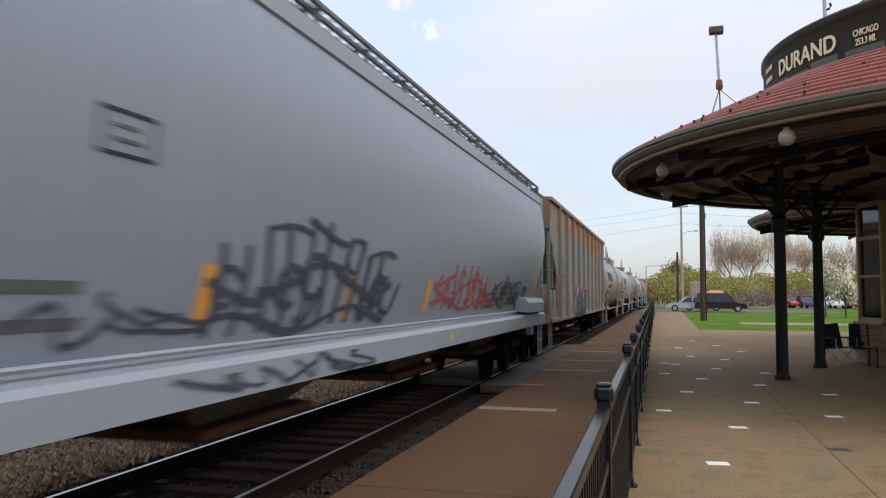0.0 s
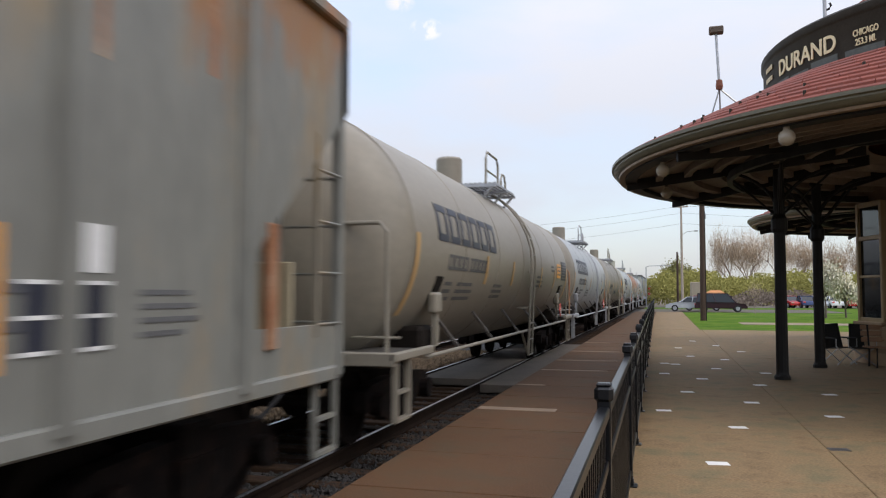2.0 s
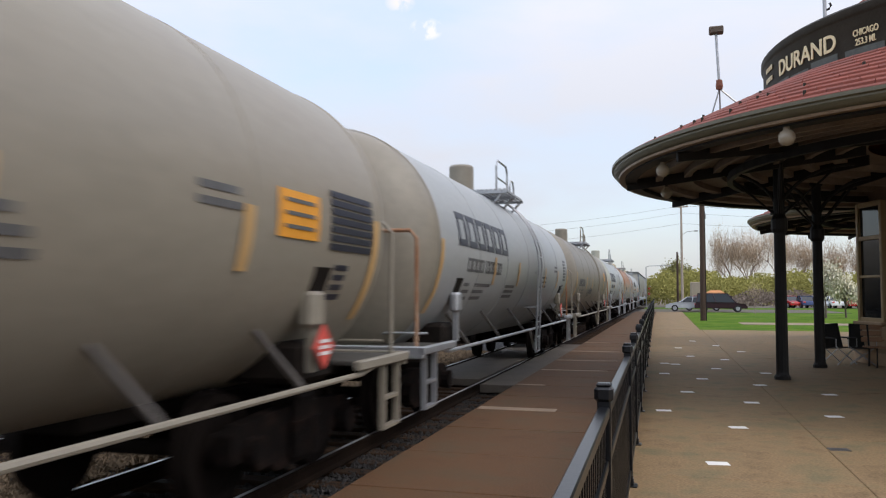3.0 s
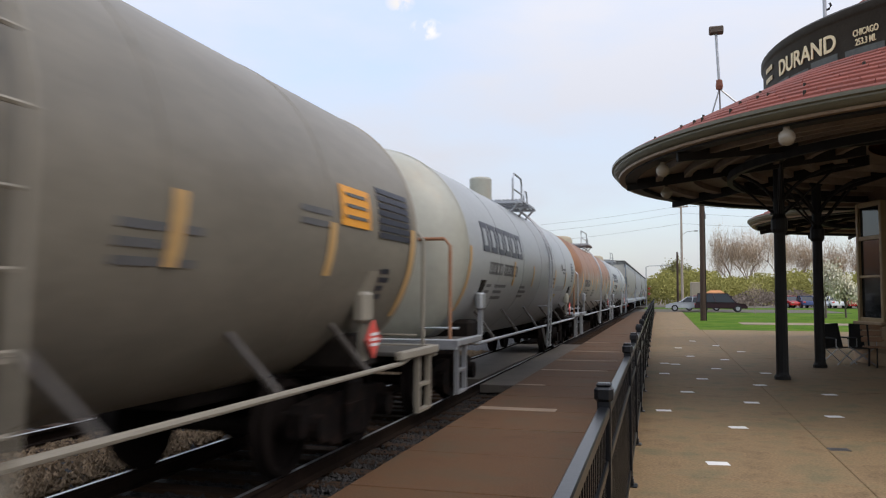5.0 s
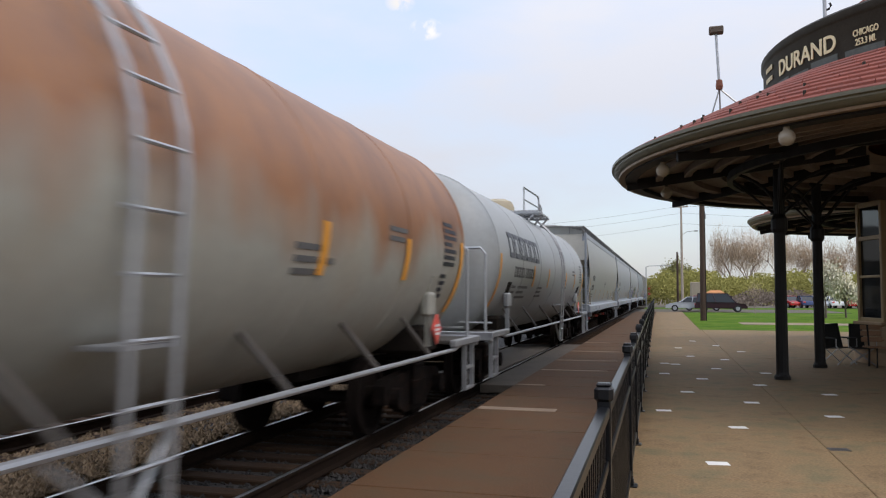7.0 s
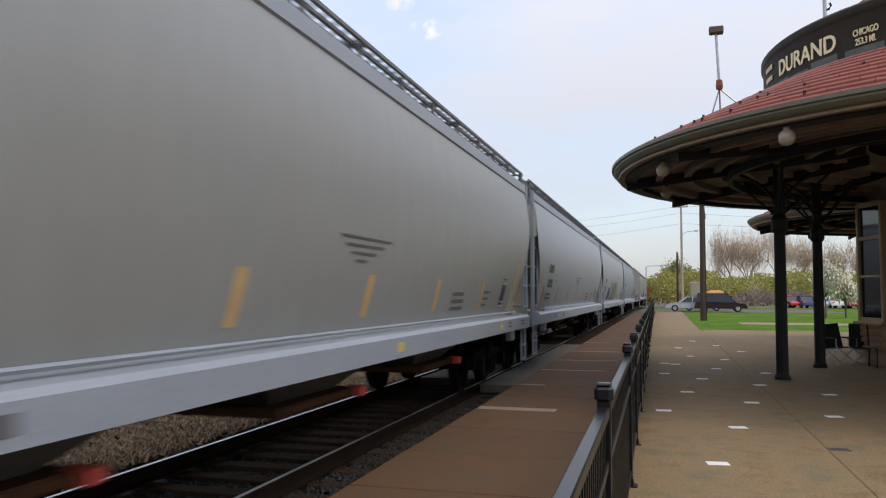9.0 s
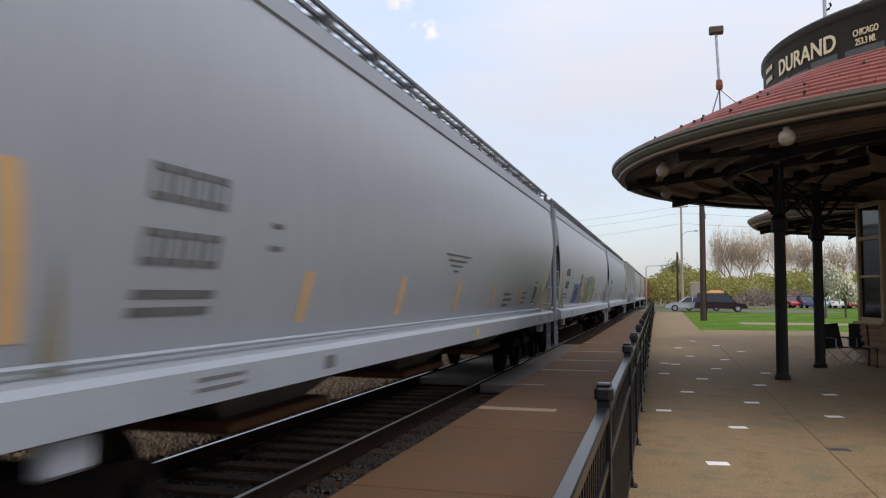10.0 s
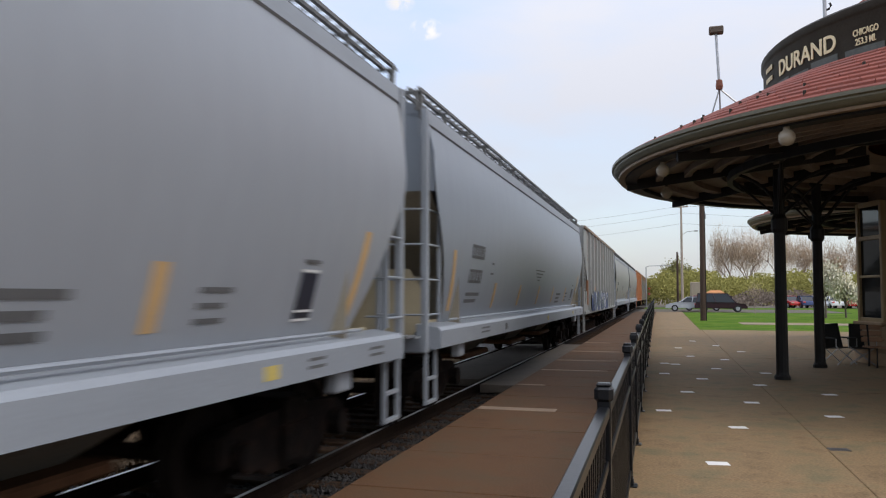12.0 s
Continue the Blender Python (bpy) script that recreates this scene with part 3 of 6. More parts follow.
            part("snow_guard", GUARD, None, st, at=pose(CX + rr * math.cos(a), CY + rr * math.sin(a), zz + 0.05))
    # roof mast with flood lamp on a tripod
    mast = thing("roof_mast", pose(*MAST), "thin steel mast with a lamp box on tripod legs", "mast")
    part("pole", Geo().tube([(0, 0, 0.55), (-0.05, 0, 1.7)], 0.028, 8), M["steel"], mast)
    part("joint", Geo().turn([(0.0, 0.46), (0.06, 0.48), (0.075, 0.55), (0.06, 0.68), (0.0, 0.7)], 10), M["rust_edge2"], mast)
    for dx, dy, dz in ((-0.30, -0.1, -0.52), (0.03, 0.2, -0.5), (0.5, 0.0, 0.02)):
        part("leg", Geo().tube([(0, 0, 0.5), (dx, dy, dz)], 0.018, 6), M["steel"], mast)
    part("lamp_box", Geo().box(-0.19, 0.10, -0.1, 0.1, 1.68, 1.83, 0.02), M["bark"], mast, "brown lamp box")
    # pole with a small camera-like lamp behind the band
    vent = thing("roof_pole", pose(3.46, 18.6, 5.9), "thin pale pole with a black lamp bracket", "pole")
    part("pole", Geo().tube([(0, 0, 0), (0, 0, 3.0)], 0.04, 8), M["steel"], vent)
    part("bracket", Geo().tube([(0, 0, 1.95), (0.09, 0, 1.98), (0.13, 0, 2.05), (0.1, 0, 2.11)], 0.025, 8), M["column"], vent)
    return st, drum


# ---- rolling stock ----
def trucks_meshes():
    side = Geo()
    prof = [(-1.15, 0.62), (-1.0, 0.68), (-0.35, 0.72), (0.35, 0.72), (1.0, 0.68), (1.15, 0.62), (1.15, 0.40), (0.75, 0.40), (0.42, 0.22),
            (-0.42, 0.22), (-0.75, 0.40), (-1.15, 0.40)]
    side.loft([[(0.93, y, z) for y, z in prof], [(1.08, y, z) for y, z in prof]])
    for y in (-0.16, 0.0, 0.16):
        side.tube([(1.12, y, 0.3), (1.12, y, 0.6)], 0.07, 8)
    for y in (-0.89, 0.89):
        side.tube([(1.06, y, 0.46), (1.2, y, 0.46)], 0.13, 12)
    bolster = Geo().box(-1.15, 1.15, -0.2, 0.2, 0.55, 0.82, 0.03)
    wheel = Geo()
    for s in (-1, 1):
        ring = []
        for rr, x in ((0.06, 0.70), (0.40, 0.70), (0.46, 0.685), (0.485, 0.685), (0.485, 0.715), (0.457, 0.72), (0.45, 0.82), (0.38, 0.82), (0.36, 0.77), (0.14, 0.76), (0.14, 0.88), (0.06, 0.88)):
            ring.append([(s * x, rr * math.cos(t), rr * math.sin(t)) for t in (2 * math.pi * k / 24 for k in range(24))])
        wheel.loft(ring)
    wheel.tube([(-0.95, 0, 0), (0.95, 0, 0)], 0.075, 10)
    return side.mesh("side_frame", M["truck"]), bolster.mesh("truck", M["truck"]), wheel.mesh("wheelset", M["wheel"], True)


# near-black running gear: the shade under the cars is put into these colours
M["truck"] = material("shade_darkened_cast_steel", (0.0065, 0.005, 0.0045), 0.8, 0.0, vary=0.4, scale=6, second=(0.018, 0.010, 0.007), cover=0.62, spec=0.08)
M["wheel"] = material("rusty_shade_dark_wheel_steel", (0.009, 0.0065, 0.0055), 0.8, 0.0, vary=0.3, spec=0.08)
M["under"] = material("grimy_shaded_underframe", (0.014, 0.011, 0.009), 0.8, vary=0.4, scale=4, spec=0.1)
M["bay"] = material("grimy_grey_hopper_bay", (0.10, 0.094, 0.08), 0.7, vary=0.3, scale=2, spec=0.2, second=(0.05, 0.042, 0.034), cover=0.55)
M["deck"] = material("dirty_grey_deck_plate", (0.075, 0.07, 0.062), 0.7, vary=0.3, scale=3, spec=0.2)
M["tag_sage"] = material("faded_sage_spray_paint", (0.215, 0.225, 0.17), 0.6, vary=0.2, scale=3)
M["gate"] = material("rust_brown_outlet_gate", (0.07, 0.034, 0.017), 0.8, vary=0.35, scale=5, spec=0.12)
M["grey_blue"] = material("blue_grey_car_paint", (0.222, 0.249, 0.280), 0.40, vary=0.06, scale=0.7, grain=6, stretch=(1, 1, 0.25), bump=0.03,
                          second=(0.200, 0.223, 0.250), cover=0.6, sharp=0.2)
M["grey_green"] = material("pale_grey_car_paint", (0.250, 0.256, 0.244), 0.40, vary=0.07, scale=0.7, grain=6, stretch=(1, 1, 0.25), bump=0.03,
                           second=(0.222, 0.220, 0.200), cover=0.6, sharp=0.2)
M["grey_pale"] = material("light_grey_car_paint", (0.266, 0.284, 0.305), 0.38, vary=0.06, scale=0.7, grain=6, stretch=(1, 1, 0.25), bump=0.03,
                          second=(0.240, 0.254, 0.270), cover=0.6, sharp=0.2)
M["sill"] = material("light_grey_sill_paint", (0.240, 0.262, 0.285), 0.45, vary=0.1, scale=1.5, stretch=(1, 0.4, 1), bump=0.03)
M["end_cream"] = material("cream_end_sheet_paint", (0.36, 0.305, 0.20), 0.5, vary=0.1, scale=1.5)
M["cream_paint"] = material("cream_car_end_paint", (0.50, 0.475, 0.41), 0.5, vary=0.1, scale=1.5)
M["grate"] = material("grey_steel_grating", (0.13, 0.13, 0.125), 0.6, vary=0.2)
# dimmer tone of the car ends: shade under the overhang is in the colour
M["end_shade"] = material("shaded_slope_sheet_tone", (0.29, 0.255, 0.19), 0.6, vary=0.15, scale=1.5)
M["rib_grey"] = material("rust_streaked_grey_paint", (0.172, 0.172, 0.150), 0.55, vary=0.20, scale=1.5, grain=14, stretch=(1, 1, 0.3),
                         second=(0.215, 0.150, 0.072), cover=0.60, sharp=0.10, bump=0.06)
M["rust_edge"] = material("rusty_edge_paint", (0.21, 0.185, 0.145), 0.7, vary=0.3, scale=2, second=(0.27, 0.115, 0.045), cover=0.55)
M["rust_pipe"] = material("rusty_orange_pipe", (0.27, 0.12, 0.055), 0.8, vary=0.3, scale=2, second=(0.30, 0.22, 0.15), cover=0.6)
M["tank_beige"] = material("beige_grey_tank_paint", (0.242, 0.218, 0.172), 0.42, spec=0.3, vary=0.09, scale=0.8, grain=8, stretch=(1.3, 0.5, 1.3), bump=0.02,
                           second=(0.206, 0.179, 0.138), cover=0.6, sharp=0.2)
M["tank_white"] = material("off_white_tank_paint", (0.300, 0.317, 0.317), 0.40, spec=0.3, vary=0.07, scale=0.8, grain=8, stretch=(1.3, 0.5, 1.3), bump=0.02,
                           second=(0.274, 0.274, 0.257), cover=0.6, sharp=0.2)
M["tank_taupe"] = material("dusty_taupe_tank_paint", (0.155, 0.139, 0.108), 0.45, spec=0.3, vary=0.12, scale=0.8, grain=8, stretch=(1.3, 0.5, 1.3), bump=0.02,
                           second=(0.188, 0.169, 0.133), cover=0.6, sharp=0.2)
M["letter"] = material("navy_black_letter_paint", (0.018, 0.020, 0.032), 0.45, vary=0.2)
M["letter_grey"] = material("faded_grey_stencil", (0.088, 0.088, 0.088), 0.6, vary=0.2)
M["reflector"] = material("orange_yellow_reflector_tape", (0.66, 0.29, 0.03), 0.45, vary=0.1)
M["reflector_faded"] = material("faded_tan_reflector_tape", (0.50, 0.31, 0.12), 0.5, vary=0.12)
M["tag_black"] = material("black_spray_paint", (0.045, 0.05, 0.07), 0.6, vary=0.3, scale=4)
M["tag_red"] = material("dark_red_spray_paint", (0.30, 0.065, 0.08), 0.6, vary=0.25, scale=4)
M["tag_teal"] = material("teal_spray_paint", (0.018, 0.052, 0.06), 0.6, vary=0.25, scale=3, second=(0.035, 0.08, 0.10), cover=0.5)
M["tag_aqua"] = material("pale_aqua_spray_paint", (0.085, 0.125, 0.125), 0.6, vary=0.2, scale=4)
M["tag_white"] = material("white_spray_paint", (0.62, 0.62, 0.60), 0.6, vary=0.1)
M["tag_blue"] = material("royal_blue_spray_paint", (0.055, 0.10, 0.27), 0.55, vary=0.2, scale=3, second=(0.03, 0.05, 0.15), cover=0.5)
M["tag_yellow"] = material("mustard_spray_paint", (0.46, 0.36, 0.10), 0.6, vary=0.2, scale=4)
M["tag_green"] = material("light_green_spray_paint", (0.28, 0.40, 0.25), 0.6, vary=0.2)
M["tag_pink"] = material("mauve_pink_spray_paint", (0.36, 0.19, 0.29), 0.6, vary=0.2)
M["scuff"] = material("faint_grey_overpaint", (0.235, 0.245, 0.245), 0.5, vary=0.08)
M["placard"] = material("red_white_placard", (0.55, 0.08, 0.06), 0.5, vary=0.1)
M["orange_car"] = material("orange_locomotive_paint", (0.36, 0.13, 0.04), 0.5, vary=0.15, scale=1)

SIDE_FRAME, BOLSTER, WHEELSET = trucks_meshes()
MOVING, WHEELS = [], []


def add_truck(car, y):
    tr = part("truck", BOLSTER, None, car, "rusty cast-steel truck, colour darkened for shade", at=pose(0, y, 0))
    for a in (0, 180):
        part("side_frame", SIDE_FRAME, None, tr, at=pose(0, 0, 0, 0, 0, a))
    for dy in (-0.89, 0.89):
        w = part("wheelset", WHEELSET, None, tr, at=pose(0, dy, 0.457))
        WHEELS.append((w, dy))
    return tr


def coupler(car, y, s):
    g = Geo().box(-0.09, 0.09, min(y, y + s * 0.55), max(y, y + s * 0.55), 0.72, 0.98, 0.03)
    g.box(-0.17, 0.17, y + s * 0.42 - 0.12, y + s * 0.42 + 0.12, 0.70, 1.0, 0.05)
    part("coupler", g, M["truck"], car)
    part("air_hose", Geo().tube([(0.35, y, 0.85), (0.4, y + s * 0.2, 0.65), (0.3, y + s * 0.4, 0.45), (0.15, y + s * 0.5, 0.5)], 0.025, 6), M["tyre"], car)


def hopper_x(z):
    """Half width of the bowed side at height z over the rail."""
    return 1.585 - 0.26 * (max(0.0, 2.75 - z) / 1.45) ** 1.9 - 0.14 * (max(0.0, z - 2.75) / 1.15) ** 2


def side_patch(y0, y1, z0, z1, fx, off=0.006, lean=0.0, steps=4):
    """A rectangle of paint that lies on a car's bowed side."""
    g = Geo()
    zs = [z0 + (z1 - z0) * k / steps for k in range(steps + 1)]
    rows = [[(fx(z) + off, y0 + lean * (z - z0), z), (fx(z) + off, y1 + lean * (z - z0), z)] for z in zs]
    back = [[(fx(z) + off - 0.004, y0 + lean * (z - z0), z), (fx(z) + off - 0.004, y1 + lean * (z - z0), z)] for z in zs]
    rings = [[a[0], a[1], b[1], b[0]] for a, b in zip(rows, back)]
    return g.loft(rings)


def stroke(g, pts, w, fx, off=0.007):
    """A brushed ribbon on a car's side through (y, z) points."""
    n = len(pts)
    rings = []
    for i, (y, z) in enumerate(pts):
        a, b = pts[max(0, i - 1)], pts[min(n - 1, i + 1)]
        dy, dz = b[0] - a[0], b[1] - a[1]
        k = math.hypot(dy, dz) or 1.0
        ny, nz = -dz / k * w / 2, dy / k * w / 2
        p, q = (y + ny, z + nz), (y - ny, z - nz)
        rings.append([(fx(p[1]) + off, *p), (fx(q[1]) + off, *q), (fx(q[1]) + off - 0.004, *q), (fx(p[1]) + off - 0.004, *p)])
    g.loft(rings)


def scrawl(car, mat, fx, y0, y1, z0, z1, n, w, seed, label, off=0.008):
    """A tag of loops and slashes within a rectangle of the side."""
    rng = random.Random(seed)
    g = Geo()
    for k in range(n):
        yc = y0 + (y1 - y0) * (k + 0.5) / n
        hw, hz = (y1 - y0) / n * rng.uniform(0.5, 0.95), (z1 - z0) / 2 * rng.uniform(0.55, 1.0)
        zc = (z0 + z1) / 2 + rng.uniform(-0.15, 0.15) * (z1 - z0)
        kind = rng.random()
        pts = []
        ph, tw = rng.uniform(0, 6.3), rng.uniform(0.7, 1.5)
        for i in range(22):
            t = i / 21
            if kind < 0.55:
                pts.append((yc + hw * math.cos(ph + t * 5.5 * tw) * (1 - 0.4 * t), zc + hz * math.sin(ph * 0.7 + t * 4.5) * (1 - 0.3 * t)))
            else:
                pts.append((yc + hw * (t * 2 - 1) + 0.2 * hw * math.sin(7 * t), zc + hz * math.sin(ph + t * 6.0 * tw)))
        stroke(g, pts, w * rng.uniform(0.6, 1.3), fx, off + 0.0006 * k)
    return tagged(part("graffiti_tag", g, mat, car, label), kind="stuff")


def wild_tag(car, mat, fx, y0, y1, z0, z1, n, w, seed, label, off=0.008):
    """An angular tag: for each figure, bent uprights, cross strokes and a hooked tail, taller in the middle."""
    rng = random.Random(seed)
    g = Geo()
    layer = 0
    for k in range(n):
        a, b = y0 + (y1 - y0) * (k - 0.1) / n, y0 + (y1 - y0) * (k + 1.1) / n
        rise = 0.62 + 0.38 * math.sin(math.pi * (k + 0.5) / n)
        zt, zb = z0 + (z1 - z0) * rise * rng.uniform(0.85, 1.0), z0 + (z1 - z0) * rng.uniform(0.0, 0.15)
        lean = rng.uniform(-0.12, 0.2)
        strokes = []
        for u in (0.15, 0.55, 0.85)[:rng.choice((2, 3))]:
            c = a + (b - a) * u
            strokes.append([(c + lean * t + 0.05 * math.sin(3 * t + k), zb + (zt - zb) * t * (1.0 if u < 0.8 else 0.7)) for t in (i / 9 for i in range(10))])
        for v in (0.08, 0.5, 0.92)[:rng.choice((2, 3))]:
            zc = zb + (zt - zb) * v
            strokes.append([(a + (b - a) * t, zc + 0.09 * math.sin(2.4 * t + 2 * k + 5 * v)) for t in (i / 9 for i in range(10))])
        r = 0.16 * (zt - zb) + 0.03
        cy_, cz_ = a + (b - a) * rng.uniform(0.3, 0.7), zb + (zt - zb) * rng.uniform(0.35, 0.8)
        strokes.append([(cy_ + 1.3 * r * math.cos(t), cz_ + r * math.sin(t)) for t in (0.4 + 5.0 * i / 15 for i in range(16))])
        if rng.random() < 0.6:
            strokes.append([(b - 0.1 + 0.35 * t, zb + 0.1 - 0.12 * math.sin(3 * t) + 0.25 * t * t) for t in (i / 7 for i in range(8))])
        for pts in strokes:
            stroke(g, [(y, min(z1, max(z0, z))) for y, z in pts], w * rng.uniform(0.55, 1.35), fx, off + 0.0004 * layer)
            layer += 1
    return tagged(part("graffiti_tag", g, mat, car, label), kind="stuff")


def bars(car, y, z, rows, width, fx, mat=None, gap=0.1, hgt=0.05, seed=1, name="stencil"):
    """Lines of small unreadable stencilling as plain bars."""
    rng = random.Random(seed)
    for k in range(rows):
        w = width * rng.uniform(0.6, 1.0)
        part(name, side_patch(y, y + w, z - k * gap - hgt, z - k * gap, fx, 0.006, steps=1), mat or M["letter_grey"], car)


def block_word(car, y, z, n, w, h, fx, mat, name="lettering", seed=2):
    """A painted word as plain hollow blocks."""
    rng = random.Random(seed)
    g = Geo()
    for k in range(n):
        a = y + k * w
        e, m = a + w * 0.82, w * 0.19
        shape = [(a, a + m, z, z + h), (e - m, e, z, z + h), (a, e, z + h * 0.80, z + h), (a, e, z, z + h * 0.20)]
        for i, q in enumerate(shape):
            p = side_patch(*q, fx, 0.006 + 0.0008 * i, steps=3)
            g.add(p.v, p.f)
    return part(name, g, mat, car)


RUNGS = {}


def rung_mesh(axis, mat):
    """One shared ladder rung along x or y."""
    if (axis, mat.name) not in RUNGS:
        a = (0.29, 0, 0) if axis == "x" else (0, 0.24, 0)
        RUNGS[axis, mat.name] = Geo().tube([(-a[0], -a[1], 0), a], 0.014, 6).mesh("rung", mat)
    return RUNGS[axis, mat.name]


def end_cage(car, y, s, mat, half=1.5, top=3.9, x_out=1.5):
    """Corner posts, ladders and steps at a car end; s: which way the end faces."""
    for x in (-x_out, x_out):
        sg = 1 if x > 0 else -1
        p = part("corner_post", Geo().box(x - 0.04, x + 0.04, y - 0.05, y + 0.05, 1.0, top, 0.01), mat, car)
        lad = Geo()
        lad.box(x + sg * 0.03 - 0.02, x + sg * 0.03 + 0.02, y - s * 0.5 - 0.02, y - s * 0.5 + 0.02, 1.35, 3.0)
        lad = part("ladder", lad, mat, car)
        inner = part("ladder", Geo().box(x - sg * 0.58 - 0.02, x - sg * 0.58 + 0.02, y + s * 0.03 - 0.02, y + s * 0.03 + 0.02, 1.1, 2.85), mat, car)
        for k in range(6):
            z = 1.45 + 0.42 * k
            if k < 4:
                part("rung", rung_mesh("y", mat), None, lad, at=pose(x + sg * 0.03, y - s * 0.265, z))
            if k < 4:
                part("rung", rung_mesh("x", mat), None, inner, at=pose(x - sg * 0.29, y + s * 0.05, z))
        st = Geo()
        for yy in (y - s * 0.05, y - s * 0.45):
            st.box(x - 0.02, x + 0.02, yy - 0.025, yy + 0.025, 0.38, 1.05)
        for z in (0.40, 0.68):
            st.box(x - 0.03, x + 0.03, min(y - s * 0.05, y - s * 0.45), max(y - s * 0.05, y - s * 0.45), z - 0.015, z + 0.015)
        part("sill_step", st, mat, car)


def running_board(car, L, z, w=0.75, mat=None):
    g = Geo()
    for x in (-w, w):
        for k in range(5):
            xx = x + (k - 2) * 0.13
            g.box(xx - 0.02, xx + 0.02, -L / 2, L / 2, z, z + 0.035)
        for k in range(1, int(L / 0.24)):
            g.box(x - 0.27, x + 0.27, -L / 2 + 0.24 * k - 0.012, -L / 2 + 0.24 * k + 0.012, z + 0.004, z + 0.03)
        n = int(L / 1.2)
        for k in range(n + 1):
            yy = -L / 2 + L * k / n
            g.box(x - 0.3, x + 0.3, yy - 0.03, yy + 0.03, z - 0.03, z)
            g.box(x - 0.25, x - 0.21, yy - 0.02, yy + 0.02, z - 0.25, z)
            g.box(x + 0.21, x + 0.25, yy - 0.02, yy + 0.02, z - 0.25, z)
    for s in (-1, 1):
        for k in range(4):
            yy = s * (L / 2 - 0.05 - 0.12 * k)
            g.box(-0.95, 0.95, yy - 0.02, yy + 0.02, z - 0.005, z + 0.03)
        g.tube([(w + 0.27, s * (L / 2 - 0.05), z - 0.35), (w + 0.27, s * (L / 2 - 0.05), z + 0.02)], 0.028, 6)
    part("running_board", g, mat or M["grate"], car, "grey grating walkway on the roof")


def outlets(car, n, span, mat, z1=1.05, shift=0.0):
    for k in range(n):
        y = (k - (n - 1) / 2) * span + shift
        g = Geo().loft([[(-1.25, y - span * 0.46, z1 + 0.2), (1.25, y - span * 0.46, z1 + 0.2), (1.25, y + span * 0.46, z1 + 0.2), (-1.25, y + span * 0.46, z1 + 0.2)],
                        [(-0.95, y - span * 0.24, 0.85), (0.95, y - span * 0.24, 0.85), (0.95, y + span * 0.24, 0.85), (-0.95, y + span * 0.24, 0.85)],
                        [(-0.8, y - span * 0.17, 0.70), (0.8, y - span * 0.17, 0.70), (0.8, y + span * 0.17, 0.70), (-0.8, y + span * 0.17, 0.70)]])
        part("hopper_bottom", g, mat, car)
        part("outlet_gate", Geo().box(-1.0, 1.0, y - span * 0.22, y + span * 0.22, 0.61, 0.70, 0.02), M["gate"], car, "rust-brown outlet gate frame")


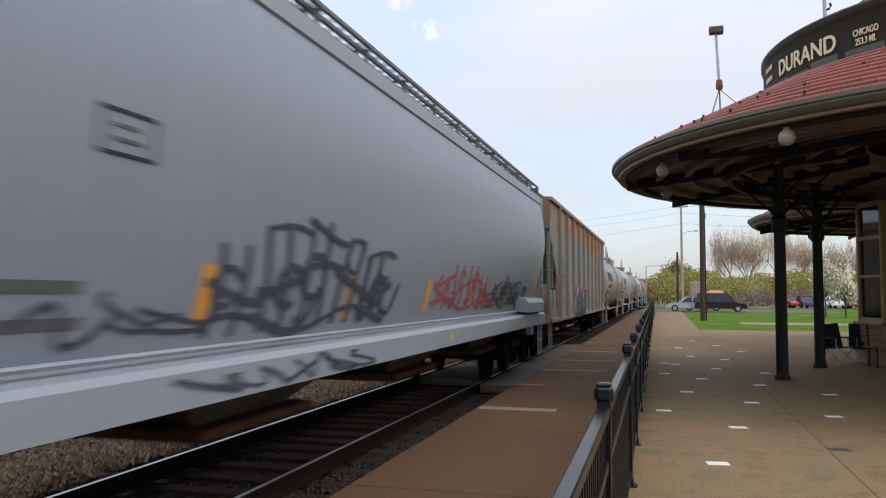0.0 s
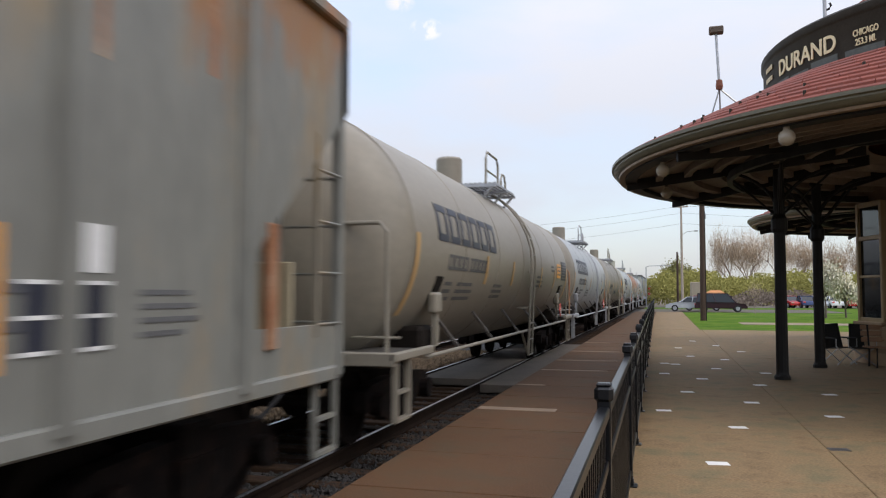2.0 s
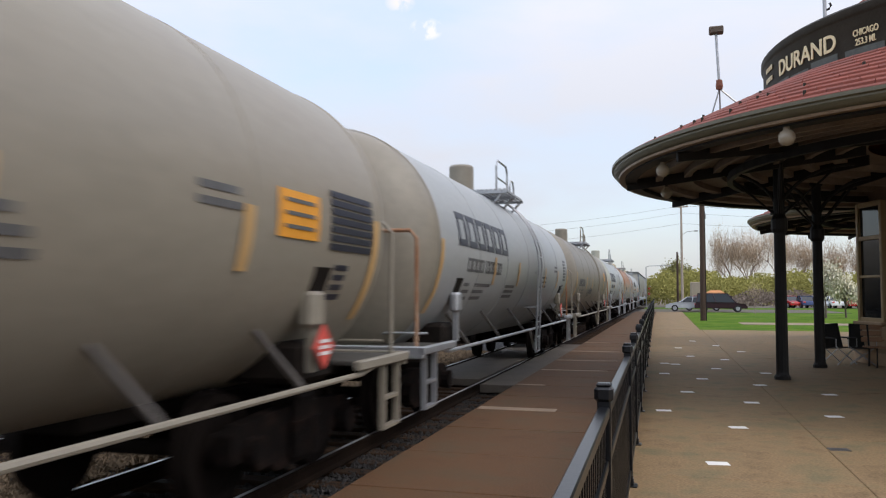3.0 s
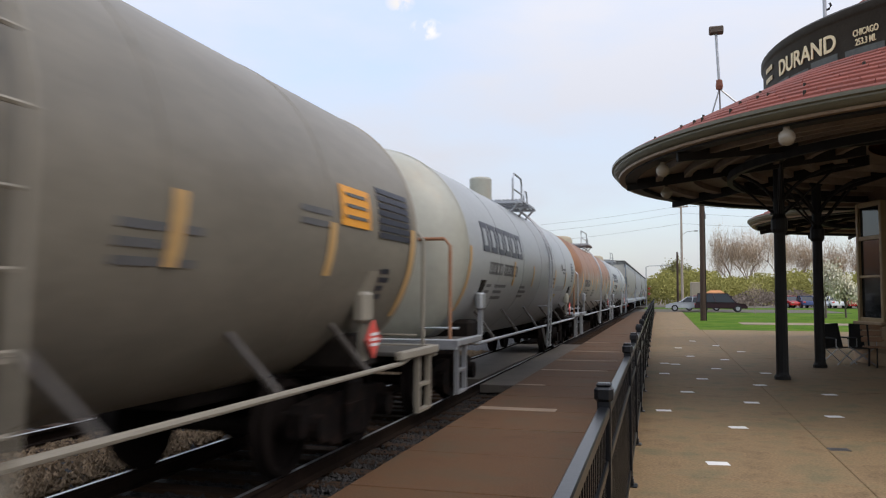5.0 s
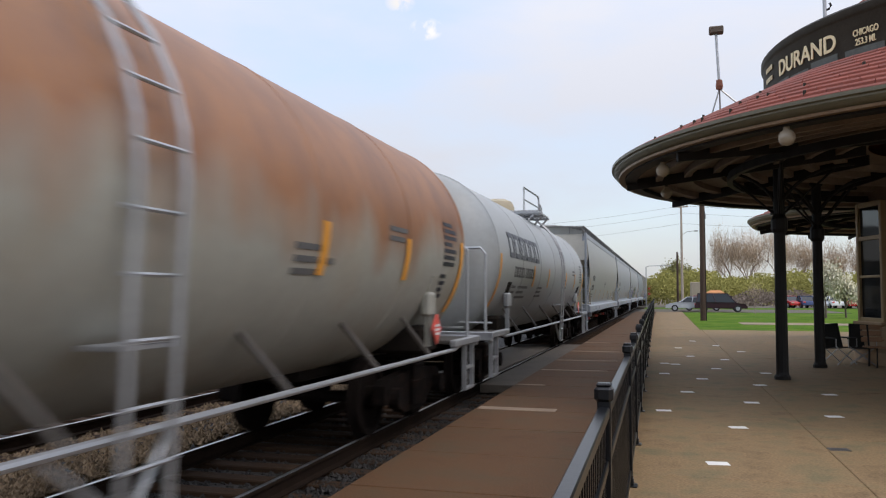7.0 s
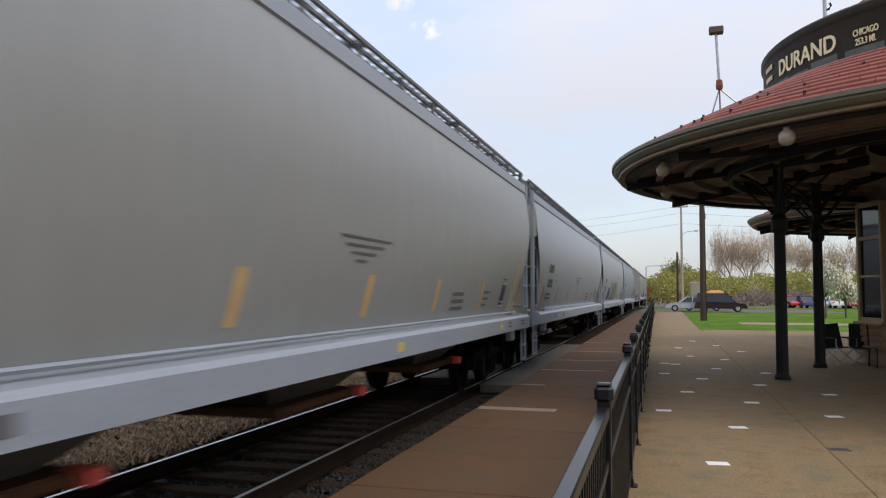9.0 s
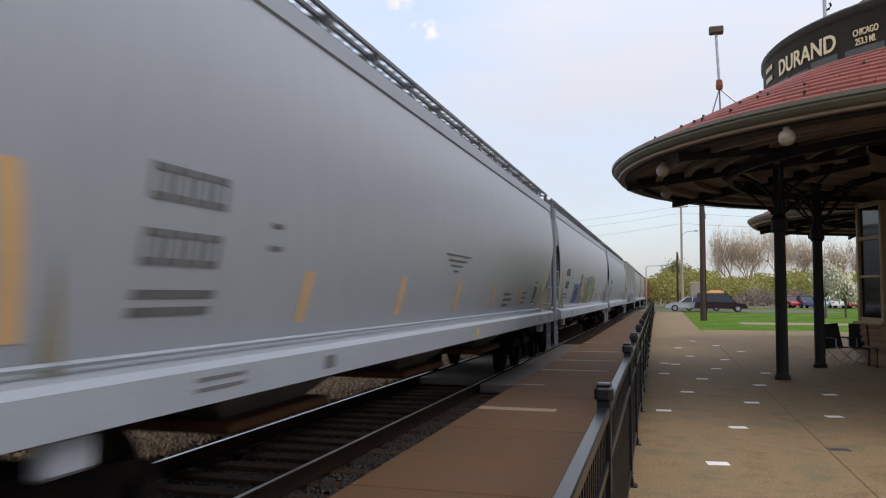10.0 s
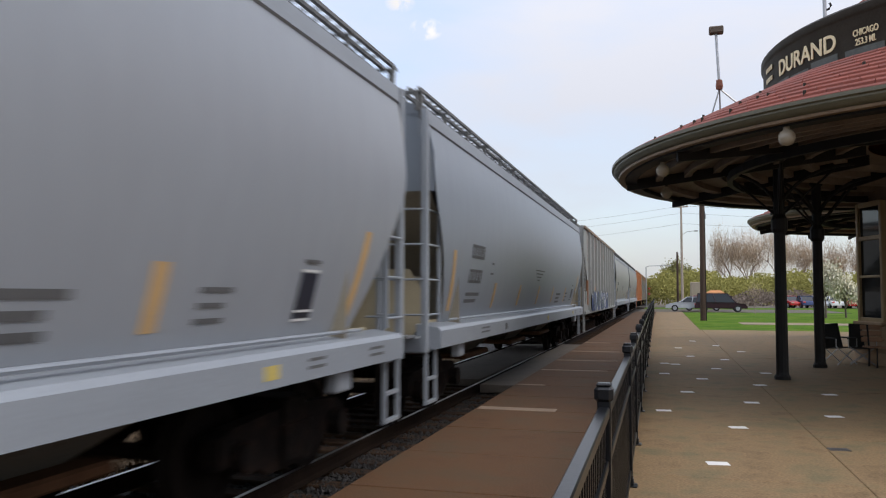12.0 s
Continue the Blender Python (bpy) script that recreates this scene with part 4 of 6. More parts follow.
def hopper_car(name, label, L, paint, sill, faded=True, seed=1, end=None, words=True, bay=0.0):
    """A bowed-side covered hopper; L: length over the end sills."""
    car = thing(name, pose(XC, 0, RAIL_Z), label, "hopper car", "covered hopper cars of the freight train")
    hy = L / 2
    ztop = 3.88
    # shell: bowed sides, sloped lower ends cut on a diagonal
    zs = [1.28 + (ztop - 1.28) * k / 14 for k in range(15)]

    def end_y(z):
        if z > 2.85:
            return hy - 0.2
        return hy - 0.2 - 0.70 * (2.85 - z)
    ycount = 9
    for s in (-1, 1):
        sh = Geo()
        vs, fs = [], []
        for z in zs:
            for k in range(ycount):
                vs.append((s * hopper_x(z), end_y(z) * (2 * k / (ycount - 1) - 1), z))
        for i in range(len(zs) - 1):
            for k in range(ycount - 1):
                fs.append((i * ycount + k, i * ycount + k + 1, (i + 1) * ycount + k + 1, (i + 1) * ycount + k))
        sh.add(vs, fs)
        part("side_sheet", sh, paint, car, smooth=True)
    # roof and its overhanging side chord
    r = Geo()
    e = hy - 0.2
    r.loft([[(-1.40, y, ztop + 0.02), (1.40, y, ztop + 0.02), (1.32, y, ztop + 0.14), (0.6, y, ztop + 0.34), (-0.6, y, ztop + 0.34), (-1.32, y, ztop + 0.14)] for y in (-e, e)])
    part("roof", r, paint, car)
    for s in (-1, 1):
        c = Geo().loft([[(s * 1.34, y, ztop - 0.25), (s * 1.50, y, ztop - 0.12), (s * 1.49, y, ztop + 0.04), (s * 1.40, y, ztop + 0.06), (s * 1.34, y, ztop + 0.0)] for y in (-e, e)])
        part("top_chord", c, sill, car, "light grey top chord rail")
    # hatches
    part("roof_hatch", Geo().box(-0.35, 0.35, -e * 0.93, e * 0.93, ztop + 0.33, ztop + 0.44, 0.05), paint, car)
    running_board(car, 2 * hy - 0.2, ztop + 0.29, 1.13)
    # ends
    for s in (-1, 1):
        g = Geo()
        ye = s * (hy - 0.21)
        w0, w1 = hopper_x(3.3), hopper_x(ztop)
        g.add([(-w0, ye, 2.95), (w0, ye, 2.95), (w0, ye, 3.4), (w1, ye, ztop + 0.03), (0.6, ye, ztop + 0.35), (-0.6, ye, ztop + 0.35), (-w1, ye, ztop + 0.03), (-w0, ye, 3.4)],
              [tuple(range(8))])
        part("end_sheet", g, end or paint, car)
        yb = s * (hy - 1.65)
        ym = s * (hy - 1.6)
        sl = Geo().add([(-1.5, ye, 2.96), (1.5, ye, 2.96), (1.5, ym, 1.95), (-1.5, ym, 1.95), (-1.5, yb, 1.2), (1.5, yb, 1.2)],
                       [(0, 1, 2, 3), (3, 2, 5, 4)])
        part("slope_sheet", sl, M["end_shade"], car, "olive-grey slope sheet with shade in its colour")
        # bolster web with a round hole
        yw = s * (hy - 0.6)
        pl = Geo()
        n = 24
        outer, inner = [], []
        for k in range(n):
            a = 2 * math.pi * k / n + math.pi / n
            cx_, cz_ = math.cos(a), math.sin(a)
            m = max(abs(cx_) / 1.28, abs(cz_) / 0.46)
            outer.append((cx_ / m, 1.55 + cz_ / m))
            inner.append((0.24 * cx_, 1.50 + 0.29 * cz_))
        vs = [(x, yw, z) for x, z in outer] + [(x, yw, z) for x, z in inner]
        vs += [(x, yw - s * 0.03, z) for x, z in outer] + [(x, yw - s * 0.03, z) for x, z in inner]
        fs = []
        for k in range(n):
            j = (k + 1) % n
            fs += [(k, j, n + j, n + k), (2 * n + k, 3 * n + k, 3 * n + j, 2 * n + j), (n + k, n + j, 3 * n + j, 3 * n + k)]
        pl.add(vs, fs)
        part("end_web", pl, M["end_cream"], car, "cream end plate with a round opening")
        for x in (-0.75, 0.75):
            part("brace", Geo().box(x - 0.05, x + 0.05, yw - 0.05, yw + 0.05, 1.1, 2.96, 0.01), sill, car)
        for x in (-1.27, 1.27):
            part("corner_gusset", Geo().box(x - 0.015, x + 0.015, min(s * (hy - 1.3), s * (hy - 0.6)), max(s * (hy - 1.3), s * (hy - 0.6)), 1.15, 1.36, 0.005), M["end_cream"], car)
        part("end_sill", Geo().box(-1.45, 1.45, s * (hy - 0.35) - 0.12, s * (hy - 0.35) + 0.12, 0.98, 1.18, 0.02), sill, car)
        part("crossover", Geo().box(-1.3, 1.3, s * (hy - 0.12) - 0.16, s * (hy - 0.12) + 0.16, 1.17, 1.2), M["steel"], car)
        end_cage(car, s * (hy - 0.10), s, sill, x_out=1.47, top=ztop + 0.05)
        coupler(car, s * (hy - 0.05), s)
    # side sill, a deep channel with a sloped ledge
    for s in (-1, 1):
        g = Geo().loft([[(s * 1.28, y, 1.33), (s * 1.56, y, 1.29), (s * 1.60, y, 1.25), (s * 1.60, y, 1.04), (s * 1.50, y, 1.02), (s * 1.28, y, 1.10)]
                        for y in (-hy + 0.35, hy - 0.35)])
        part("side_sill", g, sill, car, "pale grey side sill channel")
        part("sill_pipe", Geo().tube([(s * 1.46, -hy + 1.2, 1.36), (s * 1.46, hy - 1.2, 1.36)], 0.018, 6), sill, car)
        for y in (-hy + 1.7, hy - 1.7):
            part("jacking_pad", Geo().box(min(s * 1.40, s * 1.52), max(s * 1.40, s * 1.52), y - 0.16, y + 0.16, 0.84, 1.03, 0.02), sill, car)
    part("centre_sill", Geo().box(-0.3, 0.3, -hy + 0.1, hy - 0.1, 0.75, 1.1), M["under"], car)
    outlets(car, 3, (L - 5.6) / 3, M["bay"], 1.05, bay)
    rt = M["reflector_faded"] if faded else M["reflector"]
    for k, y in enumerate((-hy + 1.42, -4.8, -2.4, 0.05, 2.45, 5.0, hy - 1.42)):
        s_ = -1 if k == 0 else (1 if k == 6 else 0)
        part("reflector", side_patch(y - 0.065, y + 0.065, 1.47, 2.28 if s_ else 1.88, hopper_x, lean=s_ * 0.25), rt, car, "orange reflective strip")
    if words:
        bars(car, -hy + 2.2, 1.72, 2, 1.0, hopper_x, seed=seed)
        bars(car, -hy + 3.6, 2.2, 2, 0.25, hopper_x, seed=seed + 1, gap=0.16, hgt=0.03)
        for k in range(4):
            part("stencil", side_patch(-0.85 + 0.14 * k, 0.45 - 0.2 * k, 2.2 - 0.07 * k, 2.225 - 0.07 * k, hopper_x, 0.006, steps=1), M["letter_grey"], car)
    bars(car, hy - 5.75, 1.72, 3, 0.8, hopper_x, seed=seed + 2)
    bars(car, hy - 3.85, 1.74, 3, 0.45, hopper_x, seed=seed + 3, hgt=0.035)
    plate = part("notice_plate", side_patch(hy - 2.5, hy - 2.2, 1.50, 1.86, hopper_x, 0.008), M["letter"], car, "dark notice panel with white lines")
    for zz in (1.48, 1.55, 1.87):
        part("notice_line", side_patch(hy - 2.5, hy - 2.2, zz, zz + 0.02, hopper_x, 0.014, steps=1), M["tag_white"], plate)
    part("notice_line", side_patch(hy - 2.48, hy - 2.2, 1.94, 1.97, hopper_x, 0.008, steps=1), M["letter_grey"], plate)
    for y, w in ((-hy + 2.6, 0.55), (hy - 2.6, 0.30), (hy - 1.3, 0.35)) if words else ():
        for zz in (1.12, 1.18):
            part("sill_stencil", Geo().box(1.597, 1.603, y, y + w, zz, zz + 0.025), M["letter_grey"], car)
    if words:
        block_word(car, -hy + 2.2, 2.22, 4, 0.2, 0.2, hopper_x, M["letter_grey"], seed=seed)
        block_word(car, -hy + 2.2, 1.86, 4, 0.2, 0.2, hopper_x, M["letter_grey"], seed=seed + 5)
    else:
        bars(car, -5.85, 2.56, 2, 0.3, hopper_x, M["letter_grey"], seed=seed, gap=0.07, hgt=0.02)
    for y in (-hy + 4.5, 0.6, hy - 3.2):
        part("sill_mark", Geo().box(1.597, 1.604, y - 0.1, y + 0.1, 1.10, 1.2), M["tag_yellow"] if y > 0 else M["letter_grey"], car)
    add_truck(car, -hy + 1.85)
    add_truck(car, hy - 1.85)
    return car


def ribbed_car(name, label, L, paint, seed=1):
    """A straight-sided covered hopper with outside posts."""
    car = thing(name, pose(XC, 0, RAIL_Z), label, "hopper car", "covered hopper cars of the freight train")
    hy, W, ztop = L / 2, 1.55, 4.03
    fx = lambda z: W
    # side sheet with the ends cut on the diagonal
    for s in (-1, 1):
        o = [(-hy + 0.1, ztop), (-hy + 0.1, 3.3), (-hy + 1.75, 1.95), (-hy + 1.75, 1.05), (hy - 1.75, 1.05), (hy - 1.75, 1.95), (hy - 0.1, 3.3), (hy - 0.1, ztop)]
        g = Geo().loft([[(s * (W - 0.05), y, z) for y, z in o], [(s * (W - 0.02), y, z) for y, z in o]])
        part("side_sheet", g, paint, car, "grey side sheet streaked with rust")
        n = 10
        for k in range(n):
            y = -hy + 1.9 + (L - 3.8) * k / (n - 1)
            p = Geo().loft([[(s * (W - 0.02), y - 0.075, z), (s * (W + 0.06), y - 0.05, z), (s * (W + 0.06), y + 0.05, z), (s * (W - 0.02), y + 0.075, z)]
                            for z in (1.05, ztop - 0.02)])
            part("side_post", p, paint, car)
        part("top_chord", Geo().box(min(s * (W - 0.06), s * (W + 0.05)), max(s * (W - 0.06), s * (W + 0.05)), -hy + 0.25, hy - 0.25, ztop - 0.04, ztop + 0.07, 0.015),
             M["rust_edge"], car, "rust-stained top chord")
        part("bottom_chord", Geo().box(min(s * (W - 0.06), s * (W + 0.02)), max(s * (W - 0.06), s * (W + 0.02)), -hy + 0.4, hy - 0.4, 0.98, 1.10, 0.015), paint, car)
    part("roof", Geo().loft([[(-W, y, ztop), (W, y, ztop), (0.5, y, ztop + 0.22), (-0.5, y, ztop + 0.22)] for y in (-hy + 0.25, hy - 0.25)]), paint, car)
    part("roof_hatch", Geo().box(-0.4, 0.4, -hy + 1.4, hy - 1.4, ztop + 0.2, ztop + 0.33, 0.04), paint, car)
    running_board(car, 2 * hy - 0.6, ztop + 0.26, 0.85)
    for s in (-1, 1):
        ye = s * (hy - 0.11)
        part("end_sheet", Geo().box(-W + 0.02, W - 0.02, min(ye, ye - s * 0.04), max(ye, ye - s * 0.04), 3.3, ztop + 0.06), paint, car)
        ym = s * (hy - 1.9)
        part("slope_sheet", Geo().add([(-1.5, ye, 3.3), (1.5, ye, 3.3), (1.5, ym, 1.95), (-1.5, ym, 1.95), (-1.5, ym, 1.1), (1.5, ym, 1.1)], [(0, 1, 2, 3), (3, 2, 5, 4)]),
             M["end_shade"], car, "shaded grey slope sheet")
        part("end_web", Geo().box(-1.4, 1.4, s * (hy - 0.9) - 0.02, s * (hy - 0.9) + 0.02, 1.1, 1.95, 0.01), M["end_cream"], car, "cream lower end plate")
        for x in (-0.6, 0.6):
            part("brace", Geo().box(x - 0.05, x + 0.05, s * (hy - 0.4) - 0.05, s * (hy - 0.4) + 0.05, 1.1, 3.3, 0.01), paint, car)
        for x in (-W + 0.05, W - 0.05):
            part("corner_gusset", Geo().box(x - 0.02, x + 0.02, min(s * (hy - 1.75), s * (hy - 0.3)), max(s * (hy - 1.75), s * (hy - 0.3)), 1.05, 1.80 if s < 0 else 1.45, 0.005), paint, car)
            part("orange_post", Geo().box(x - 0.01, x + 0.06, s * (hy - 1.50) - 0.06, s * (hy - 1.50) + 0.06, 1.3, 2.2, 0.01), M["rust_pipe"], car)
        part("end_sill", Geo().box(-1.5, 1.5, s * (hy - 0.25) - 0.12, s * (hy - 0.25) + 0.12, 0.96, 1.16, 0.02), paint, car)
        end_cage(car, s * (hy - 0.22), s, paint, x_out=W - 0.06, top=ztop)
        coupler(car, s * (hy - 0.05), s)
    part("brake_reservoir", Geo().box(-0.7, 0.7, hy - 1.1, hy - 0.45, 1.2, 1.75, 0.06), M["truck"], car)
    part("centre_sill", Geo().box(-0.3, 0.3, -hy + 0.1, hy - 0.1, 0.75, 1.1), M["under"], car)
    outlets(car, 4, (L - 5.2) / 4, M["bay"], 0.95)
    f2 = lambda z: W - 0.02
    for k, y in enumerate((-hy + 2.05, -hy + 4.75, 0.05, 2.6, hy - 3.97)):
        part("reflector", side_patch(y - 0.07, y + 0.07, 1.35, 2.0, f2, 0.008), M["reflector"], car, "orange reflective strip")
    for k, y in enumerate((-hy + 2.35, -hy + 3.3)):
        block_word(car, y, 2.35, 2, 0.3, 0.34, f2, M["letter_grey"], seed=seed)
        block_word(car, y, 1.9, 2, 0.3, 0.34, f2, M["letter_grey"], seed=seed + 3)
        bars(car, y, 1.55, 2, 0.7, f2, seed=seed + k)
    bars(car, -hy + 4.2, 1.55, 2, 0.6, f2, seed=seed + 8)
    bars(car, 0.35, 1.85, 6, 0.42, f2, seed=seed + 9, gap=0.085)
    bars(car, hy - 4.2, 1.75, 4, 0.5, f2, seed=seed + 10, gap=0.085)
    plate = part("notice_plate", side_patch(hy - 3.77, hy - 3.23, 1.44, 1.74, f2, 0.008), M["letter"], car, "black notice panel with white border")
    for z0, z1 in ((1.42, 1.44), (1.58, 1.6), (1.74, 1.76)):
        part("notice_line", side_patch(hy - 3.79, hy - 3.21, z0, z1, f2, 0.012, steps=1), M["tag_white"], plate)
    part("notice_plate", side_patch(hy - 3.5, hy - 3.23, 1.80, 2.04, f2, 0.008), M["tag_white"], car, "white notice panel")
    bars(car, hy - 2.95, 1.72, 4, 0.55, f2, seed=seed + 12, gap=0.075, hgt=0.03)
    rust = Geo()
    rng = random.Random(seed + 40)
    for k in range(10):
        y = -hy + 1.9 + (L - 3.8) * k / 9 + rng.uniform(-0.5, 0.4)
        h = rng.uniform(0.3, 1.1)
        p = side_patch(y, y + rng.uniform(0.05, 0.16), ztop - 0.08 - h, ztop - 0.08, f2, 0.003, steps=2)
        rust.add(p.v, p.f)
    tagged(part("rust_streak", rust, M["rust_pipe"], car, "orange-brown rust streaks"), kind="stuff")
    add_truck(car, -hy + 1.75)
    add_truck(car, hy - 1.75)
    return car


TANK_R, TANK_Z = 1.525, 2.33


def tank_x(z):
    return math.sqrt(max(0.01, TANK_R ** 2 - (z - TANK_Z) ** 2))


def tank_car(name, label, L, shell, head, rails, dome="drum", words=True, faded=False, seed=1, rust=None, panel=0.0, yp=0.0):
    """A tank car; L: length over the end sills."""
    car = thing(name, pose(XC, 0, RAIL_Z), label, "tank car", "tank cars of the freight train")
    hy = L / 2
    hs = hy - 0.87          # where the shell meets the dished heads
    seg = 56
    g = Geo()
    pr = []
    for k in range(15):
        y = -hs + 2 * hs * k / 14
        pr.append((TANK_R, y))
    for y in (-hs * 0.66, -hs * 0.33, 0.03, hs * 0.33, hs * 0.66):
        pr += [(TANK_R, y - 0.03), (TANK_R + 0.006, y - 0.025), (TANK_R + 0.006, y + 0.025), (TANK_R, y + 0.03)]
    pr.sort(key=lambda p: p[1])
    g.along_y(pr, seg).shift(0, 0, TANK_Z)
    part("tank_shell", g, shell, car, smooth=True)
    for s in (-1, 1):
        h = [(TANK_R * math.cos(t), s * (hs + 0.78 * math.sin(t))) for t in (math.pi / 2 * k / 12 for k in range(13))]
        h[-1] = (0.001, h[-1][1])
        part("tank_head", Geo().along_y(h, seg).shift(0, 0, TANK_Z), head, car, "dished tank end", smooth=True)
        part("head_weld", Geo().along_y([(TANK_R, s * hs - 0.04), (TANK_R + 0.012, s * hs - 0.02), (TANK_R + 0.012, s * hs + 0.02), (TANK_R - 0.002, s * hs + 0.04)], seg).shift(0, 0, TANK_Z),
             head, car, smooth=True)
    # top platform with manway, rails and ladders at mid length
    zt = TANK_Z + TANK_R
    if dome == "drum":
        part("manway", Geo().turn([(0.0, zt + 0.47), (0.22, zt + 0.46), (0.25, zt + 0.42), (0.25, zt - 0.15)], 20, cx=0.25, cy=yp - 0.65), head, car, "cylindrical valve housing", smooth=True)
    else:
        part("manway", Geo().turn([(0.0, zt + 0.28), (0.22, zt + 0.27), (0.38, zt + 0.2), (0.44, zt + 0.06), (0.44, zt - 0.15)], 20, cx=0.1, cy=yp - 0.4), M["end_cream"], car, "rounded valve cover", smooth=True)
    pg = Geo()
    for k in range(8):
        pg.box(0.55 + k * 0.09, 0.60 + k * 0.09, yp - 1.0, yp + 0.9, zt - 0.12, zt - 0.08)
    for y in (yp - 1.0, yp, yp + 0.9):
        pg.box(0.5, 1.25, y - 0.03, y + 0.03, zt - 0.17, zt - 0.12)
        pg.tube([(1.2, y, zt - 0.14), (1.0, y, TANK_Z + 1.16)], 0.025, 6)
    part("platform_grating", pg, M["steel"], car)
    for x in (1.05, -1.05):
        rl = Geo()
        if dome == "drum":
            for y0, y1, t in ((yp - 1.0, yp + 0.1, 0.50), (yp + 0.4, yp + 0.85, 0.28)):
                rl.tube([(x, y0, zt - 0.1), (x, y0, zt + t - 0.13), (x, y0 + 0.12, zt + t), (x, y1 - 0.12, zt + t), (x, y1, zt + t - 0.13), (x, y1, zt - 0.1)], 0.022, 8)
            rl.tube([(x, yp - 1.0, zt + 0.15), (x, yp + 0.1, zt + 0.15)], 0.018, 6)
        else:
            rl.tube([(x, yp - 1.9, zt - 0.25), (x, yp - 1.9, zt + 0.36), (x, yp + 0.25, zt + 0.40), (x, yp + 0.4, zt + 0.30), (x, yp + 0.4, zt - 0.1)], 0.022, 8)
            rl.tube([(x, yp - 1.9, zt + 0.08), (x, yp + 0.9, zt + 0.12), (x, yp + 0.9, zt - 0.1)], 0.018, 6)
            rl.tube([(x, yp + 0.6, zt - 0.1), (x, yp + 0.6, zt + 0.22), (x, yp + 0.9, zt + 0.12)], 0.018, 6)
        part("guard_rail", rl, rails, car, "safety rail beside the valve platform")
    for sx in (-1, 1):
        yl = yp + 0.95
        lad = part("side_ladder", Geo().box(min(sx * 1.3, sx * 1.56), max(sx * 1.3, sx * 1.56), yl - 0.24, yl + 0.24, 1.40, 1.43, 0.004), rails, car, "steel ladder up the tank side")
        for dy in (-0.21, 0.21):
            pts = [(sx * 0.75, yl + dy, zt - 0.1)]
            for k in range(7):
                a = math.pi * 0.36 - k * math.pi * 0.36 / 6
                pts.append((sx * (TANK_R + 0.1) * math.cos(a), yl + dy, TANK_Z + (TANK_R + 0.1) * math.sin(a)))
            pts += [(sx * (TANK_R + 0.06), yl + dy, 1.4), (sx * (TANK_R + 0.02), yl + dy, 0.45)]
            part("stile", Geo().tube(pts, 0.024, 6), rails, lad)
        for z in (0.47, 0.78, 1.1, 1.45, 1.8, 2.15, 2.5, 2.85, 3.15, 3.42):
            x = sx * (TANK_R + 0.04) if z < 2.33 else sx * math.sqrt((TANK_R + 0.1) ** 2 - (z - TANK_Z) ** 2)
            part("rung", rung_mesh("y", rails), None, lad, at=pose(x, yl, z))
        # long handrail and its brackets below the tank
        rr = Geo().tube([(sx * 1.52, -hs - 0.1, 1.04), (sx * 1.52, -hs + 0.5, 0.96), (sx * 1.52, hs - 0.5, 0.96), (sx * 1.52, hs + 0.1, 1.04)], 0.026, 8)
        part("running_rail", rr, rails, car, "long handrail under the tank")
        br = Geo()
        for y in (-5.2, -3.0, -0.6, 1.7, 3.6, 5.4):
            if abs(y) < hs - 0.4:
                part("rail_bracket", Geo().box(-0.018, 0.018, -0.026, 0.026, 0, 0.62, 0.0, Matrix.Translation((sx * 1.50, y + 0.12, 0.96)) @ pose(0, 0, 0, 25, -sx * 32, 0)), M["rail_steel"], car)
        for d in (-0.75, 0.3):
            br.tube([(sx * 1.5, yl + d, 0.97), (sx * 1.5, yl - 0.1, 0.5)], 0.025, 6)
        part("ladder_brace", br, rails, car)
        # saddle pads and deck
        for s in (-1, 1):
            # saddles take the underframe colour, darkened for the shade under the tank
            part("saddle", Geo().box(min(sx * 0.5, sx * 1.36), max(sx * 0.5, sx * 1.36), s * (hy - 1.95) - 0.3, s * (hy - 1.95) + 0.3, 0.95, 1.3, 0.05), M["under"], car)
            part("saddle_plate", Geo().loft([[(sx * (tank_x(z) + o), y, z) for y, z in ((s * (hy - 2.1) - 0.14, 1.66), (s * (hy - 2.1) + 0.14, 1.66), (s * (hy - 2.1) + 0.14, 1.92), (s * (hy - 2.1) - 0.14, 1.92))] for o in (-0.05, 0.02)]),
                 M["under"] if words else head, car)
    for s in (-1, 1):
        dk = Geo().box(-1.5, 1.5, min(s * (hy - 1.25), s * (hy - 0.15)), max(s * (hy - 1.25), s * (hy - 0.15)), 1.02, 1.07, 0.01)
        part("end_platform", dk, M["deck"], car, "dirty grey end platform")
        part("end_beam", Geo().box(-1.55, 1.55, s * (hy - 0.15) - 0.05, s * (hy - 0.15) + 0.05, 0.95, 1.09, 0.01), rails, car)
        part("deck_pipe", Geo().tube([(-1.45, s * (hy - 0.6), 1.22), (1.45, s * (hy - 0.6), 1.22)], 0.018, 6), rails, car)
        part("brake_wheel_stand", Geo().box(-0.95, -0.85, s * (hy - 0.45) - 0.05, s * (hy - 0.45) + 0.05, 1.07, 1.7, 0.01), rails, car)
        for sx in (-1, 1):
            part("platform_edge", Geo().box(min(sx * 1.5, sx * 1.58), max(sx * 1.5, sx * 1.58), min(s * (hy - 1.5), s * (hy - 0.1)), max(s * (hy - 1.5), s * (hy - 0.1)), 1.0, 1.09, 0.012), rails, car)
            st = Geo()
            for yy in (hy - 0.3, hy - 0.72):
                st.box(sx * 1.5 - 0.03, sx * 1.5 + 0.03, s * yy - 0.03, s * yy + 0.03, 0.35, 1.0)
